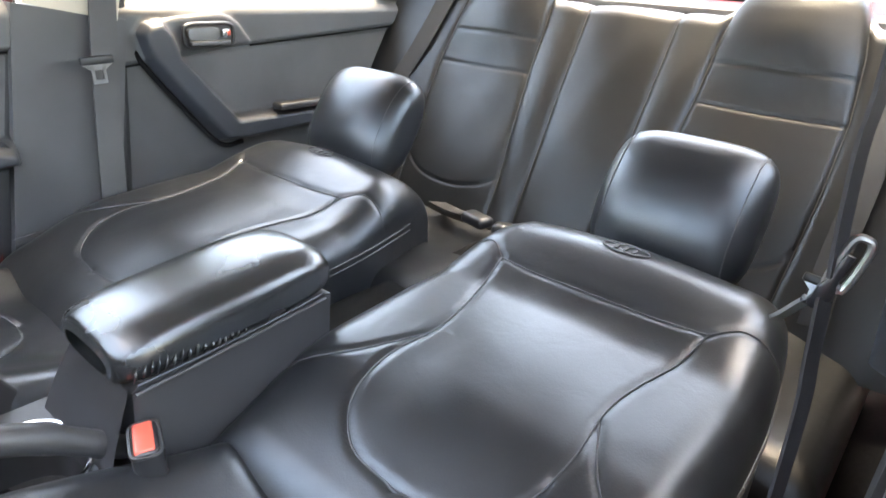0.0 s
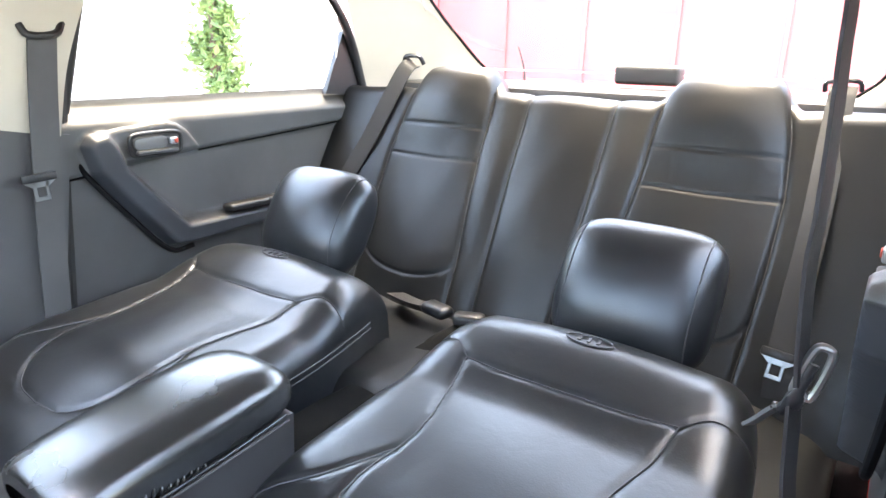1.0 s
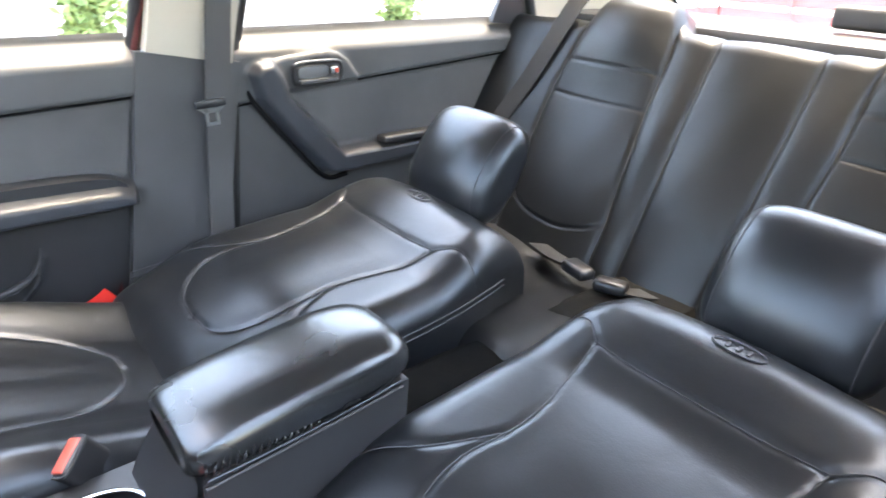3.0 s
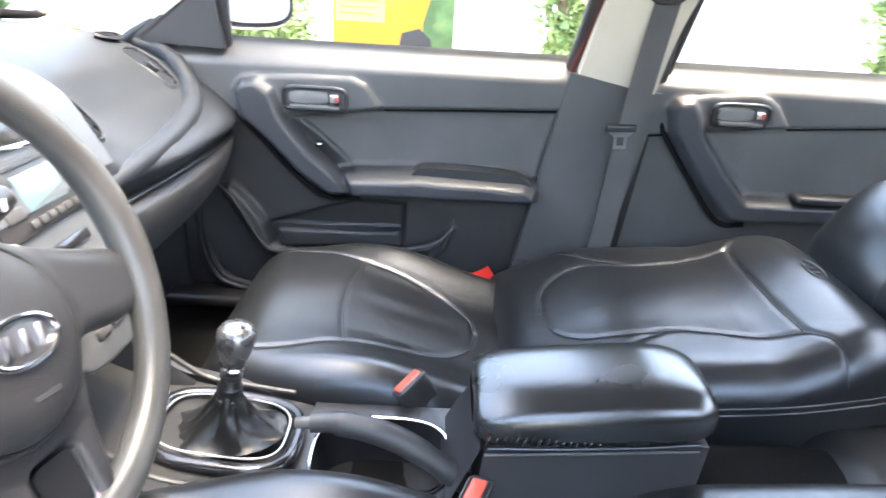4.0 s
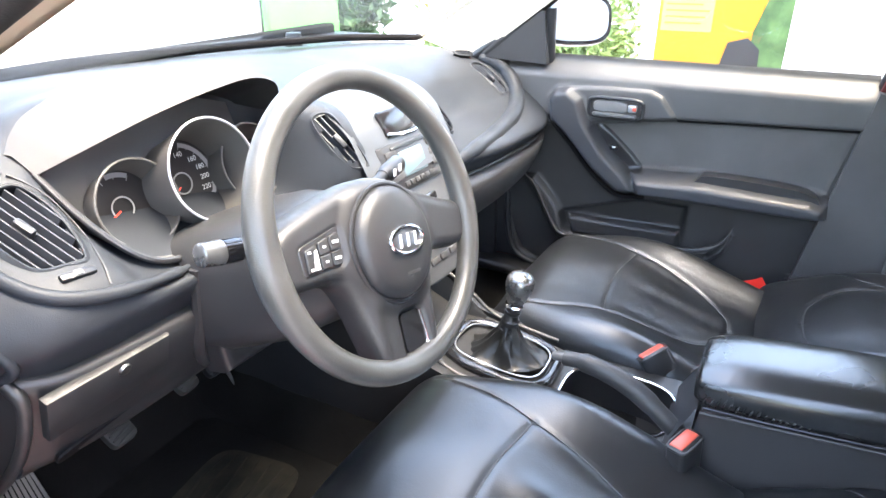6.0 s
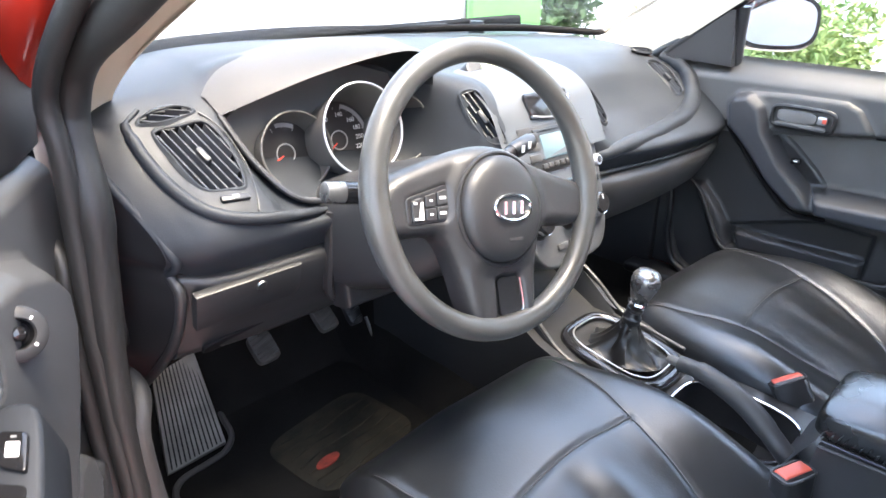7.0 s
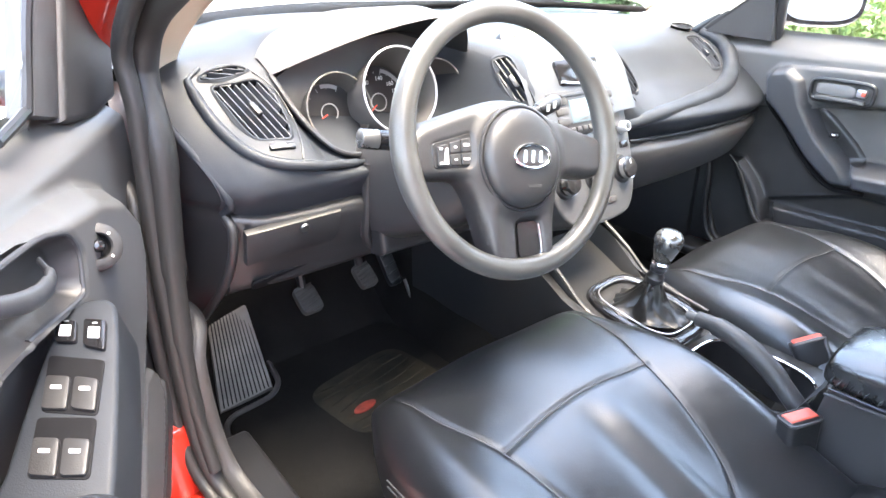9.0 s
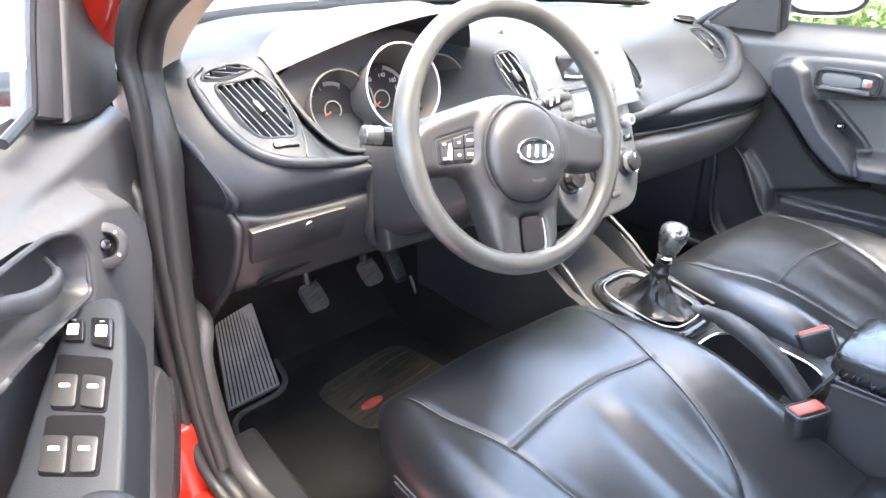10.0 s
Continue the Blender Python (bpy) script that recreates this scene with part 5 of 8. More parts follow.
def rear_belts():
    b = thing("seat_belt", "dark grey belt lying along the rear seat bolster", "seat belt", group="seat belts")
    part("webbing", band([(0.505, -1.185, 1.005), (0.515, -1.145, 0.975), (0.555, -1.045, 0.80), (0.60, -0.965, 0.66), (0.62, -0.90, 0.54)], 0.044, 0.004, (0.9, 0.25, 0.35), 6), WEBBING_DARK, b, "grey belt webbing")
    part("guide", tube([(0.475, -1.19, 1.0), (0.485, -1.18, 1.02), (0.53, -1.18, 1.02), (0.545, -1.19, 1.0)], 0.006, 8, smooth=4), BLACK, b, "black belt guide")
    c = thing("seat_belt", "belt with a steel tongue hanging before the rear seat", "seat belt", group="seat belts")
    part("webbing", band([(-0.540, -1.175, 0.985), (-0.541, -1.13, 0.93), (-0.549, -1.0, 0.74), (-0.547, -0.895, 0.56), (-0.553, -0.85, 0.47)], 0.046, 0.004, (0.95, 0, 0.1), 6), WEBBING_DARK, c, "grey belt webbing")
    part("guide", tube([(-0.510, -1.165, 0.975), (-0.514, -1.16, 0.993), (-0.562, -1.16, 0.996), (-0.570, -1.165, 0.978)], 0.0045, 8, smooth=4), BLACK, c, "black belt guide")
    tongue(c, frame_of((-0.546, -0.872, 0.545), (1, 0, 0.1), (0, -0.4, 0.9)))
    e = thing("belt_buckle", "black rear belt buckle lying on the bench", "buckle", group="buckles")
    part("casing", rbox(0.135, -0.80, 0.478, 0.075, 0.045, 0.026, 0.011, 3, Matrix.Rotation(radians(-12), 4, "Z")), BLACK, e)
    part("strap", band([(0.17, -0.81, 0.476), (0.22, -0.82, 0.470), (0.30, -0.85, 0.462)], 0.05, 0.004, (0, 1, 0.2), 4), WEBBING_DARK, e)
    f = thing("belt_buckle", "black rear belt buckle lying on the bench", "buckle", group="buckles")
    part("casing", rbox(0.045, -0.795, 0.480, 0.07, 0.042, 0.026, 0.011, 3, Matrix.Rotation(radians(22), 4, "Z")), BLACK, f)
    part("strap", band([(0.02, -0.80, 0.478), (0.0, -0.83, 0.470), (-0.01, -0.87, 0.46)], 0.05, 0.004, (1, 0, 0), 4), WEBBING_DARK, f)


rear_belts()


def buckle(x, y, z, lean, turn, label):
    """Stalk buckle with a red button beside the tunnel."""
    b = thing("belt_buckle", label, "buckle", group="buckles")
    m = Matrix.Translation((x, y, z)) @ Matrix.Rotation(radians(lean), 4, "X") @ Matrix.Rotation(radians(turn), 4, "Z")
    part("casing", rbox(0, 0, -0.05, 0.056, 0.030, 0.11, 0.009, 3), BLACK, b, "black buckle casing").matrix_world = m
    part("release_button", rbox(0, 0.001, 0.000, 0.046, 0.020, 0.012, 0.003, 3), RED_PLASTIC, b, "red release button").matrix_world = m
    part("button_rim", tube([(px, py, 0.001) for px, py in ellipse(0.027, 0.0145, 28, power=5)], 0.0022, 6, closed=True), PLASTIC, b).matrix_world = m
    part("stalk", rbox(0, 0, -0.15, 0.03, 0.012, 0.12, 0.005, 2), BLACK, b, "buckle stalk").matrix_world = m
    return b


buckle(-0.128, 0.088, 0.547, -4, -22, "black driver belt buckle with a red button")
buckle(0.108, 0.175, 0.524, -32, -52, "black passenger belt buckle with a red button")


# ---------------------------------------------------------------- dashboard
def across(stations, n=10, steps=5):
    """A skin across the car: stations of (x, [(y, z) ...]), smoothed along and across."""
    xs = [s[0] for s in stations]
    k = len(stations[0][1])
    cols = []
    for j in range(k):
        cols.append(spline([(x, p[j][0], p[j][1]) for x, p in stations], steps))
    rows = []
    for i in range(len(cols[0])):
        rows.append(spline([c[i] for c in cols], n))
    return rows


def vent(parent, outline, run, slats, label, depth=0.03, tab=True, flange=0.007):
    """An air vent: a black duct behind an outline on the dashboard, thin slats along the direction run, and a flange round it."""
    P = [Vector(p) for p in outline]
    mid = sum(P, Vector()) / len(P)
    n = Vector()
    for a, b in zip(P, P[1:] + P[:1]):
        n += (a - mid).cross(b - mid)
    n.normalize()
    if n.dot(Vector((-0.2, -1, 0.6))) < 0:
        n = -n
    run = Vector(run)
    run = (run - n * run.dot(n)).normalized()
    m = frame_of(mid, run, n.cross(run))
    Q = spline([m.inverted() @ p for p in P], 4, closed=True)
    ring = [Vector((q.x, q.y, q.z * 0.6 + 0.002)) for q in Q]
    outer = [q + Vector((q.x, q.y, 0)).normalized() * flange + Vector((0, 0, -0.0025)) for q in ring]
    v = part("air_vent", skin([[m @ p for p in outer], [m @ (p * 0.3 + q * 0.7 + Vector((0, 0, 0.0016))) for p, q in zip(outer, ring)], [m @ p for p in ring], [m @ (p + Vector((0, 0, -0.004))) for p in ring]], caps=False), DASH, parent, label)
    back = [p + Vector((0, 0, -depth)) for p in ring]
    box = skin([[m @ (p + Vector((0, 0, -0.003))) for p in ring], [m @ p for p in back]], True, False, False)
    box.faces.new([box.verts.new(m @ p) for p in back])
    part("vent_duct", box, SEAL_BLACK, v, "dark vent duct")
    poly = [(p.x, p.y) for p in ring]
    y0, y1 = min(p[1] for p in poly), max(p[1] for p in poly)
    xs = np.linspace(min(p[0] for p in poly), max(p[0] for p in poly), 160)
    for i in range(slats):
        y = y0 + (y1 - y0) * (i + 0.5) / slats
        hits = xs[inside(xs, np.full_like(xs, y), poly) < -0.0006]
        if len(hits) > 2:
            a, b = Vector((hits[0], y, -0.005)), Vector((hits[-1], y, -0.005))
            part("vent_slat", band([m @ a, m @ (a.lerp(b, 0.5)), m @ b], 0.010, 0.0019, m.to_3x3() @ Vector((0, 0.25, 1)), 2), DOOR_PULL, v)
    if tab:
        part("vent_tab", rbox(0, 0, 0.001, 0.024, 0.009, 0.012, 0.003, 2), BLACK, v, "vent slider tab").matrix_world = m
    return v


def tuck(p):
    """Draws the driver's end of the dashboard in towards its lower edge."""
    p = Vector(p)
    p.x += 0.036 * float(smooth01(0.95, 0.81, p.z)) * float(smooth01(-0.58, -0.68, p.x))
    return p


VENTS = [
    ([(-0.606, 0.750, 0.941), (-0.573, 0.750, 0.945), (-0.547, 0.748, 0.947), (-0.536, 0.734, 0.934), (-0.532, 0.706, 0.911), (-0.543, 0.662, 0.884), (-0.565, 0.662, 0.884), (-0.586, 0.668, 0.887), (-0.594, 0.684, 0.895), (-0.600, 0.718, 0.915)], (0.022, -0.085, -0.055), 7, "square side air vent", True),
    ([(-0.614, 0.768, 0.956), (-0.598, 0.773, 0.961), (-0.569, 0.774, 0.964), (-0.552, 0.766, 0.960), (-0.560, 0.760, 0.955), (-0.612, 0.761, 0.951)], (0.030, -0.012, -0.004), 3, "small window vent", False),
    ([(-0.173, 0.656, 0.942), (-0.152, 0.642, 0.949), (-0.150, 0.613, 0.924), (-0.140, 0.590, 0.881), (-0.166, 0.597, 0.882), (-0.175, 0.622, 0.906)], (0.015, -0.060, -0.062), 4, "slanted centre air vent", True),
    ([(0.132, 0.675, 0.934), (0.152, 0.664, 0.930), (0.168, 0.640, 0.908), (0.174, 0.610, 0.868), (0.160, 0.605, 0.856), (0.140, 0.622, 0.884), (0.130, 0.650, 0.916)], (0.020, -0.060, -0.070), 4, "slanted centre air vent", True),
    ([(0.590, 0.762, 0.904), (0.640, 0.763, 0.901), (0.640, 0.722, 0.882), (0.611, 0.676, 0.850), (0.580, 0.676, 0.845), (0.585, 0.703, 0.867)], (-0.018, -0.080, -0.052), 5, "side air vent", True),
    ([(0.600, 0.815, 0.934), (0.655, 0.805, 0.928), (0.652, 0.792, 0.922), (0.602, 0.800, 0.928)], (0.030, -0.006, -0.003), 3, "small window vent", False),
]


def make_dashboard():
    d = thing("dashboard", "dark slate moulded dashboard with instruments and vents", "dashboard", Matrix.Translation((0, 0.95, 0.60)))
    d.matrix_world = Matrix()
    # upper pad from the windscreen to the crease above the lower panels
    S = [
        (-0.690, [(0.96, 0.950), (0.88, 0.958), (0.800, 0.952), (0.768, 0.944), (0.725, 0.905), (0.672, 0.860), (0.650, 0.826), (0.668, 0.800)]),
        (-0.655, [(1.00, 0.978), (0.90, 0.982), (0.815, 0.974), (0.772, 0.958), (0.715, 0.905), (0.655, 0.862), (0.632, 0.826), (0.652, 0.792)]),
        (-0.600, [(1.03, 0.990), (0.92, 0.992), (0.830, 0.984), (0.778, 0.964), (0.712, 0.910), (0.643, 0.870), (0.622, 0.828), (0.645, 0.788)]),
        (-0.530, [(1.06, 0.995), (0.94, 1.000), (0.845, 0.992), (0.772, 0.966), (0.705, 0.908), (0.637, 0.864), (0.617, 0.828), (0.640, 0.786)]),
        (-0.490, [(1.07, 0.998), (0.95, 1.006), (0.860, 1.002), (0.800, 0.988), (0.772, 0.905), (0.655, 0.846), (0.616, 0.828), (0.638, 0.786)]),
        (-0.430, [(1.08, 0.998), (0.96, 1.008), (0.870, 1.008), (0.812, 0.998), (0.782, 0.900), (0.660, 0.838), (0.617, 0.826), (0.637, 0.786)]),
        (-0.330, [(1.09, 0.996), (0.97, 1.006), (0.870, 1.008), (0.812, 0.998), (0.782, 0.895), (0.668, 0.832), (0.622, 0.820), (0.640, 0.780)]),
        (-0.230, [(1.10, 0.992), (0.97, 1.000), (0.850, 1.000), (0.790, 0.990), (0.772, 0.890), (0.668, 0.826), (0.640, 0.800), (0.650, 0.770)]),
        (-0.165, [(1.10, 0.990), (0.97, 0.994), (0.840, 0.990), (0.750, 0.974), (0.655, 0.952), (0.598, 0.892), (0.590, 0.820), (0.620, 0.770)]),
        (-0.080, [(1.10, 0.988), (0.97, 0.990), (0.840, 0.984), (0.740, 0.966), (0.660, 0.946), (0.600, 0.890), (0.588, 0.815), (0.620, 0.770)]),
        (0.030, [(1.10, 0.982), (0.97, 0.984), (0.840, 0.976), (0.740, 0.958), (0.660, 0.938), (0.600, 0.885), (0.588, 0.810), (0.620, 0.765)]),
        (0.125, [(1.09, 0.976), (0.97, 0.976), (0.850, 0.968), (0.760, 0.952), (0.680, 0.932), (0.605, 0.880), (0.585, 0.815), (0.610, 0.765)]),
        (0.200, [(1.08, 0.972), (0.97, 0.970), (0.865, 0.962), (0.790, 0.948), (0.720, 0.918), (0.660, 0.862), (0.575, 0.805), (0.600, 0.760)]),
        (0.320, [(1.06, 0.966), (0.96, 0.964), (0.870, 0.956), (0.800, 0.944), (0.735, 0.912), (0.675, 0.850), (0.560, 0.800), (0.588, 0.752)]),
        (0.450, [(1.04, 0.958), (0.95, 0.956), (0.870, 0.948), (0.805, 0.936), (0.742, 0.902), (0.680, 0.842), (0.562, 0.792), (0.588, 0.746)]),
        (0.560, [(1.02, 0.950), (0.94, 0.946), (0.868, 0.938), (0.805, 0.926), (0.738, 0.892), (0.668, 0.838), (0.566, 0.784), (0.590, 0.742)]),
        (0.640, [(0.99, 0.942), (0.92, 0.938), (0.860, 0.930), (0.800, 0.916), (0.730, 0.885), (0.650, 0.835), (0.574, 0.778), (0.596, 0.742)]),
        (0.695, [(0.96, 0.930), (0.90, 0.926), (0.845, 0.918), (0.780, 0.900), (0.705, 0.870), (0.630, 0.825), (0.588, 0.778), (0.606, 0.744)]),
    ]
    rows = [[tuck(p) for p in r] for r in across(S, 12, 11)]
    pad = skin(rows, close_ring=False)
    gone = []
    for outline, *_ in VENTS:
        P = [Vector(p) for p in outline]
        mid = sum(P, Vector()) / len(P)
        rim = [(mid.x + (p.x - mid.x) * 1.05, mid.y + (p.y - mid.y) * 1.05) for p in P]
        near = [f for f in pad.faces if (f.calc_center_median() - mid).length < 0.09]
        c = np.array([f.calc_center_median() for f in near])
        gone += [f for f, k in zip(near, inside(c[:, 0], c[:, 1], rim)) if k < 0]
    bmesh.ops.delete(pad, geom=list(set(gone)), context="FACES")
    part("upper_pad", pad, DASH, d, "dark slate grained dashboard pad")
    # lower panels
    low = [
        (-0.685, [(0.668, 0.800), (0.655, 0.785), (0.668, 0.75), (0.680, 0.70), (0.705, 0.655), (0.78, 0.63)]),
        (-0.64, [(0.652, 0.792), (0.640, 0.780), (0.650, 0.74), (0.668, 0.695), (0.690, 0.662), (0.80, 0.645)]),
        (-0.55, [(0.645, 0.788), (0.630, 0.776), (0.640, 0.735), (0.660, 0.690), (0.685, 0.660), (0.82, 0.65)]),
        (-0.44, [(0.640, 0.786), (0.626, 0.774), (0.636, 0.735), (0.656, 0.690), (0.685, 0.658), (0.82, 0.65)]),
        (-0.28, [(0.650, 0.770), (0.640, 0.760), (0.640, 0.72), (0.656, 0.680), (0.69, 0.655), (0.82, 0.65)]),
        (-0.15, [(0.640, 0.770), (0.630, 0.750), (0.630, 0.70), (0.65, 0.66), (0.69, 0.64), (0.82, 0.64)]),
    ]
    part("lower_panel", skin([[tuck(p) for p in r] for r in across(low, 5, 5)], close_ring=False), PLASTIC, d, "charcoal lower dashboard panel")
    # cover of the fuse box, lock and the plate drawn as a shelf slot
    cov = part("fuse_cover", plate([(-0.072, -0.030), (0.062, -0.026), (0.070, -0.015), (0.070, 0.026), (-0.072, 0.026)], 0.012, frame_of((-0.565, 0.6310, 0.750), (1, -0.03, 0), (0, -0.32, 1)), 0.003, 2), PLASTIC, d, "charcoal fuse cover")
    part("cover_lock", lathe([(0.001, 0.002), (0.006, 0.002), (0.0075, 0.0), (0.0075, -0.004)], 20, frame_of((-0.553, 0.6265, 0.762), (1, 0, 0), (0, -0.32, 1))), STEEL, cov, "steel lock")
    # flat black plate puts the darkness of an opening into colour
    slot = plate(ellipse(0.052, 0.014, 32, power=4), 0.004, frame_of((-0.572, 0.6685, 0.676), (1, -0.02, 0.06), (0, -0.62, 0.78)), 0.0015)
    part("shelf_slot", slot, SEAL_BLACK, d, "black plate drawn as a dark opening")
    # side cover towards the door
    rim_pts = [(-0.694, 0.82, 0.948), (-0.690, 0.745, 0.924), (-0.686, 0.692, 0.874), (-0.684, 0.656, 0.835), (-0.681, 0.649, 0.812), (-0.684, 0.668, 0.796), (-0.684, 0.653, 0.775), (-0.686, 0.663, 0.735), (-0.690, 0.692, 0.685), (-0.696, 0.737, 0.635), (-0.70, 0.80, 0.575), (-0.70, 0.86, 0.52)]
    E = [tuck(p) for p in spline(rim_pts, 5)]
    rows = []
    for k in (0.0, 0.08, 0.25, 0.5, 1.0):
        rows.append([Vector((p.x + (-0.704 - p.x) * min(1.0, 2.2 * k), p.y + (0.92 - p.y) * k, p.z)) for p in E])
    cap = part("side_cover", skin(rows, close_ring=False), BLACK, d, "black end cover", 180.0)
    part("side_dimple", plate(ellipse(0.018, 0.030, 24), 0.003, frame_of((-0.686, 0.76, 0.70), (0, 1, 0), (0, 0, 1)), 0.0015), PLASTIC, cap)
    edge = [(-0.694, 0.80, 0.945), (-0.690, 0.745, 0.922), (-0.686, 0.690, 0.872), (-0.684, 0.655, 0.835), (-0.680, 0.648, 0.812), (-0.684, 0.668, 0.796)]
    part("edge_bead", tube([tuck(p) for p in spline(edge, 5)], 0.006, 10), DASH, d, "rounded dashboard edge")
    edge = [(-0.684, 0.664, 0.792), (-0.682, 0.650, 0.775), (-0.684, 0.660, 0.735), (-0.688, 0.690, 0.685), (-0.694, 0.735, 0.635), (-0.698, 0.80, 0.575)]
    part("edge_bead", tube([tuck(p) for p in spline(edge, 5)], 0.007, 10), PLASTIC, d)
    # driver vents with their surround
    sur = [(-0.612, 0.778, 0.966), (-0.633, 0.765, 0.953), (-0.634, 0.745, 0.938), (-0.629, 0.717, 0.913), (-0.620, 0.681, 0.890), (-0.605, 0.647, 0.873), (-0.576, 0.628, 0.860), (-0.530, 0.620, 0.850), (-0.470, 0.625, 0.840), (-0.440, 0.634, 0.834)]
    part("vent_surround", tube(sur, [0.003, 0.006, 0.0075, 0.008, 0.008, 0.008, 0.008, 0.0075, 0.006, 0.004], 12, smooth=6), DASH, d, "rounded lip round the vents")
    part("panel_joint", tube([(-0.545, 0.757, 0.957), (-0.534, 0.746, 0.946), (-0.523, 0.730, 0.928), (-0.517, 0.702, 0.896), (-0.527, 0.669, 0.884), (-0.536, 0.644, 0.872), (-0.543, 0.630, 0.860)], 0.0014, 6, smooth=5), BLACK, d, "fine joint beside the vents")
    for outline, run, count, label, tab in VENTS:
        vent(d, outline, run, count, label, tab=tab)
    sl = part("vent_wheel", rbox(0, 0, 0, 0.036, 0.010, 0.007, 0.003, 2), BLACK, d, "vent thumb wheel slot")
    sl.matrix_world = frame_of((-0.563, 0.6465, 0.8765), (1, -0.10, -0.08), (0, 0.85, 0.5))
    part("thumb_wheel", rbox(0, 0, 0.001, 0.010, 0.007, 0.007, 0.002, 2), HANDLE_GREY, sl)
    instruments(d)
    centre_stack(d)
    # passenger side: glove box, vent and crease
    g = [
        (0.14, [(0.605, 0.762), (0.585, 0.735), (0.600, 0.68), (0.64, 0.62), (0.74, 0.60)]),
        (0.22, [(0.600, 0.758), (0.572, 0.735), (0.585, 0.68), (0.62, 0.635), (0.74, 0.61)]),
        (0.40, [(0.588, 0.748), (0.564, 0.725), (0.578, 0.675), (0.615, 0.635), (0.74, 0.61)]),
        (0.58, [(0.590, 0.742), (0.572, 0.722), (0.588, 0.675), (0.62, 0.64), (0.74, 0.61)]),
        (0.66, [(0.598, 0.742), (0.585, 0.725), (0.605, 0.69), (0.64, 0.65), (0.74, 0.62)]),
        (0.695, [(0.606, 0.744), (0.600, 0.73), (0.625, 0.70), (0.66, 0.66), (0.74, 0.63)]),
    ]
    part("glove_box", skin(across(g, 5, 5), close_ring=False), PLASTIC, d, "charcoal glove box lid")
    part("crease", tube([(0.13, 0.580, 0.770), (0.22, 0.588, 0.757), (0.40, 0.577, 0.749), (0.58, 0.580, 0.742), (0.69, 0.597, 0.743)], 0.003, 6, smooth=6), BLACK, d, "dark joint above the glove box")
    part("end_bead", tube([(0.120, 0.592, 0.800), (0.165, 0.586, 0.803), (0.239, 0.583, 0.808), (0.362, 0.592, 0.810), (0.512, 0.617, 0.812), (0.612, 0.648, 0.828), (0.662, 0.683, 0.866), (0.686, 0.727, 0.894), (0.694, 0.784, 0.908)], [0.012, 0.014, 0.016, 0.018, 0.020, 0.021, 0.019, 0.016, 0.012], 18, smooth=6), DASH, d, "rounded dashboard rail")
    part("side_cover", plate([(0.60, 0.78), (0.64, 0.83), (0.72, 0.875), (0.80, 0.90), (0.98, 0.92), (0.98, 0.50), (0.80, 0.50), (0.66, 0.65), (0.61, 0.73)], 0.02, frame_of((0.712, 0, 0), (0, 1, 0), (0, 0, 1)), 0.004, 2), PLASTIC, d)
    return d


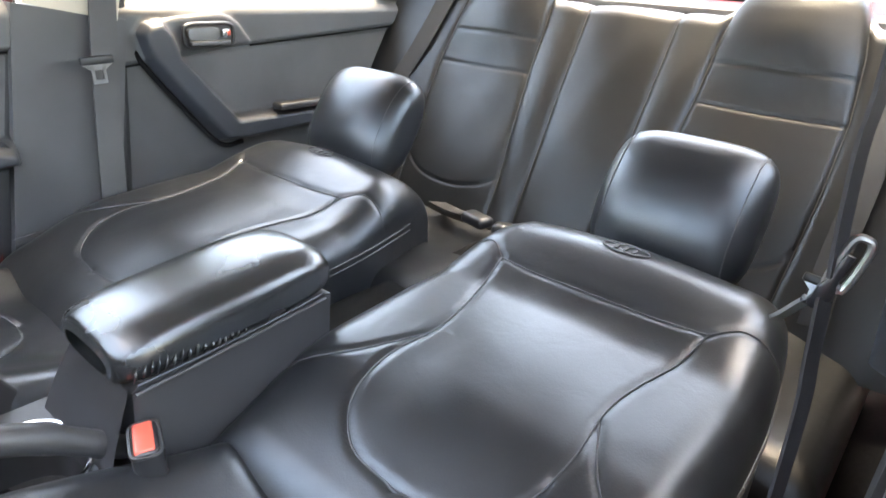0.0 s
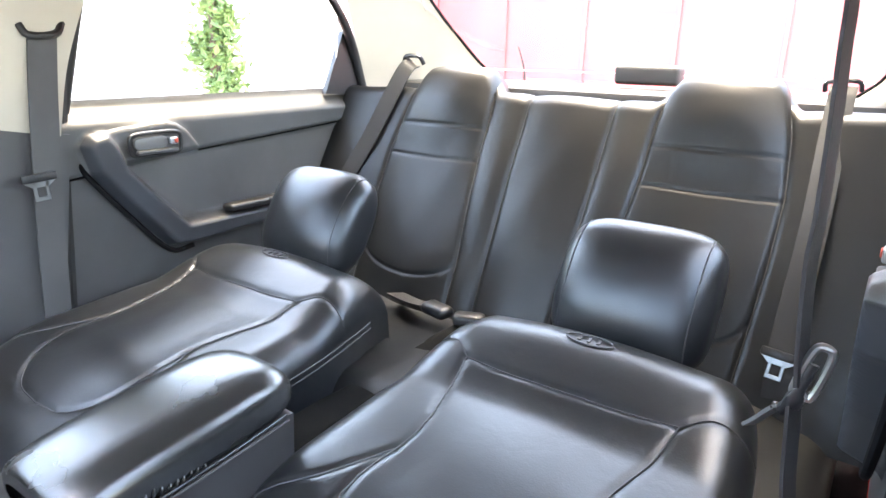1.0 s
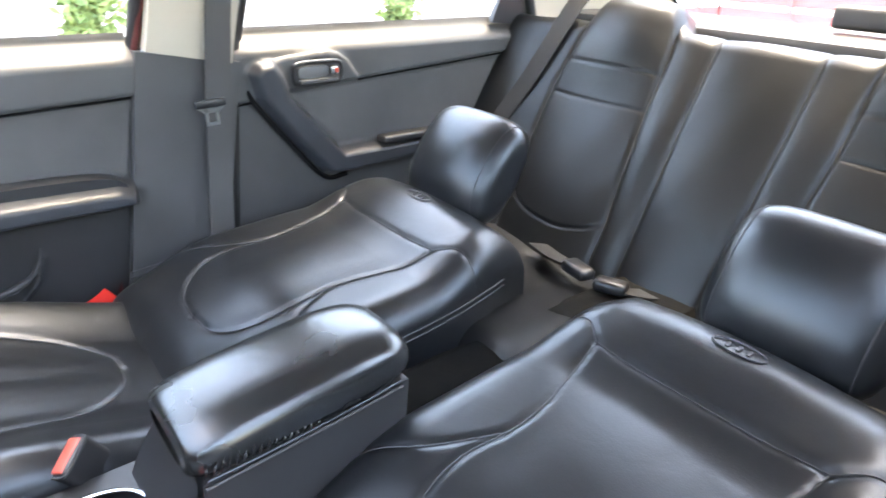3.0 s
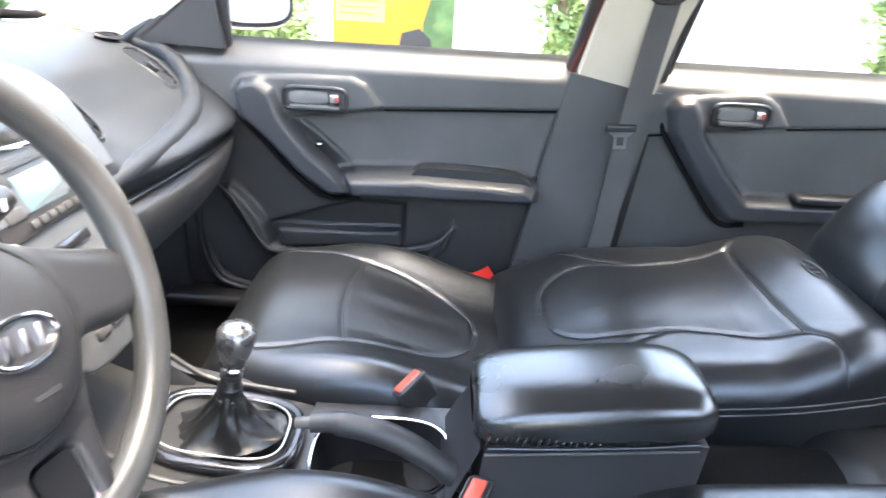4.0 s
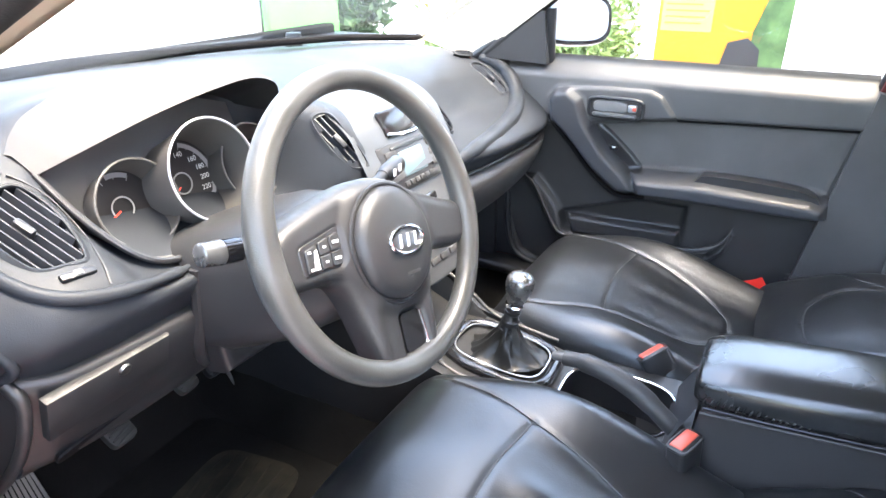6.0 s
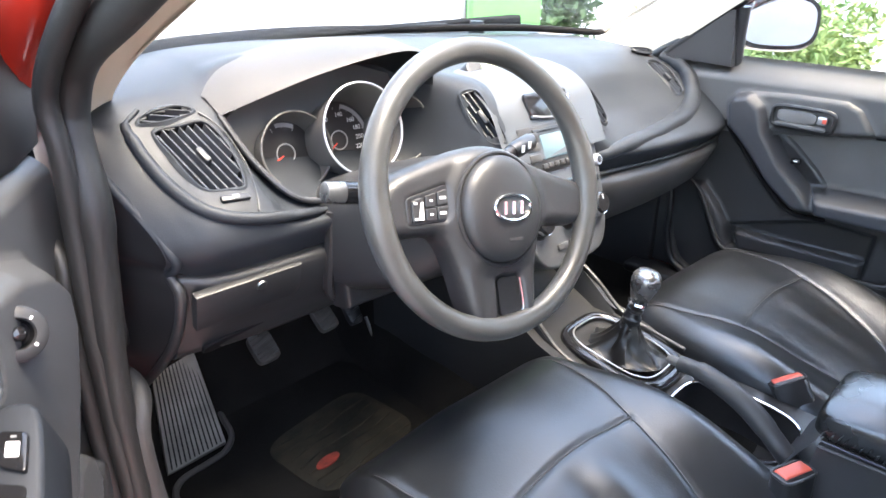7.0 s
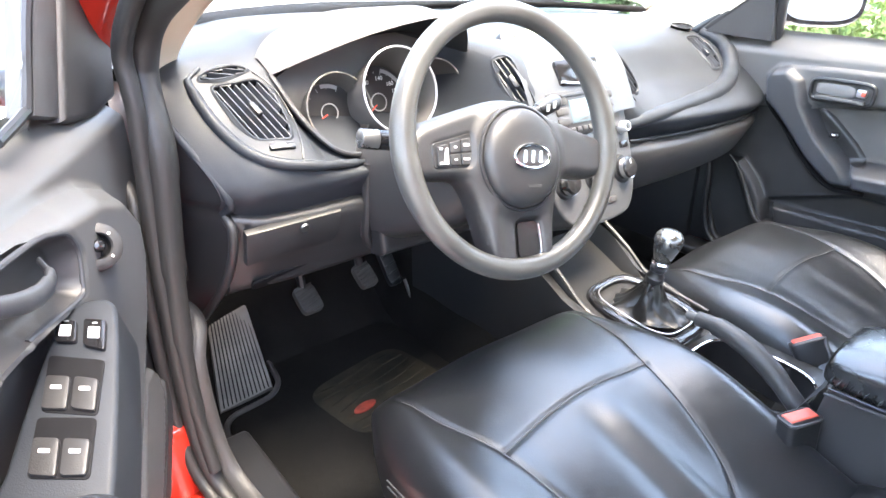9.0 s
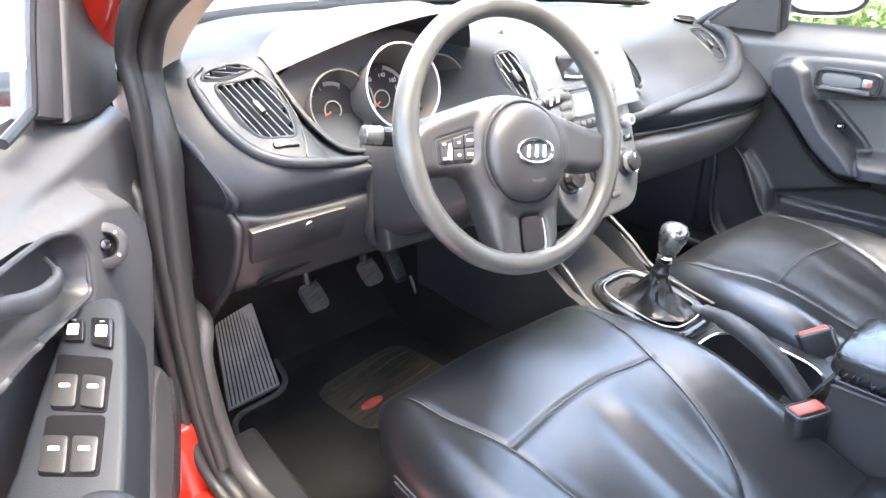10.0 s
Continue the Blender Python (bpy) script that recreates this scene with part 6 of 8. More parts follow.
def instruments(d):
    """Hooded pod with three round dials."""
    face_n = Vector((-0.05, -1, 0.28)).normalized()

    def at(x, z, lift=0.0):
        return Vector((x, 0.742 + (z - 0.89) * 0.28, z)) + face_n * lift

    outline = [(-0.515, 0.940), (-0.508, 0.900), (-0.485, 0.862), (-0.455, 0.840), (-0.40, 0.834), (-0.30, 0.832), (-0.22, 0.836), (-0.16, 0.85), (-0.125, 0.885), (-0.14, 0.93), (-0.19, 0.962), (-0.28, 0.99), (-0.38, 0.985), (-0.46, 0.965)]
    pod = part("instrument_pod", plate(outline, 0.01, Matrix.Identity(4)), POD, d, "grey instrument pod")
    me = pod.data
    for v in me.vertices:
        x, z, lift = v.co.x, v.co.y, v.co.z
        v.co = at(x, z, -0.012 + lift)
    # pod walls from the lip to the face
    rim = [(-0.520, 0.752, 0.950), (-0.508, 0.700, 0.900), (-0.484, 0.662, 0.860), (-0.45, 0.648, 0.843), (-0.38, 0.655, 0.836), (-0.28, 0.664, 0.832), (-0.20, 0.668, 0.836)]
    deep = [tuple(at(x, z, -0.008)) for x, z in ((-0.512, 0.940), (-0.502, 0.900), (-0.482, 0.866), (-0.45, 0.846), (-0.38, 0.838), (-0.28, 0.836), (-0.20, 0.838))]
    part("pod_floor", skin([spline(rim, 5), spline(deep, 5)], close_ring=False), POD, d, "grey pod lip")
    part("pod_lip", tube(rim, 0.004, 8, smooth=5), BLACK, d, "dark pod edge")
    # hood
    lip = [(-0.522, 0.748, 0.950), (-0.47, 0.722, 0.972), (-0.40, 0.700, 0.995), (-0.33, 0.686, 1.010), (-0.26, 0.680, 1.016), (-0.215, 0.682, 1.004), (-0.198, 0.690, 0.982), (-0.185, 0.705, 0.955)]
    root = [(-0.535, 0.800, 0.970), (-0.49, 0.835, 0.998), (-0.41, 0.855, 1.012), (-0.33, 0.860, 1.020), (-0.26, 0.850, 1.018), (-0.205, 0.835, 1.004), (-0.18, 0.81, 0.985), (-0.172, 0.78, 0.955)]
    under = [(-0.508, 0.768, 0.945), (-0.46, 0.765, 0.962), (-0.39, 0.770, 0.978), (-0.33, 0.775, 0.987), (-0.265, 0.775, 0.988), (-0.225, 0.77, 0.975), (-0.205, 0.765, 0.96), (-0.192, 0.76, 0.94)]
    L, Rr, U = spline(lip, 6), spline(root, 6), spline(under, 6)
    M = [l.lerp(r, 0.45) + Vector((0, 0, 0.012)) for l, r in zip(L, Rr)]
    hood = part("instrument_hood", skin([Rr, M, [l + Vector((0, 0.006, 0.004)) for l in L], L], close_ring=False), HOOD, d, "pale grey instrument hood")
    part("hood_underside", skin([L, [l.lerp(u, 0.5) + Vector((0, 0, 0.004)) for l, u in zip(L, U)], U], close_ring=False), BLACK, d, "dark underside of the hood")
    # dials
    def dial(x, z, r, ring_r, offset, ring_mat, needle, ticks, a0, a1, label):
        """A recessed face with a cup that widens to its ring, which stands off by the offset."""
        m = frame_of(at(x, z, 0.0), (1, -0.05, 0), (0, 0.28, 1))
        g = part("dial", plate(ellipse(r, r, 48), 0.004, m @ Matrix.Translation((0, 0, -0.010))), DIAL, d, label)
        turn = [(math.cos(t * math.pi / 24), math.sin(t * math.pi / 24)) for t in range(48)]
        low_ring = [m @ Vector((r * c, r * q, -0.010)) for c, q in turn]
        top_ring = [m @ Vector((ring_r * c, ring_r * q, 0.0)) + Vector(offset) for c, q in turn]
        part("dial_cup", skin([low_ring, top_ring], True, False, False), POD, g, "grey dial cup")
        part("dial_ring", tube(top_ring, 0.0017, 8, closed=True), ring_mat, g)
        part("dial_hub", tube([m @ Vector((0.014 * math.cos(t * math.pi / 12), 0.014 * math.sin(t * math.pi / 12), -0.007)) for t in range(24)], 0.0011, 6, closed=True), GREY_INK, g, "pale hub ring")
        for i in range(ticks):
            t = radians(a0 + (a1 - a0) * i / (ticks - 1))
            big = i % 2 == 0
            o = part("dial_mark", rbox(0, 0, 0, 0.006 if big else 0.003, 0.0011, 0.0006, 0.0002, 1), GREY_INK, g)
            o.matrix_world = m @ Matrix.Translation((math.cos(t) * r * 0.82, math.sin(t) * r * 0.82, -0.0088)) @ Matrix.Rotation(t, 4, "Z")
        o = part("needle", rbox(r * 0.36, 0, 0, r * 0.5, 0.0022, 0.0016, 0.0006, 1), RED_INK, g, "red needle")
        o.matrix_world = m @ Matrix.Translation((0, 0, -0.0055)) @ Matrix.Rotation(radians(needle), 4, "Z")
        return m, g
    m1, g1 = dial(-0.432, 0.884, 0.046, 0.053, (-0.002, -0.030, 0.012), POD, 205, 7, 215, 60, "small black dial")
    lamp = part("tell_tale", rbox(0, 0, 0, 0.012, 0.005, 0.001, 0.0003, 1), AMBER, g1, "amber warning mark")
    lamp.matrix_world = m1 @ Matrix.Translation((0.004, -0.028, -0.0088))
    m2, g2 = dial(-0.339, 0.887, 0.058, 0.065, (-0.006, -0.066, 0.030), SATIN, 215, 19, 225, -45, "large black speedometer dial")
    m3, g3 = dial(-0.246, 0.884, 0.046, 0.053, (0.002, -0.030, 0.012), POD, 330, 9, 215, 0, "round black rev counter dial")
    for mm_, gg, a0, a1, r0, r1 in ((m2, g2, 75, -30, 0.048, 0.054), (m1, g1, -50, -105, 0.038, 0.044), (m1, g1, 100, 60, 0.038, 0.044)):
        arc = [radians(a0 + (a1 - a0) * k / 16) for k in range(17)]
        strip = skin([[mm_ @ Vector((q * math.cos(t), q * math.sin(t), -0.0092)) for t in arc] for q in (r0, r1)], close_ring=False)
        part("scale_band", strip, GREY_INK, gg, "grey printed scale band")
    # speed figures on the large dial
    for text, ang in (("20", 200), ("60", 160), ("100", 120), ("140", 78), ("160", 45), ("180", 22), ("200", 0), ("220", -22)):
        cu = bpy.data.curves.new("figure", "FONT")
        cu.body, cu.size, cu.align_x, cu.align_y = text, 0.0095, "CENTER", "CENTER"
        tmp = bpy.data.objects.new("figure", cu)
        me = bpy.data.meshes.new_from_object(tmp)
        bpy.data.objects.remove(tmp)
        me.materials.append(WHITE_INK)
        o = new("dial_figure", me)
        o.parent = g2
        t = radians(ang)
        o.matrix_world = m2 @ Matrix.Translation((math.cos(t) * 0.038, math.sin(t) * 0.038, -0.0086))


def centre_stack(d):
    """Radio, display, vents and climate knobs in the middle."""
    # silver grey fascia, in a frame that leans back
    o = Vector((-0.030, 0.533, 0.742))
    up = Vector((0.0, 0.42, 1.0)).normalized()
    m = frame_of(o, (1, 0.0, -0.03), up)
    outline = [(-0.085, 0.165), (0.085, 0.165), (0.115, 0.150), (0.122, 0.09), (0.115, 0.0), (0.095, -0.055), (0.055, -0.078), (-0.055, -0.078), (-0.095, -0.055), (-0.115, 0.0), (-0.122, 0.09), (-0.115, 0.150)]
    P = spline([(x, y, 0) for x, y in outline], 4, closed=True)
    fascia = part("fascia", plate([(p.x, p.y) for p in P], 0.10, m, 0.006, 3), FASCIA, d, "silver grey centre fascia")
    crown = across([(x - 0.03, [(0.566, 0.842), (0.588, 0.885), (0.612, 0.925), (0.652, 0.951), (0.700, 0.968 - 0.1 * abs(x) ** 1.5), (0.74, 0.966)]) for x in (-0.125, -0.11, -0.06, 0.0, 0.06, 0.11, 0.145)], 5, 4)
    part("fascia_top", skin(crown, close_ring=False), FASCIA, d, "silver grey top of the fascia")

    def put(name, bm, material, label="", dx=0.0, dy=0.0, dz=0.0, parent=fascia):
        ob = part(name, bm, material, parent, label)
        ob.matrix_world = m @ Matrix.Translation((dx, dy, dz))
        return ob
    # pocket with chrome at the top, clock hood above
    put("tray", rbox(0, 0, 0, 0.11, 0.045, 0.012, 0.005, 2), GLOSS, "glossy black pocket", 0.008, 0.190, 0.0)
    put("tray_trim", tube([(-0.052, -0.016, 0), (-0.02, -0.021, 0), (0.035, -0.021, 0), (0.055, 0.010, 0)], 0.0028, 6, smooth=5), CHROME, "chrome pocket trim", 0.008, 0.190, 0.007)
    radio = put("radio", rbox(0, 0, 0, 0.185, 0.080, 0.012, 0.005, 2), PLASTIC, "dark radio panel", 0.005, 0.120, 0.0)
    put("cd_slot", rbox(0, 0, 0, 0.105, 0.006, 0.004, 0.001, 1), BLACK, "disc slot", 0.0, 0.151, 0.006, radio)
    put("display", rbox(0, 0, 0, 0.072, 0.040, 0.004, 0.002, 2), BLUE_LCD, "blue grey radio display", 0.0, 0.122, 0.006, radio)
    for sx in (-1, 1):
        for i in range(3):
            put("radio_button", rbox(0, 0, 0, 0.030, 0.013, 0.006, 0.002, 2), PLASTIC_LOW, "", 0.005 + sx * 0.062, 0.142 - i * 0.0175, 0.006, radio)
    for i in range(6):
        put("radio_button", rbox(0, 0, 0, 0.013, 0.009, 0.006, 0.002, 2), PLASTIC_LOW, "", -0.038 + i * 0.0155, 0.091, 0.006, radio)
    for sx in (-0.094, 0.098):
        k = put("radio_knob", lathe([(0.001, 0.018), (0.0085, 0.018), (0.010, 0.016), (0.0115, 0.0)], 24), SATIN, "silver radio knob", sx, 0.078, 0.0)
        put("knob_cap", lathe([(0.001, 0.0195), (0.006, 0.019), (0.0065, 0.016)], 20), BLACK, "", sx, 0.078, 0.0, k)
        put("switch", rbox(0, 0, 0, 0.022, 0.012, 0.006, 0.002, 2), GLOSS, "small black switch", sx * 0.98, 0.047, 0.001)
    put("hazard_bar", rbox(0, 0, 0, 0.075, 0.014, 0.006, 0.003, 2), GLOSS, "black switch bar", 0.0, 0.054, 0.001)
    for sx in (-0.079, 0.0, 0.079):
        b = put("climate_bezel", lathe([(0.001, 0.004), (0.024, 0.004), (0.027, 0.0), (0.027, -0.006)], 32), BLACK, "black climate knob ring", sx, 0.004, 0.0)
        k = put("climate_knob", lathe([(0.001, 0.022), (0.0165, 0.0215), (0.0185, 0.019), (0.020, 0.003)], 32), GLOSS, "black climate knob", sx, 0.004, 0.0, b)
        put("knob_ring", lathe([(0.0188, 0.0175), (0.0198, 0.018), (0.0203, 0.010), (0.0195, 0.009)], 32), CHROME, "chrome knob ring", sx, 0.004, 0.0, b)
        put("knob_mark", rbox(0, 0.010, 0.0222, 0.002, 0.008, 0.0008, 0.0002, 1), WHITE_INK, "", sx, 0.004, 0.0, b)
    for i in range(3):
        put("climate_button", rbox(0, 0, 0, 0.026, 0.011, 0.006, 0.002, 2), PLASTIC_LOW, "", -0.032 + i * 0.032, -0.045, 0.001)
    # vents either side
    # clock in the top
    hood = part("clock_hood", plate(ellipse(0.075, 0.024, 32, power=3), 0.03, frame_of((-0.030, 0.706, 0.966), (1, 0, -0.03), (0, 0.62, 0.78)), 0.005, 2), BLACK, d, "black clock housing")
    part("clock_display", plate(ellipse(0.042, 0.013, 28, power=3), 0.003, frame_of((-0.030, 0.7035, 0.9685), (1, 0, -0.03), (0, 0.62, 0.78)), 0.001), GREEN_LCD, hood, "pale green clock display")


make_dashboard()


# ---------------------------------------------------------------- steering
WHEEL_POSE = Matrix.Translation((-0.3468, 0.4282, 0.8924)) @ Euler((radians(90 - 21.1), 0, radians(-4.5))).to_matrix().to_4x4() @ Matrix.Rotation(radians(-10.6), 4, "Z")


def make_wheel():
    """Face along +z of the pose, top along +y."""
    w = thing("steering_wheel", "worn grey three spoke steering wheel with a round airbag pad", "steering wheel", WHEEL_POSE)
    R = 0.1633
    ring = []
    for i in range(128):
        t = 2 * math.pi * i / 128
        thick = 0.0142 + 0.0022 * max(0, math.cos(2 * (t - radians(8)))) ** 3
        rr = []
        for j in range(20):
            a = 2 * math.pi * j / 20
            rr.append(Vector(((R + thick * math.cos(a)) * math.cos(t), (R + thick * math.cos(a)) * math.sin(t), thick * 0.95 * math.sin(a))))
        ring.append(rr)
    part("rim", skin(ring, True, True), WHEEL, w, "worn grey foam rim")
    # one moulding for hub, side spokes and the broad lower spoke
    edge = [(-0.156, 0.000), (-0.140, 0.0165), (-0.100, 0.0315), (-0.062, 0.043), (-0.030, 0.051), (0.0, 0.053), (0.030, 0.048), (0.064, 0.034), (0.109, 0.020), (0.126, 0.0155), (0.156, 0.006), (0.160, -0.020), (0.152, -0.042), (0.129, -0.0487), (0.092, -0.0455), (0.073, -0.055), (0.0675, -0.076), (0.061, -0.101), (0.058, -0.131), (0.056, -0.148), (0.062, -0.158), (0.0, -0.165), (-0.054, -0.158), (-0.046, -0.148), (-0.0501, -0.133), (-0.0637, -0.084), (-0.076, -0.058), (-0.088, -0.049), (-0.1035, -0.048), (-0.136, -0.050), (-0.154, -0.052), (-0.160, -0.025)]
    slot = rounded([(-0.007, -0.101), (0.032, -0.100), (0.036, -0.150), (-0.005, -0.152)], 0.009)
    pod = rounded([(-0.1265, -0.006), (-0.0705, 0.009), (-0.0665, -0.022), (-0.073, -0.033), (-0.125, -0.0355)], 0.005)

    def face(x, y, d):
        r = np.hypot((x - 0.002) / 0.98, y + 0.0225)
        z = 0.003 - 0.016 * (1 - np.sqrt(np.clip(1 - (1 - np.clip(d / 0.016, 0, 1)) ** 2, 0, 1)))
        z = z + 0.005 * smooth01(0.085, 0.066, r) + 0.004 * np.exp(-((np.abs(x - 0.004) - 0.045) / 0.012) ** 2) * smooth01(-0.05, -0.09, y)
        z = z - 0.010 * smooth01(0.004, -0.003, inside(x, y, slot)) - 0.0025 * smooth01(0.002, -0.001, inside(x, y, pod))
        return z

    P = spline([(x, y, 0) for x, y in edge], 4, closed=True)
    part("spokes", relief([(p.x, p.y) for p in P], face, 0.0026, 0.018), PLASTIC, w, "charcoal moulded hub and spokes", 60.0)
    rec = part("spoke_recess", plate(rounded([(-0.004, -0.104), (0.029, -0.103), (0.0325, -0.147), (-0.002, -0.149)], 0.007), 0.003, Matrix.Translation((0, 0, 0.0005))), GLOSS, w, "glossy black spoke recess")
    part("recess_rim", tube([(0.0305, -0.106, 0.001), (0.0335, -0.128, 0.001), (0.0335, -0.1455, 0.001), (0.026, -0.1505, 0.001), (0.004, -0.1515, 0.001)], 0.0017, 8, smooth=5), CHROME, rec, "bright recess edge")
    # airbag pad
    LOW = Matrix.Translation((0.002, -0.0225, 0.004)) @ Matrix.Diagonal((0.965, 1.0, 1, 1))
    pad = part("airbag_pad", lathe([(0.001, 0.0225), (0.02, 0.0222), (0.04, 0.0205), (0.052, 0.0175), (0.059, 0.0135), (0.0625, 0.008), (0.0630, 0.0)], 64, LOW), PLASTIC, w, "charcoal airbag pad")
    part("pad_joint", tube([LOW @ Vector((0.0655 * math.cos(k * math.pi / 32), 0.0655 * math.sin(k * math.pi / 32), 0.004)) for k in range(64)], 0.0028, 8, closed=True), BLACK, w, "dark joint round the pad")
    bm_ = Matrix.Translation((0.0042, -0.0226, 0.0272))
    em = part("emblem", plate(ellipse(0.0270, 0.0145, 40), 0.004, bm_, 0.0015, 2), BADGE_DARK, w, "oval chrome emblem")
    part("emblem_ring", tube([bm_ @ Vector((x, y, 0.0006)) for x, y in ellipse(0.0272, 0.0148, 40)], 0.0021, 8, closed=True), CHROME, em)
    for k in (-0.0125, 0.0, 0.0125):
        part("emblem_bar", plate(rounded([(k - 0.0030, -0.0074), (k + 0.0014, -0.0074), (k + 0.0030, 0.0074), (k - 0.0014, 0.0074)], 0.0008), 0.0018, bm_ @ Matrix.Translation((0, 0, 0.0018))), CHROME, em)
    part("pad_text_bar", rbox(0.0087, -0.059, 0.0245, 0.022, 0.004, 0.0010, 0.0003, 1), PLASTIC_LOW, pad, "faint moulded mark")
    # buttons on the spoke away from the gear lever
    hold = part("button_pod", plate(pod, 0.004, Matrix.Translation((0, 0, 0.0022)), 0.001, 1), BLACK, w, "black button pod")
    quads = [[(-0.1205, -0.0095), (-0.1060, -0.0055), (-0.1060, -0.0320), (-0.1205, -0.0325)], [(-0.1025, -0.0045), (-0.0885, -0.0010), (-0.0885, -0.0155), (-0.1025, -0.0170)], [(-0.1025, -0.0185), (-0.0885, -0.0170), (-0.0885, -0.0310), (-0.1025, -0.0315)], [(-0.0865, -0.0005), (-0.0735, 0.0030), (-0.0720, -0.0140), (-0.0865, -0.0153)], [(-0.0865, -0.0168), (-0.0720, -0.0155), (-0.0750, -0.0305), (-0.0865, -0.0308)]]
    for k, quad in enumerate(quads):
        b = part("wheel_button", plate(rounded(quad, 0.002), 0.004, Matrix.Translation((0, 0, 0.0052)), 0.0008, 1), PLASTIC, hold)
        cx, cy = sum(p[0] for p in quad) / 4, sum(p[1] for p in quad) / 4
        if k == 0:
            part("button_mark", plate(rounded([(-0.1095, -0.0115), (-0.1065, -0.0105), (-0.1065, -0.0300), (-0.1130, -0.0300)], 0.0006), 0.001, Matrix.Translation((0, 0, 0.0062))), WHITE_INK, b)
            for y in (-0.012, -0.029):
                part("button_mark", rbox(cx - 0.003, y, 0.0057, 0.004, 0.0025, 0.0010, 0.0003, 1), WHITE_INK, b)
        else:
            part("button_mark", rbox(cx, cy, 0.0055, 0.0040 if k < 3 else 0.0085, 0.0022 if k < 3 else 0.0030, 0.0010, 0.0003, 1), WHITE_INK, b)
    return w


make_wheel()


def make_column():
    c = thing("steering_column", "charcoal steering column shroud with two control stalks", "steering column")
    axis = Vector((0, 0.93, -0.36)).normalized()
    o = Vector((-0.352, 0.455, 0.868))
    rings = []
    for t, a, b in ((0.0, 0.05, 0.048), (0.03, 0.078, 0.066), (0.10, 0.095, 0.080), (0.19, 0.098, 0.084), (0.30, 0.095, 0.08)):
        m = frame_of(o + axis * t + Vector((0, 0, -0.012)), (1, 0, 0), (0, 0.36, 0.93))
        rings.append([m @ Vector((x, y, 0)) for x, y in ellipse(a, b, 40, power=3.6)])
    part("shroud", skin(rings), PLASTIC, c, "charcoal column shroud")
    knee = [(-0.445, 0.622, 0.835), (-0.448, 0.628, 0.77), (-0.444, 0.64, 0.705), (-0.40, 0.642, 0.682), (-0.335, 0.645, 0.676)]
    part("shroud_gap", tube(knee, 0.008, 8, smooth=5), BLACK, c, "dark gap beside the column")
    # knee panel in black: the column's shadow is put into its colour
    part("knee_panel", plate([(-0.095, -0.075), (0.12, -0.085), (0.12, 0.07), (-0.095, 0.07)], 0.04, frame_of((-0.345, 0.615, 0.765), (1, 0, 0), (0, 0.22, 1)), 0.012, 3), BLACK, c, "knee panel blackened for column shadow")
    # stalks
    part("stalk", tube([(-0.40, 0.495, 0.888), (-0.455, 0.500, 0.896), (-0.488, 0.505, 0.903)], [0.009, 0.0095, 0.011], 12, smooth=4), BLACK, c, "black light stalk")
    a, b = Vector((-0.486, 0.505, 0.902)), Vector((-0.528, 0.512, 0.911))
    part("stalk_ring", tube([a, a.lerp(b, 0.42)], 0.0125, 16), GLOSS, c, "ribbed stalk ring")
    part("stalk_end", tube([a.lerp(b, 0.45), a.lerp(b, 0.6), a.lerp(b, 0.95), b], [0.0128, 0.0125, 0.0118, 0.008], 16), KNOB, c, "worn shiny stalk end")
    a, b = Vector((-0.305, 0.497, 0.886)), Vector((-0.178, 0.508, 0.905))
    part("stalk", tube([a, a.lerp(b, 0.5), a.lerp(b, 0.72)], [0.008, 0.0085, 0.010], 12, smooth=4), BLACK, c, "black wiper stalk")
    part("stalk_end", tube([a.lerp(b, 0.62), a.lerp(b, 0.72), a.lerp(b, 0.95), b], [0.0105, 0.0125, 0.0125, 0.0095], 16), BLACK, c, "black stalk end")
    for t, r in ((0.70, 0.0145), (0.82, 0.0146)):
        p = a.lerp(b, t)
        part("stalk_mark", rbox(p.x, p.y - 0.0135, p.z + 0.004, 0.006, 0.0016, 0.010, 0.0004, 1), WHITE_INK, c)
    part("ignition", lathe([(0.001, 0.012), (0.012, 0.012), (0.016, 0.006), (0.017, -0.01)], 24, frame_of((-0.262, 0.575, 0.800), (1, 0, 0.0), (0, 0.35, 1))), CHROME, c, "chrome ignition ring")


make_column()


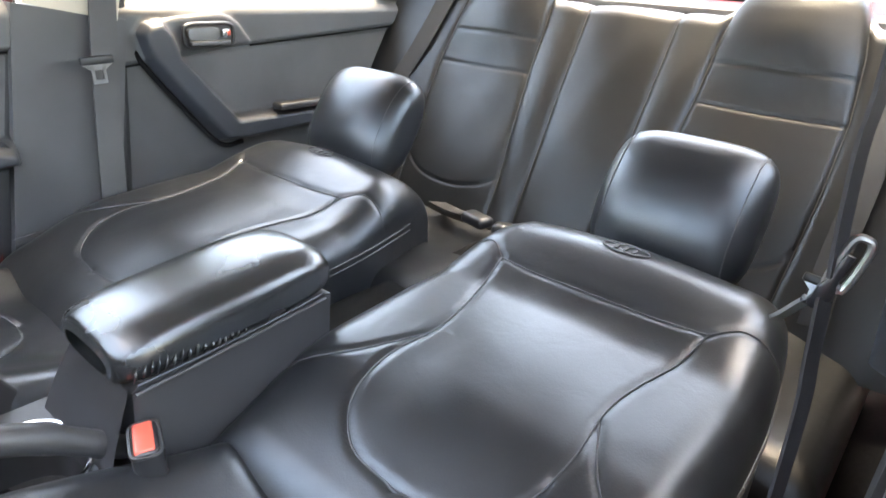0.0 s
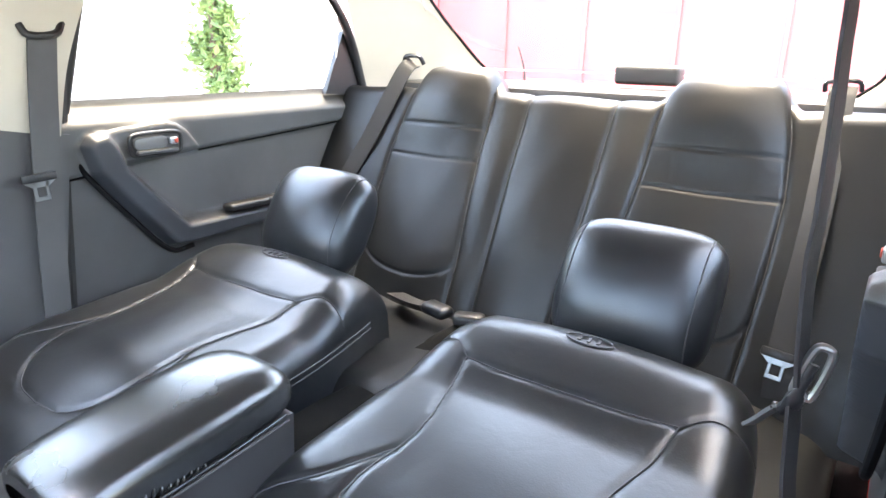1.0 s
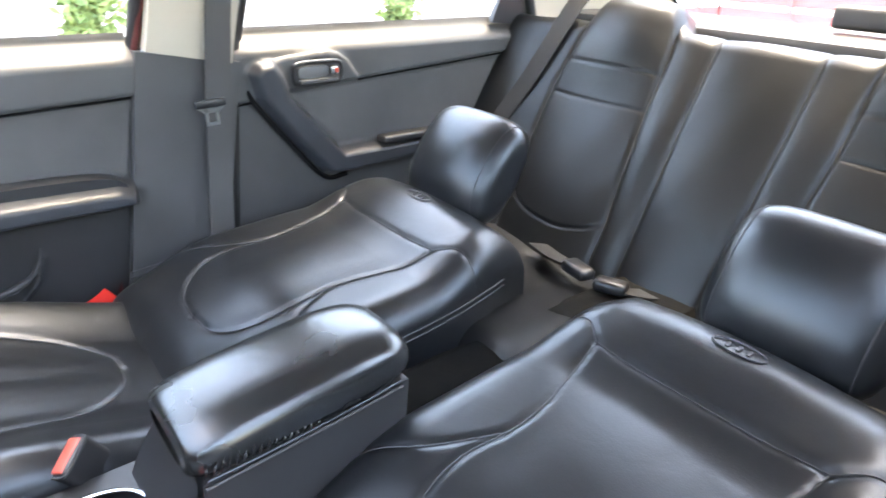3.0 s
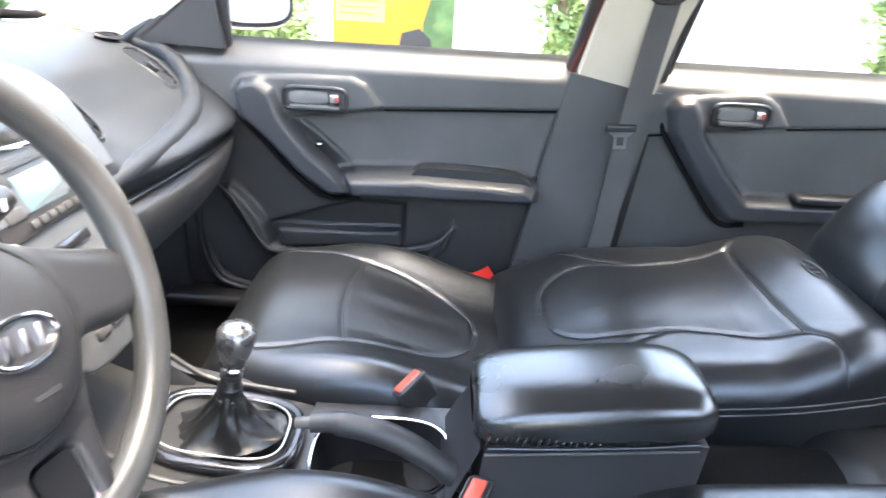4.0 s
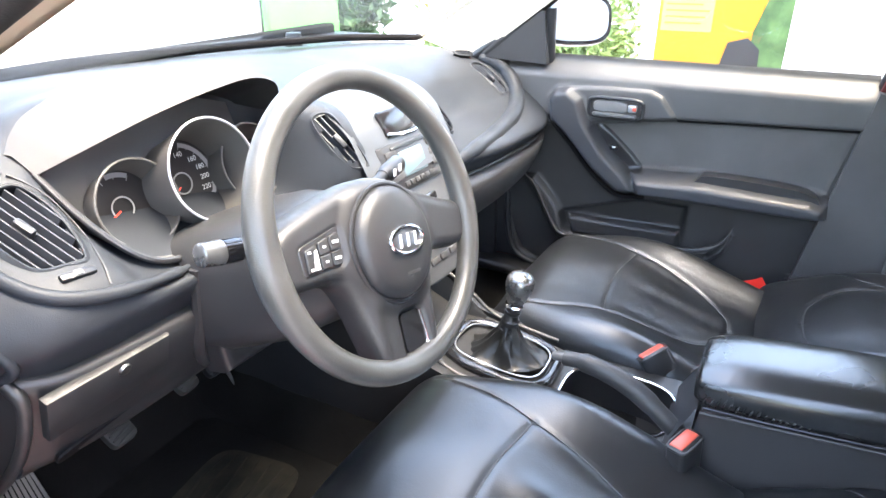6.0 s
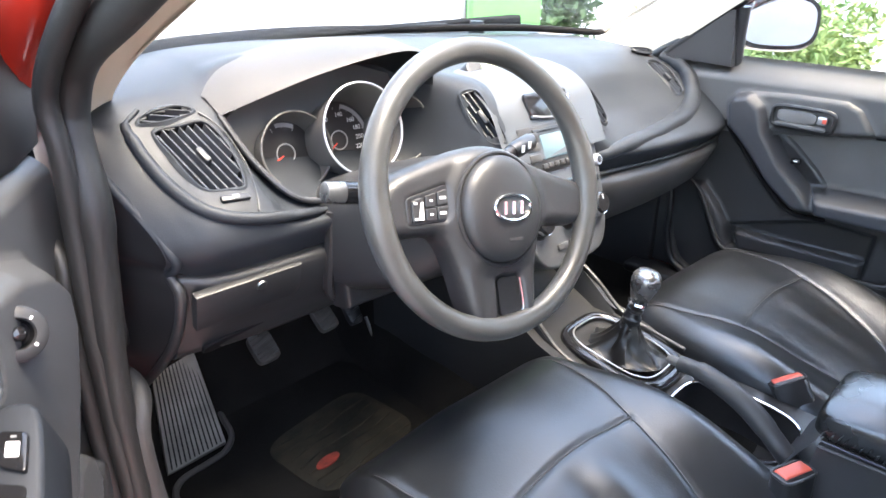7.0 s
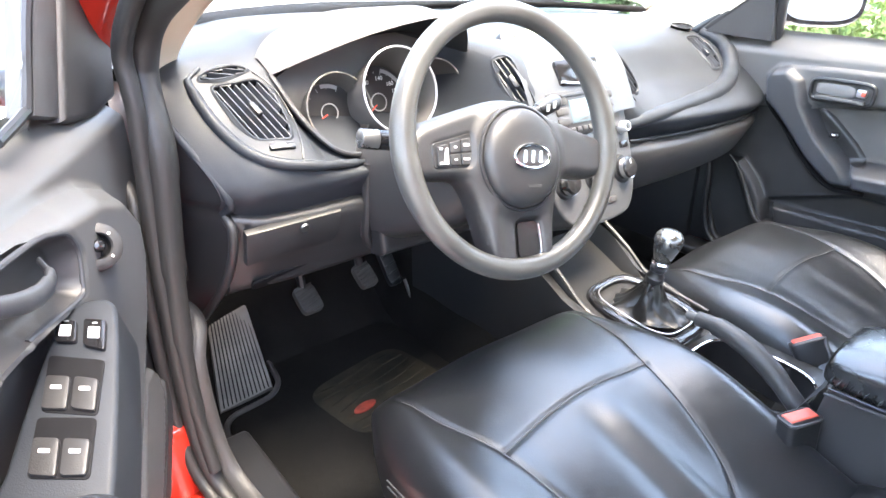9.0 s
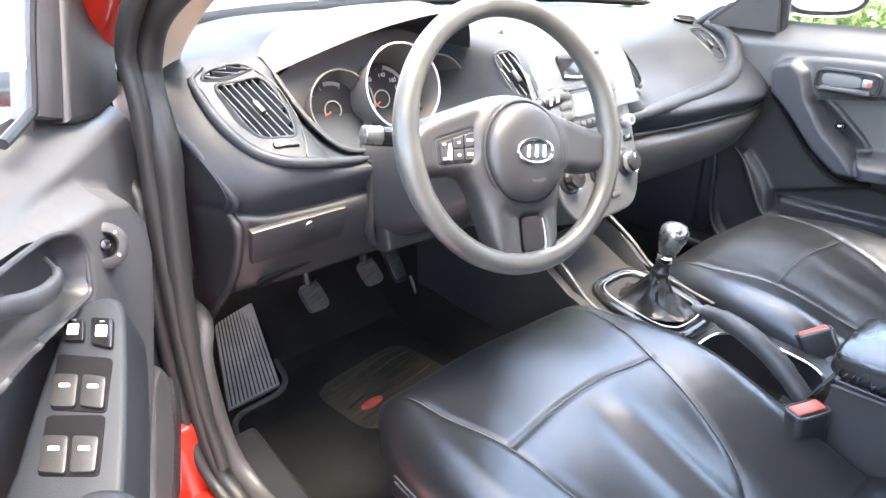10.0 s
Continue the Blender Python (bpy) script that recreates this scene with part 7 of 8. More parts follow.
# ---------------------------------------------------------------- tunnel console
def make_console():
    c = thing("centre_console", "charcoal centre console with cup holder and gear gate", "console", Matrix.Translation((0, 0.25, 0.40)))
    c.matrix_world = Matrix()
    X = -0.008
    S = [
        (0.640, 0.100, 0.625, 0.42), (0.560, 0.100, 0.590, 0.42), (0.520, 0.100, 0.560, 0.41), (0.480, 0.100, 0.528, 0.40), (0.400, 0.098, 0.513, 0.39), (0.330, 0.096, 0.503, 0.38), (0.310, 0.095, 0.498, 0.38), (0.20, 0.094, 0.495, 0.37), (0.10, 0.093, 0.497, 0.37), (0.075, 0.092, 0.53, 0.37)]
    rings = []
    for y, w, zt, zb in S:
        dip = 0.045 * float(smooth01(0.50, 0.53, np.array(y)))
        half = [(w + 0.012, zb), (w, zt - 0.03), (w - 0.004, zt - 0.008), (w - 0.010, zt), (w - 0.015, zt - dip * 0.4), (w - 0.020, zt - dip)]
        rings.append([Vector((X - a, y, z)) for a, z in half] + [Vector((X, y, zt + 0.001 - dip))] + [Vector((X + a, y, z)) for a, z in reversed(half)])
    cut = [r for r, q in zip(rings, S) if q[0] >= 0.30]
    part("console_body", skin(cut, close_ring=False), SIDE, c, "console body with a front tray, blackened for shade")
    hole = ellipse(0.073, 0.092, 44, X - 0.010, 0.205, 3.0)
    border = []
    for px, py in hole:
        ux, uy = px - X, py - 0.205
        k = min(0.094 / max(abs(ux), 1e-6), (0.105 if uy > 0 else 0.130) / max(abs(uy), 1e-6))
        border.append((X + ux * k, 0.205 + uy * k))
    part("console_deck", skin([[Vector((x, y, 0.499)) for x, y in hole], [Vector((x, y, 0.498)) for x, y in border], [Vector((x * 1.02, y, 0.47)) for x, y in border]], caps=False), BLACK, c, "black deck round the cup holder")
    part("console_side", plate([(0.60, 0.60), (0.50, 0.545), (0.33, 0.50), (0.07, 0.49), (0.07, 0.30), (0.62, 0.30), (0.95, 0.30), (0.95, 0.62)], 0.02, frame_of((-0.112, 0, 0), (0, 1, 0), (0, 0, 1)), 0.004, 2), SIDE, c, "console plastic blackened for shade")
    part("console_side", plate([(0.60, 0.58), (0.50, 0.53), (0.33, 0.49), (0.07, 0.48), (0.07, 0.30), (0.62, 0.30), (0.95, 0.30), (0.95, 0.62)], 0.02, frame_of((0.118, 0, 0), (0, 1, 0), (0, 0, 1)), 0.004, 2), PLASTIC, c)
    for side in (-1, 1):
        P = [(X + side * 0.098, y, z) for y, z in ((0.60, 0.615), (0.53, 0.575), (0.47, 0.532), (0.40, 0.518), (0.34, 0.510))]
        part("console_edge", tube(P, 0.004, 8, smooth=5), DOOR_LOW, c, "dark grey console edge")
    part("carpet_edge", tube([(-0.137, 0.975, 0.39), (-0.137, 0.945, 0.345), (-0.137, 0.90, 0.305), (-0.137, 0.80, 0.280), (-0.137, 0.69, 0.292), (-0.137, 0.62, 0.305)], 0.004, 8, smooth=6), TRIM, c, "grey edge of the tunnel carpet")
    # gear gate
    ring = [(X + 0.0 + px, 0.411 + py, 0.520 + (py) * 0.12) for px, py in ellipse(0.068, 0.092, 40, power=3.4)]
    gate = part("gear_gate", tube(ring, 0.010, 10, closed=True), GLOSS, c, "glossy black gear gate")
    ring2 = [(X + 0.0 + px, 0.411 + py, 0.529 + (py) * 0.12) for px, py in ellipse(0.057, 0.081, 40, power=3.4)]
    part("gate_line", tube(ring2, 0.0014, 6, closed=True), SATIN, gate, "bright gate edge")
    # cup holder
    out = [(px, py, 0.5005) for px, py in hole]
    cup = part("cup_holder", skin([[Vector(p) for p in out], [Vector((p[0] * 0.97, p[1], p[2] - 0.03)) for p in out], [Vector((p[0] * 0.9, 0.208 + (p[1] - 0.208) * 0.93, p[2] - 0.075)) for p in out], [Vector((0.0, 0.208, 0.425))] * 44], caps=False), BLACK, c, "dark cup holder well")
    part("cup_rim", tube(out, 0.0028, 8, closed=True), CHROME, cup, "chrome cup holder rim")
    return c


make_console()


def make_gear_lever():
    g = thing("gear_lever", "gear lever with a gunmetal ball knob and a leather boot", "gear lever", Matrix.Translation((-0.006, 0.40, 0.52)))
    g.matrix_world = Matrix()
    top = Vector((-0.006, 0.388, 0.655))
    base = Vector((-0.006, 0.412, 0.528))
    ax = (top - base).normalized()
    m = frame_of(top, (1, 0, 0), Vector((0, 1, 0.19)))
    rings = []
    prof = [(-0.004, 0.058, 0.082), (-0.006, 0.052, 0.072), (0.004, 0.040, 0.052), (0.020, 0.029, 0.034), (0.036, 0.021, 0.024), (0.048, 0.016, 0.017), (0.056, 0.014, 0.015)]
    for k, (h, a, b) in enumerate(prof):
        c = base + ax * h
        ring = []
        for j in range(48):
            t = 2 * math.pi * j / 48
            fold = 1 + (0.10 * math.sin(7 * t + k * 0.7) + 0.05 * math.sin(13 * t - k)) * (0 if k in (0, len(prof) - 1) else 1)
            ring.append(c + Vector((a * fold * math.cos(t), b * fold * math.sin(t), 0.004 * math.sin(5 * t + k) * (k not in (0,)))))
        rings.append(ring)
    part("boot", skin([spline([r[j] for r in rings], 3) for j in range(48)], close_ring=False, close_path=True), LEATHER_GREY, g, "creased black leather boot")
    part("collar", lathe([(0.013, -0.092), (0.0165, -0.090), (0.0165, -0.082), (0.0145, -0.080), (0.0145, -0.074), (0.0160, -0.072), (0.0160, -0.064), (0.0135, -0.061), (0.0120, -0.052), (0.0140, -0.050), (0.0140, -0.044), (0.011, -0.042)], 24, m), BLACK, g, "black stepped lever collar")
    part("shaft", lathe([(0.0085, -0.10), (0.0085, -0.03)], 16, m), BLACK, g, "lever shaft")
    part("knob_ring", lathe([(0.012, -0.036), (0.0155, -0.036), (0.0165, -0.033), (0.0145, -0.030)], 28, m), CHROME, g, "bright ring under the knob")
    part("knob", lathe([(0.011, -0.031), (0.0145, -0.028), (0.0175, -0.018), (0.0215, -0.004), (0.0240, 0.008), (0.0235, 0.017), (0.0195, 0.0245), (0.012, 0.0285), (0.001, 0.030)], 40, m), KNOB, g, "worn gunmetal ball knob")
    part("knob_cap", lathe([(0.001, 0.0312), (0.010, 0.0295), (0.0125, 0.0275)], 28, m), KNOB, g, "grey shift pattern cap")


make_gear_lever()


def make_handbrake():
    h = thing("handbrake", "lowered grey handbrake lever beside the cup holder", "handbrake")
    tip, end = Vector((-0.052, 0.288, 0.577)), Vector((-0.078, 0.055, 0.480))
    P = [tip, Vector((-0.053, 0.255, 0.579)), Vector((-0.056, 0.21, 0.572)), Vector((-0.062, 0.165, 0.556)), Vector((-0.070, 0.115, 0.524)), end]
    part("grip", tube(P, [0.0125, 0.0155, 0.016, 0.016, 0.0145, 0.013], 16, smooth=6), DOOR_LOW, h, "grey handbrake grip")
    part("button", lathe([(0.0075, -0.008), (0.0075, 0.012), (0.0055, 0.016), (0.001, 0.0165)], 16, frame_of(tip + Vector((0.0, 0.004, 0.0)), (1, 0, 0), (0, 0.05, 1)) @ Matrix.Rotation(math.pi, 4, "X")), TRIM, h, "grey release button")
    part("gaiter", tube([end + Vector((0.003, 0.02, 0.010)), end, end + Vector((0, -0.03, -0.02))], [0.022, 0.026, 0.028], 14, flat=0.8), BLACK, h, "black lever gaiter")


make_handbrake()


def make_armrest():
    a = thing("armrest_box", "charcoal armrest box with a shiny worn leather lid", "armrest", Matrix.Translation((-0.02, -0.05, 0.40)))
    a.matrix_world = Matrix()
    X = -0.020
    # lid: a swept cushion
    rings = []
    for y, z, w, t in ((0.092, 0.604, 0.050, 0.012), (0.088, 0.606, 0.066, 0.024), (0.070, 0.608, 0.074, 0.031), (0.03, 0.612, 0.077, 0.036), (-0.05, 0.618, 0.079, 0.040), (-0.12, 0.624, 0.078, 0.041), (-0.165, 0.626, 0.073, 0.037), (-0.190, 0.626, 0.062, 0.027), (-0.198, 0.624, 0.046, 0.012)):
        rings.append([Vector((X + px, y, z + max(py, -0.018))) for px, py in ellipse(w, t, 40, power=2.9)])
    cols = [spline([r[j] for r in rings], 5) for j in range(40)]
    lid = part("lid", skin(cols, close_ring=False, close_path=True), LEATHER_LID, a, "shiny puffed leather lid")
    # gathered folds along the border
    rnd = random.Random(7)
    for k in range(16):
        y = 0.078 - k * 0.0085 - rnd.random() * 0.002
        L = 0.014 + 0.012 * rnd.random() * (1 - k / 20)
        p = Vector((X - 0.0765, y, 0.594))
        part("fold", tube([p, p + Vector((-0.0015, -0.002, L * 0.5)), p + Vector((0.0006, -0.005, L))], [0.0008, 0.0017, 0.0006], 8, smooth=4), LEATHER_LID, lid)
    part("lid_seam", tube([(X - 0.078, 0.075, 0.590), (X - 0.080, 0.0, 0.595), (X - 0.080, -0.1, 0.603), (X - 0.075, -0.17, 0.607)], 0.0016, 6, smooth=5), LEATHER, lid)
    body = []
    for y, zt, w in ((0.078, 0.578, 0.070), (0.070, 0.590, 0.074), (-0.05, 0.598, 0.076), (-0.17, 0.604, 0.074), (-0.185, 0.600, 0.070)):
        body.append([Vector((X - w - 0.010, y + 0.02, 0.36)), Vector((X - w, y, zt)), Vector((X + w, y, zt)), Vector((X + w + 0.010, y + 0.02, 0.36))])
    part("box_body", skin(body, True), DOOR_LOW, a, "dark grey armrest box body")
    part("box_front", skin([spline([(X + k * 0.070, 0.082, 0.582), (X + k * 0.080, 0.105, 0.535), (X + k * 0.088, 0.125, 0.485)], 4) for k in (-1, -0.5, 0, 0.5, 1)], close_ring=False), BLACK, a, "dark sloping box front")
    part("box_edge", tube([(X - 0.078, 0.078, 0.580), (X - 0.080, -0.05, 0.592), (X - 0.078, -0.17, 0.600)], 0.0025, 6, smooth=4), PLASTIC_LOW, a, "grey box edge")
    return a


make_armrest()


# ---------------------------------------------------------------- footwell
def make_footwell():
    m = thing("floor_mat", "black carpet floor mat with a dusty heel pad", "floor mat", Matrix.Translation((-0.36, 0.75, 0.262)))
    inv = Matrix.Translation((0.36, -0.75, -0.262))
    outline = [(-0.620, 0.42), (-0.638, 0.60), (-0.651, 0.76), (-0.641, 0.865), (-0.615, 0.904), (-0.56, 0.912), (-0.522, 0.920), (-0.492, 0.955), (-0.480, 1.02), (-0.46, 1.08), (-0.20, 1.08), (-0.155, 1.02), (-0.135, 0.85), (-0.125, 0.70), (-0.125, 0.42)]
    P = spline([(x, y, 0) for x, y in outline], 4, closed=True)
    base = part("carpet", plate([(p.x, p.y) for p in P], 0.012, inv @ Matrix.Translation((0, 0, 0.272)), 0.004, 2), CARPET, m, "black mat carpet")
    part("mat_border", tube([inv @ Vector((p.x, p.y, 0.274)) for p in P], 0.0062, 8, closed=True), PLASTIC_LOW, m, "grey overlocked mat border")
    pm = inv @ Matrix.Translation((-0.335, 0.800, 0.2738)) @ Matrix.Rotation(radians(8), 4, "Z")
    pad = part("heel_pad", plate(ellipse(0.125, 0.098, 40, power=5), 0.0025, pm, 0.001, 2), MAT_PAD, m, "dusty worn heel pad")
    for k in range(7):
        y = -0.075 + 0.025 * k
        part("pad_groove", tube([pm @ Vector((x, y + 0.004 * math.sin(40 * x + k), 0.0004)) for x in (-0.110, -0.05, 0.0, 0.05, 0.110)], 0.0022, 6, smooth=3), MAT_PAD, pad)
    part("mat_badge", plate(ellipse(0.027, 0.012, 30), 0.003, inv @ Matrix.Translation((-0.396, 0.762, 0.2790)) @ Matrix.Rotation(radians(8), 4, "Z"), 0.001), FADED_RED, m, "faded red oval badge")
    # footrest
    f = thing("footrest", "worn grey ribbed rubber footrest beside the clutch", "footrest")
    a, b, c, e = Vector((-0.624, 0.948, 0.262)), Vector((-0.508, 0.946, 0.272)), Vector((-0.480, 1.112, 0.390)), Vector((-0.567, 1.120, 0.390))
    mm = frame_of((a + b + c + e) / 4, b - a, (e - a))
    loc = [mm.inverted() @ p for p in (a, b, c, e)]
    part("footrest_plate", plate([(p.x, p.y) for p in loc], 0.03, mm, 0.005, 2), FOOTREST, f, "grey rubber plate")
    for i in range(12):
        t = (i + 0.5) / 12
        p, q = a.lerp(b, 0.04 + 0.92 * t), e.lerp(c, 0.04 + 0.92 * t)
        part("groove", tube([p.lerp(q, 0.02) + mm.to_3x3() @ Vector((0, 0, 0.0005)), p.lerp(q, 0.98) + mm.to_3x3() @ Vector((0, 0, -0.0004))], 0.0014, 6), SEAL_BLACK, f, "dark groove")
    part("footrest_clip", rbox(-0.625, 1.03, 0.345, 0.012, 0.018, 0.010, 0.003, 2), STEEL, f, "pale clip")
    # pedals
    def pedal(x, y, z, w, h, label, arm_top, ribs=6, tilt=38, material=PEDAL):
        p = thing("pedal", label, "pedal", group="pedals")
        pm = Matrix.Translation((x, y, z)) @ Euler((radians(tilt), 0, radians(2))).to_matrix().to_4x4()
        pl = part("pedal_pad", plate(ellipse(w / 2, h / 2, 28, power=5), 0.014, pm @ Matrix.Translation((0, 0, 0.006)), 0.003, 2), material, p, "worn pedal pad")
        for i in range(ribs):
            yy = -h * 0.40 + h * 0.80 * i / (ribs - 1)
            part("pedal_rib", rbox(0, yy, 0.0065, w * 0.86, h * 0.055, 0.004, 0.001, 1, Matrix.Rotation(radians(14), 4, "Z")), material, pl).matrix_world = pm
        part("pedal_arm", tube([pm @ Vector((0, h * 0.2, -0.012)), Vector((x, y + 0.05, z + 0.10)), Vector(arm_top)], 0.009, 8, smooth=5), BLACK, p, "black pedal arm")
    pedal(-0.426, 0.905, 0.474, 0.047, 0.060, "worn clutch pedal with a ribbed pad", (-0.43, 1.10, 0.66))
    pedal(-0.290, 0.905, 0.482, 0.043, 0.055, "worn brake pedal with a ribbed pad", (-0.30, 1.10, 0.66))
    pedal(-0.178, 0.98, 0.440, 0.036, 0.10, "dark accelerator pedal beside the tunnel", (-0.178, 1.14, 0.64), 5, 55, BLACK)


make_footwell()

# red strap on the seat base
strap = thing("red_strap", "bright red strap between passenger seat and door", "strap")
part("strap_band", band([(0.596, 0.092, 0.436), (0.606, 0.074, 0.438), (0.636, 0.032, 0.440), (0.655, 0.010, 0.444)], 0.030, 0.006, (0.42, 0.5, 0.56), 4), RED_FABRIC, strap)


# ---------------------------------------------------------------- mirrors and wipers
def side_mirror(sx, m=None):
    s = thing("side_mirror", "dark blue grey side mirror with a rounded housing", "mirror", m, group="side mirrors")
    mm = frame_of((sx * 0.958, 0.610, 0.990), (0.5, -sx * 0.866, 0), (sx * 0.19, 0.11, 0.97))
    rings = []
    for z, k in ((0.0, 1.0), (-0.02, 1.04), (-0.05, 0.98), (-0.08, 0.80), (-0.10, 0.5)):
        rings.append([mm @ Vector((px * k, py * k, z)) for px, py in ellipse(0.098, 0.068, 40, power=3.2)])
    part("housing", skin(rings), GLOSS, s, "dark mirror housing")
    part("mirror_glass", plate(ellipse(0.088, 0.058, 40, power=3.2), 0.003, mm @ Matrix.Translation((0, 0, 0.004))), MIRROR, s, "mirror glass")
    part("mirror_foot", tube([mm @ Vector((-sx * 0.07, -0.045, -0.04)), (sx * 0.80, 0.70, 0.935), (sx * 0.745, 0.70, 0.93)], 0.022, 10, smooth=4), GLOSS, s, "mirror foot")


side_mirror(1)
side_mirror(-1, OPEN)


def wiper(pts, label):
    w = thing("wiper", label, "wiper", group="wipers")
    part("wiper_arm", tube(pts, 0.004, 8, smooth=5), BLACK, w, "black wiper arm")
    a, b = Vector(pts[0]), Vector(pts[-1])
    part("wiper_blade", tube([a.lerp(b, -0.15) + Vector((0, 0.01, 0.006)), a.lerp(b, 0.75) + Vector((0, 0.02, 0.010))], 0.0032, 6), RUBBER, w, "black wiper blade")
    part("wiper_pivot", lathe([(0.001, 0.02), (0.018, 0.018), (0.022, 0.0), (0.022, -0.02)], 20, Matrix.Translation(b)), BLACK, w, "wiper pivot")


wiper([(-0.62, 1.07, 0.995), (-0.42, 1.14, 1.0), (-0.20, 1.20, 0.975)], "black wiper resting on the windscreen")
wiper([(0.02, 1.16, 0.985), (0.22, 1.18, 0.982), (0.42, 1.18, 0.965)], "black wiper resting on the windscreen")


# ---------------------------------------------------------------- outside
def make_outside():
    w = part("wall_yard", rbox(5.6, 0.5, 1.15, 0.25, 16, 2.3, 0.02, 1), WHITE_WALL)
    tagged(w, "white painted yard wall behind the board", "wall", kind="structure")
    w = part("wall_front", rbox(-2.5, 9.5, 1.8, 18, 0.25, 3.6, 0.02, 1), WHITE_WALL)
    tagged(w, "white painted wall ahead of the car", "wall", kind="structure")
    # red sheet wall behind
    r = thing("sheet_fence", "faded red sheet metal fence behind the car", "fence")
    for i in range(14):
        part("panel", rbox(-8.4 + i * 1.2, -8.0, 1.9, 1.17, 0.04, 2.6, 0.01, 1), RED_WALL, r)
        part("post", rbox(-8.4 + i * 1.2 - 0.6, -7.97, 1.6, 0.05, 0.06, 3.2, 0.006, 1), RED_WALL, r)
    # printed board
    b = thing("sign_board", "yellow printed board with dark lines and a plant picture", "sign")
    m = Matrix(((0, 0, -1, 3.2), (-1, 0, 0, 0.785), (0, 1, 0, 0.0), (0, 0, 0, 1)))
    part("board", plate([(0.0, 0.25), (0.70, 0.25), (0.70, 1.75), (0.0, 1.75)], 0.03, m, 0.004, 1), SIGN_YELLOW, b, "yellow board")
    part("text_panel", plate([(0.02, 0.74), (0.30, 0.74), (0.30, 1.55), (0.02, 1.55)], 0.004, m @ Matrix.Translation((0, 0, 0.005))), SIGN_PALE, b, "pale text panel")
    for i in range(20):
        part("text_line", plate([(0.04, 0.78 + i * 0.034), (0.24 + 0.02 * (i % 3), 0.78 + i * 0.034), (0.24 + 0.02 * (i % 3), 0.79 + i * 0.034), (0.04, 0.79 + i * 0.034)], 0.002, m @ Matrix.Translation((0, 0, 0.008))), SIGN_INK, b)
    part("picture", plate([(0.52, 0.25), (0.70, 0.25), (0.70, 1.75), (0.66, 1.6), (0.62, 1.1), (0.52, 0.75)], 0.004, m @ Matrix.Translation((0, 0, 0.005))), LEAF_DARK, b, "printed dark green picture")
    part("picture_pot", plate([(0.36, 0.50), (0.58, 0.50), (0.57, 0.66), (0.50, 0.72), (0.40, 0.69)], 0.004, m @ Matrix.Translation((0, 0, 0.009))), TYRE, b, "printed dark shape")
    for x in (0.08, 0.62):
        part("leg", rbox(0, 0, 0, 0.04, 0.30, 0.03, 0.003, 1), STEEL, b).matrix_world = m @ Matrix.Translation((x, 0.14, -0.03))
    g = thing("green_banner", "bright green sheet hung on a frame ahead of the car", "banner")
    part("sheet", rbox(2.13, 2.55, 0.95, 0.62, 0.05, 1.3, 0.01, 1), GREEN_SHEET, g, "bright green sheet")
    for x in (1.84, 2.42):
        part("post", rbox(x, 2.60, 0.8, 0.04, 0.04, 1.6, 0.005, 1), STEEL, g)


make_outside()


def leaf_mesh(rnd, n, place, size):
    """Many small folded leaves."""
    verts, faces = [], []
    for _ in range(n):
        c = Vector(place(rnd))
        L = size * rnd.uniform(0.6, 1.3)
        d = Vector((rnd.gauss(0, 1), rnd.gauss(0, 1), rnd.gauss(0.3, 0.8))).normalized()
        u = d.orthogonal().normalized()
        u.rotate(Matrix.Rotation(rnd.uniform(0, 6.28), 3, d))
        wv = d.cross(u) * L * 0.10
        k = len(verts)
        verts += [c, c + d * L * 0.5 + u * L * 0.22 + wv, c + d * L, c + d * L * 0.5 - u * L * 0.22 + wv]
        faces += [(k, k + 1, k + 2), (k, k + 2, k + 3)]
    me = bpy.data.meshes.new("leaves")
    me.from_pydata([tuple(v) for v in verts], [], faces)
    return me


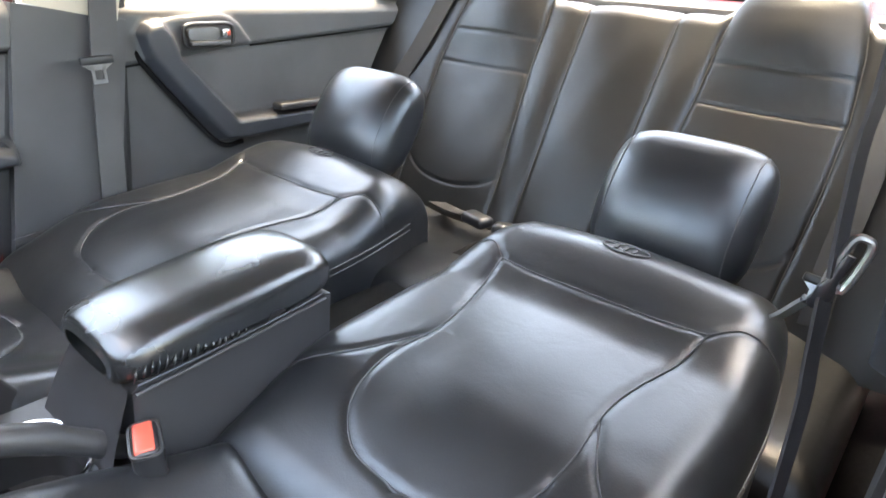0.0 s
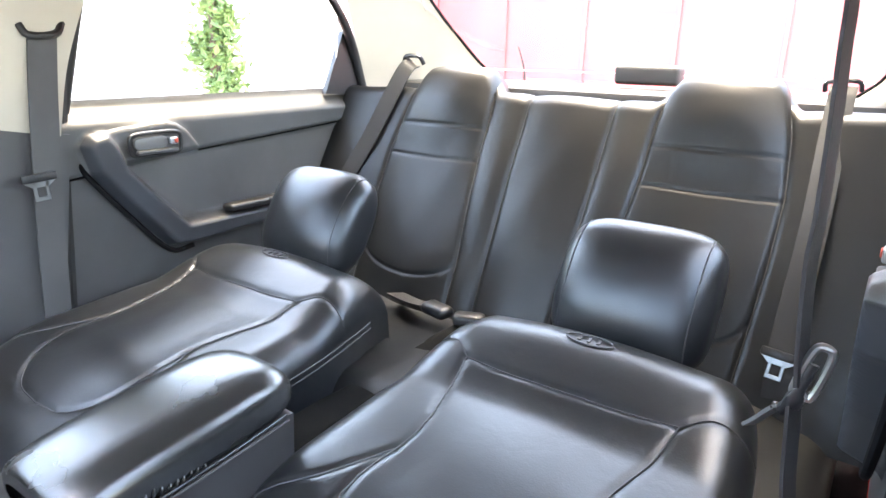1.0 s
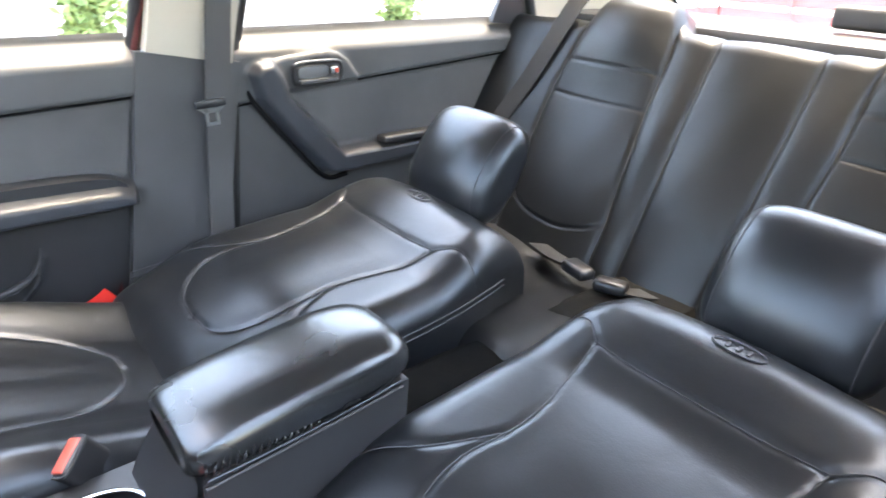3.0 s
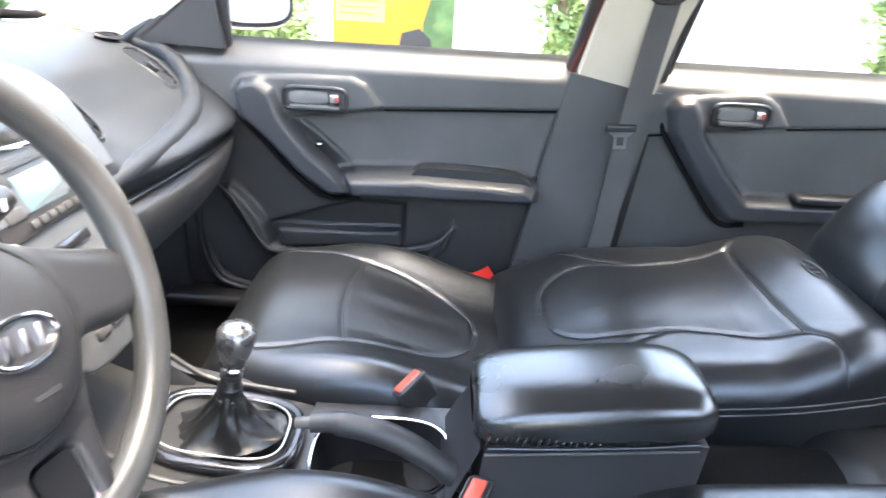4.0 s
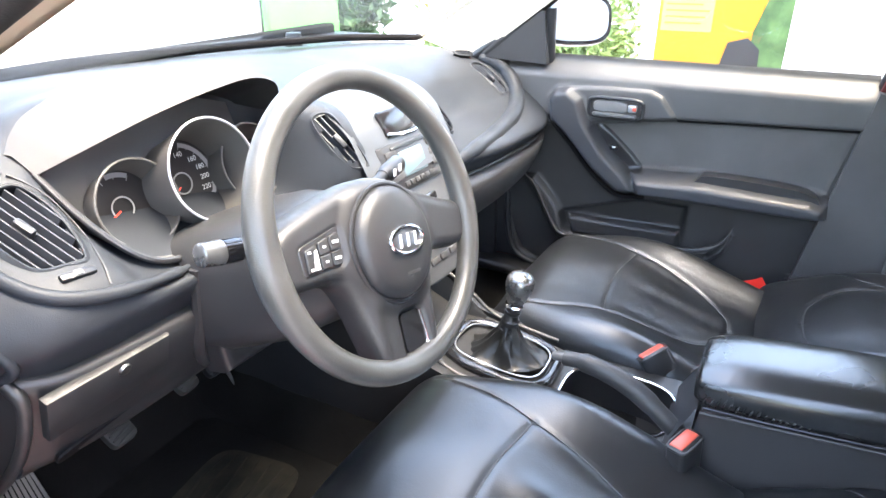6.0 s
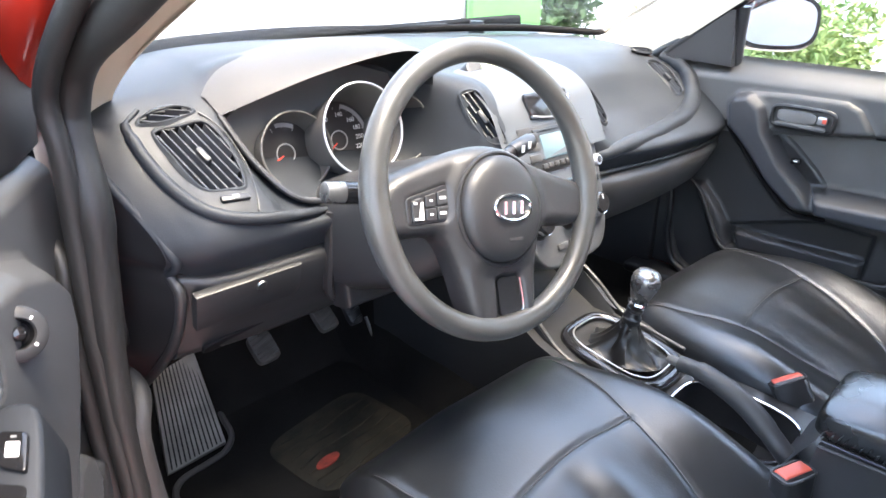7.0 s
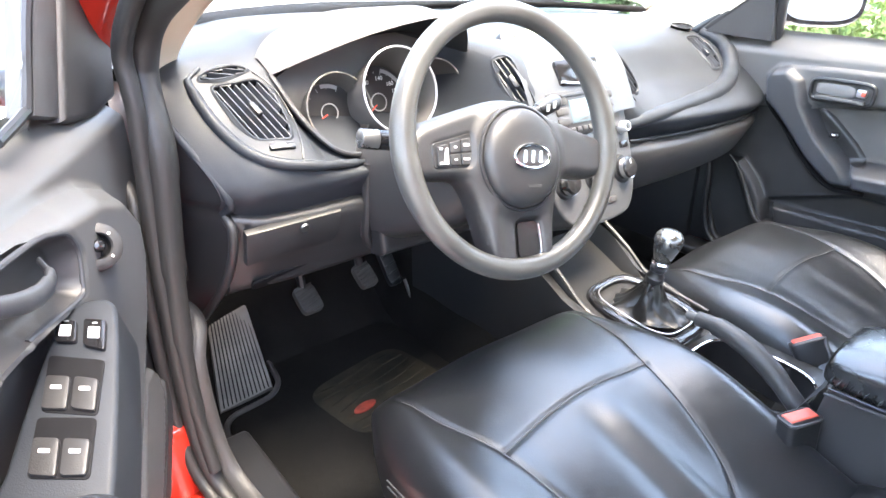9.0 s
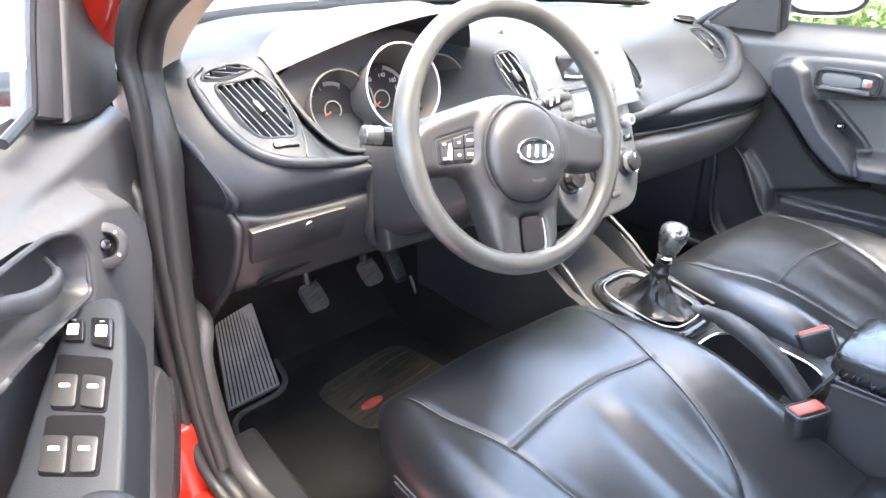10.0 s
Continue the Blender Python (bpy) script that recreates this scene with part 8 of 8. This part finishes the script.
def tree_thing(x, y, h, crown_r, label, seed, material, n=2600, low=0.4):
    rnd = random.Random(seed)
    t = thing("tree", label, "tree", Matrix.Translation((x, y, 0)), group="trees")
    P = [(0, 0, 0), (0.03, 0.02, h * 0.3), (-0.03, 0.04, h * 0.6), (0.02, 0.0, h * 0.92)]
    part("trunk", tube(P, [0.06, 0.05, 0.035, 0.015], 8, smooth=5), BARK, t)
    limbs = []
    for i in range(9):
        z = h * (low + (0.9 - low) * i / 9)
        a = i * 2.4
        e = Vector((math.cos(a) * crown_r * 0.7, math.sin(a) * crown_r * 0.7, z + 0.2))
        limbs.append(e)
        part("limb", tube([(0, 0, z), e * 0.5 + Vector((0, 0, z * 0.5 + 0.05)), e], [0.02, 0.012, 0.006], 6, smooth=4), BARK, t)

    def place(r):
        e = r.choice(limbs)
        k = r.uniform(0.0, 1.15)
        return Vector((e.x * k, e.y * k, e.z)) + Vector((r.gauss(0, crown_r * 0.22), r.gauss(0, crown_r * 0.22), r.gauss(0, crown_r * 0.5)))
    me = leaf_mesh(rnd, n, place, 0.10)
    me.materials.append(material)
    o = new("crown", me)
    o.parent = t


tree_thing(4.6, -3.47, 2.3, 0.24, "slim young conifer by the wall, leaves paled for haze", 3, LEAF_HAZED, 3200, 0.06)
tree_thing(4.4, -0.78, 2.0, 0.22, "slim young conifer beside the board", 8, LEAF_HAZED, 2200, 0.06)
tree_thing(2.95, 2.75, 1.15, 0.22, "small leafy shrub behind the green sheet", 9, LEAF_DARK, 1500, 0.1)


def hedge():
    rnd = random.Random(21)
    me = leaf_mesh(rnd, 9000, lambda r: (r.uniform(3.7, 4.4), r.uniform(1.12, 2.7), r.uniform(0.0, 1.0) ** 0.8 * (0.72 + 0.16 * math.sin(r.uniform(0, 40)))), 0.08)
    me.materials.append(LEAF_HAZED)
    o = new("hedge", me)
    tagged(o, "bright green unclipped hedge along the yard wall", "hedge", kind="stuff")


hedge()

aerial = thing("aerial", "thin black aerial standing on the boot lid", "aerial")
part("mast", tube([(0.516, -1.85, 0.93), (0.520, -1.85, 0.985), (0.546, -1.85, 1.055)], [0.005, 0.004, 0.003], 8, smooth=4), BLACK, aerial)
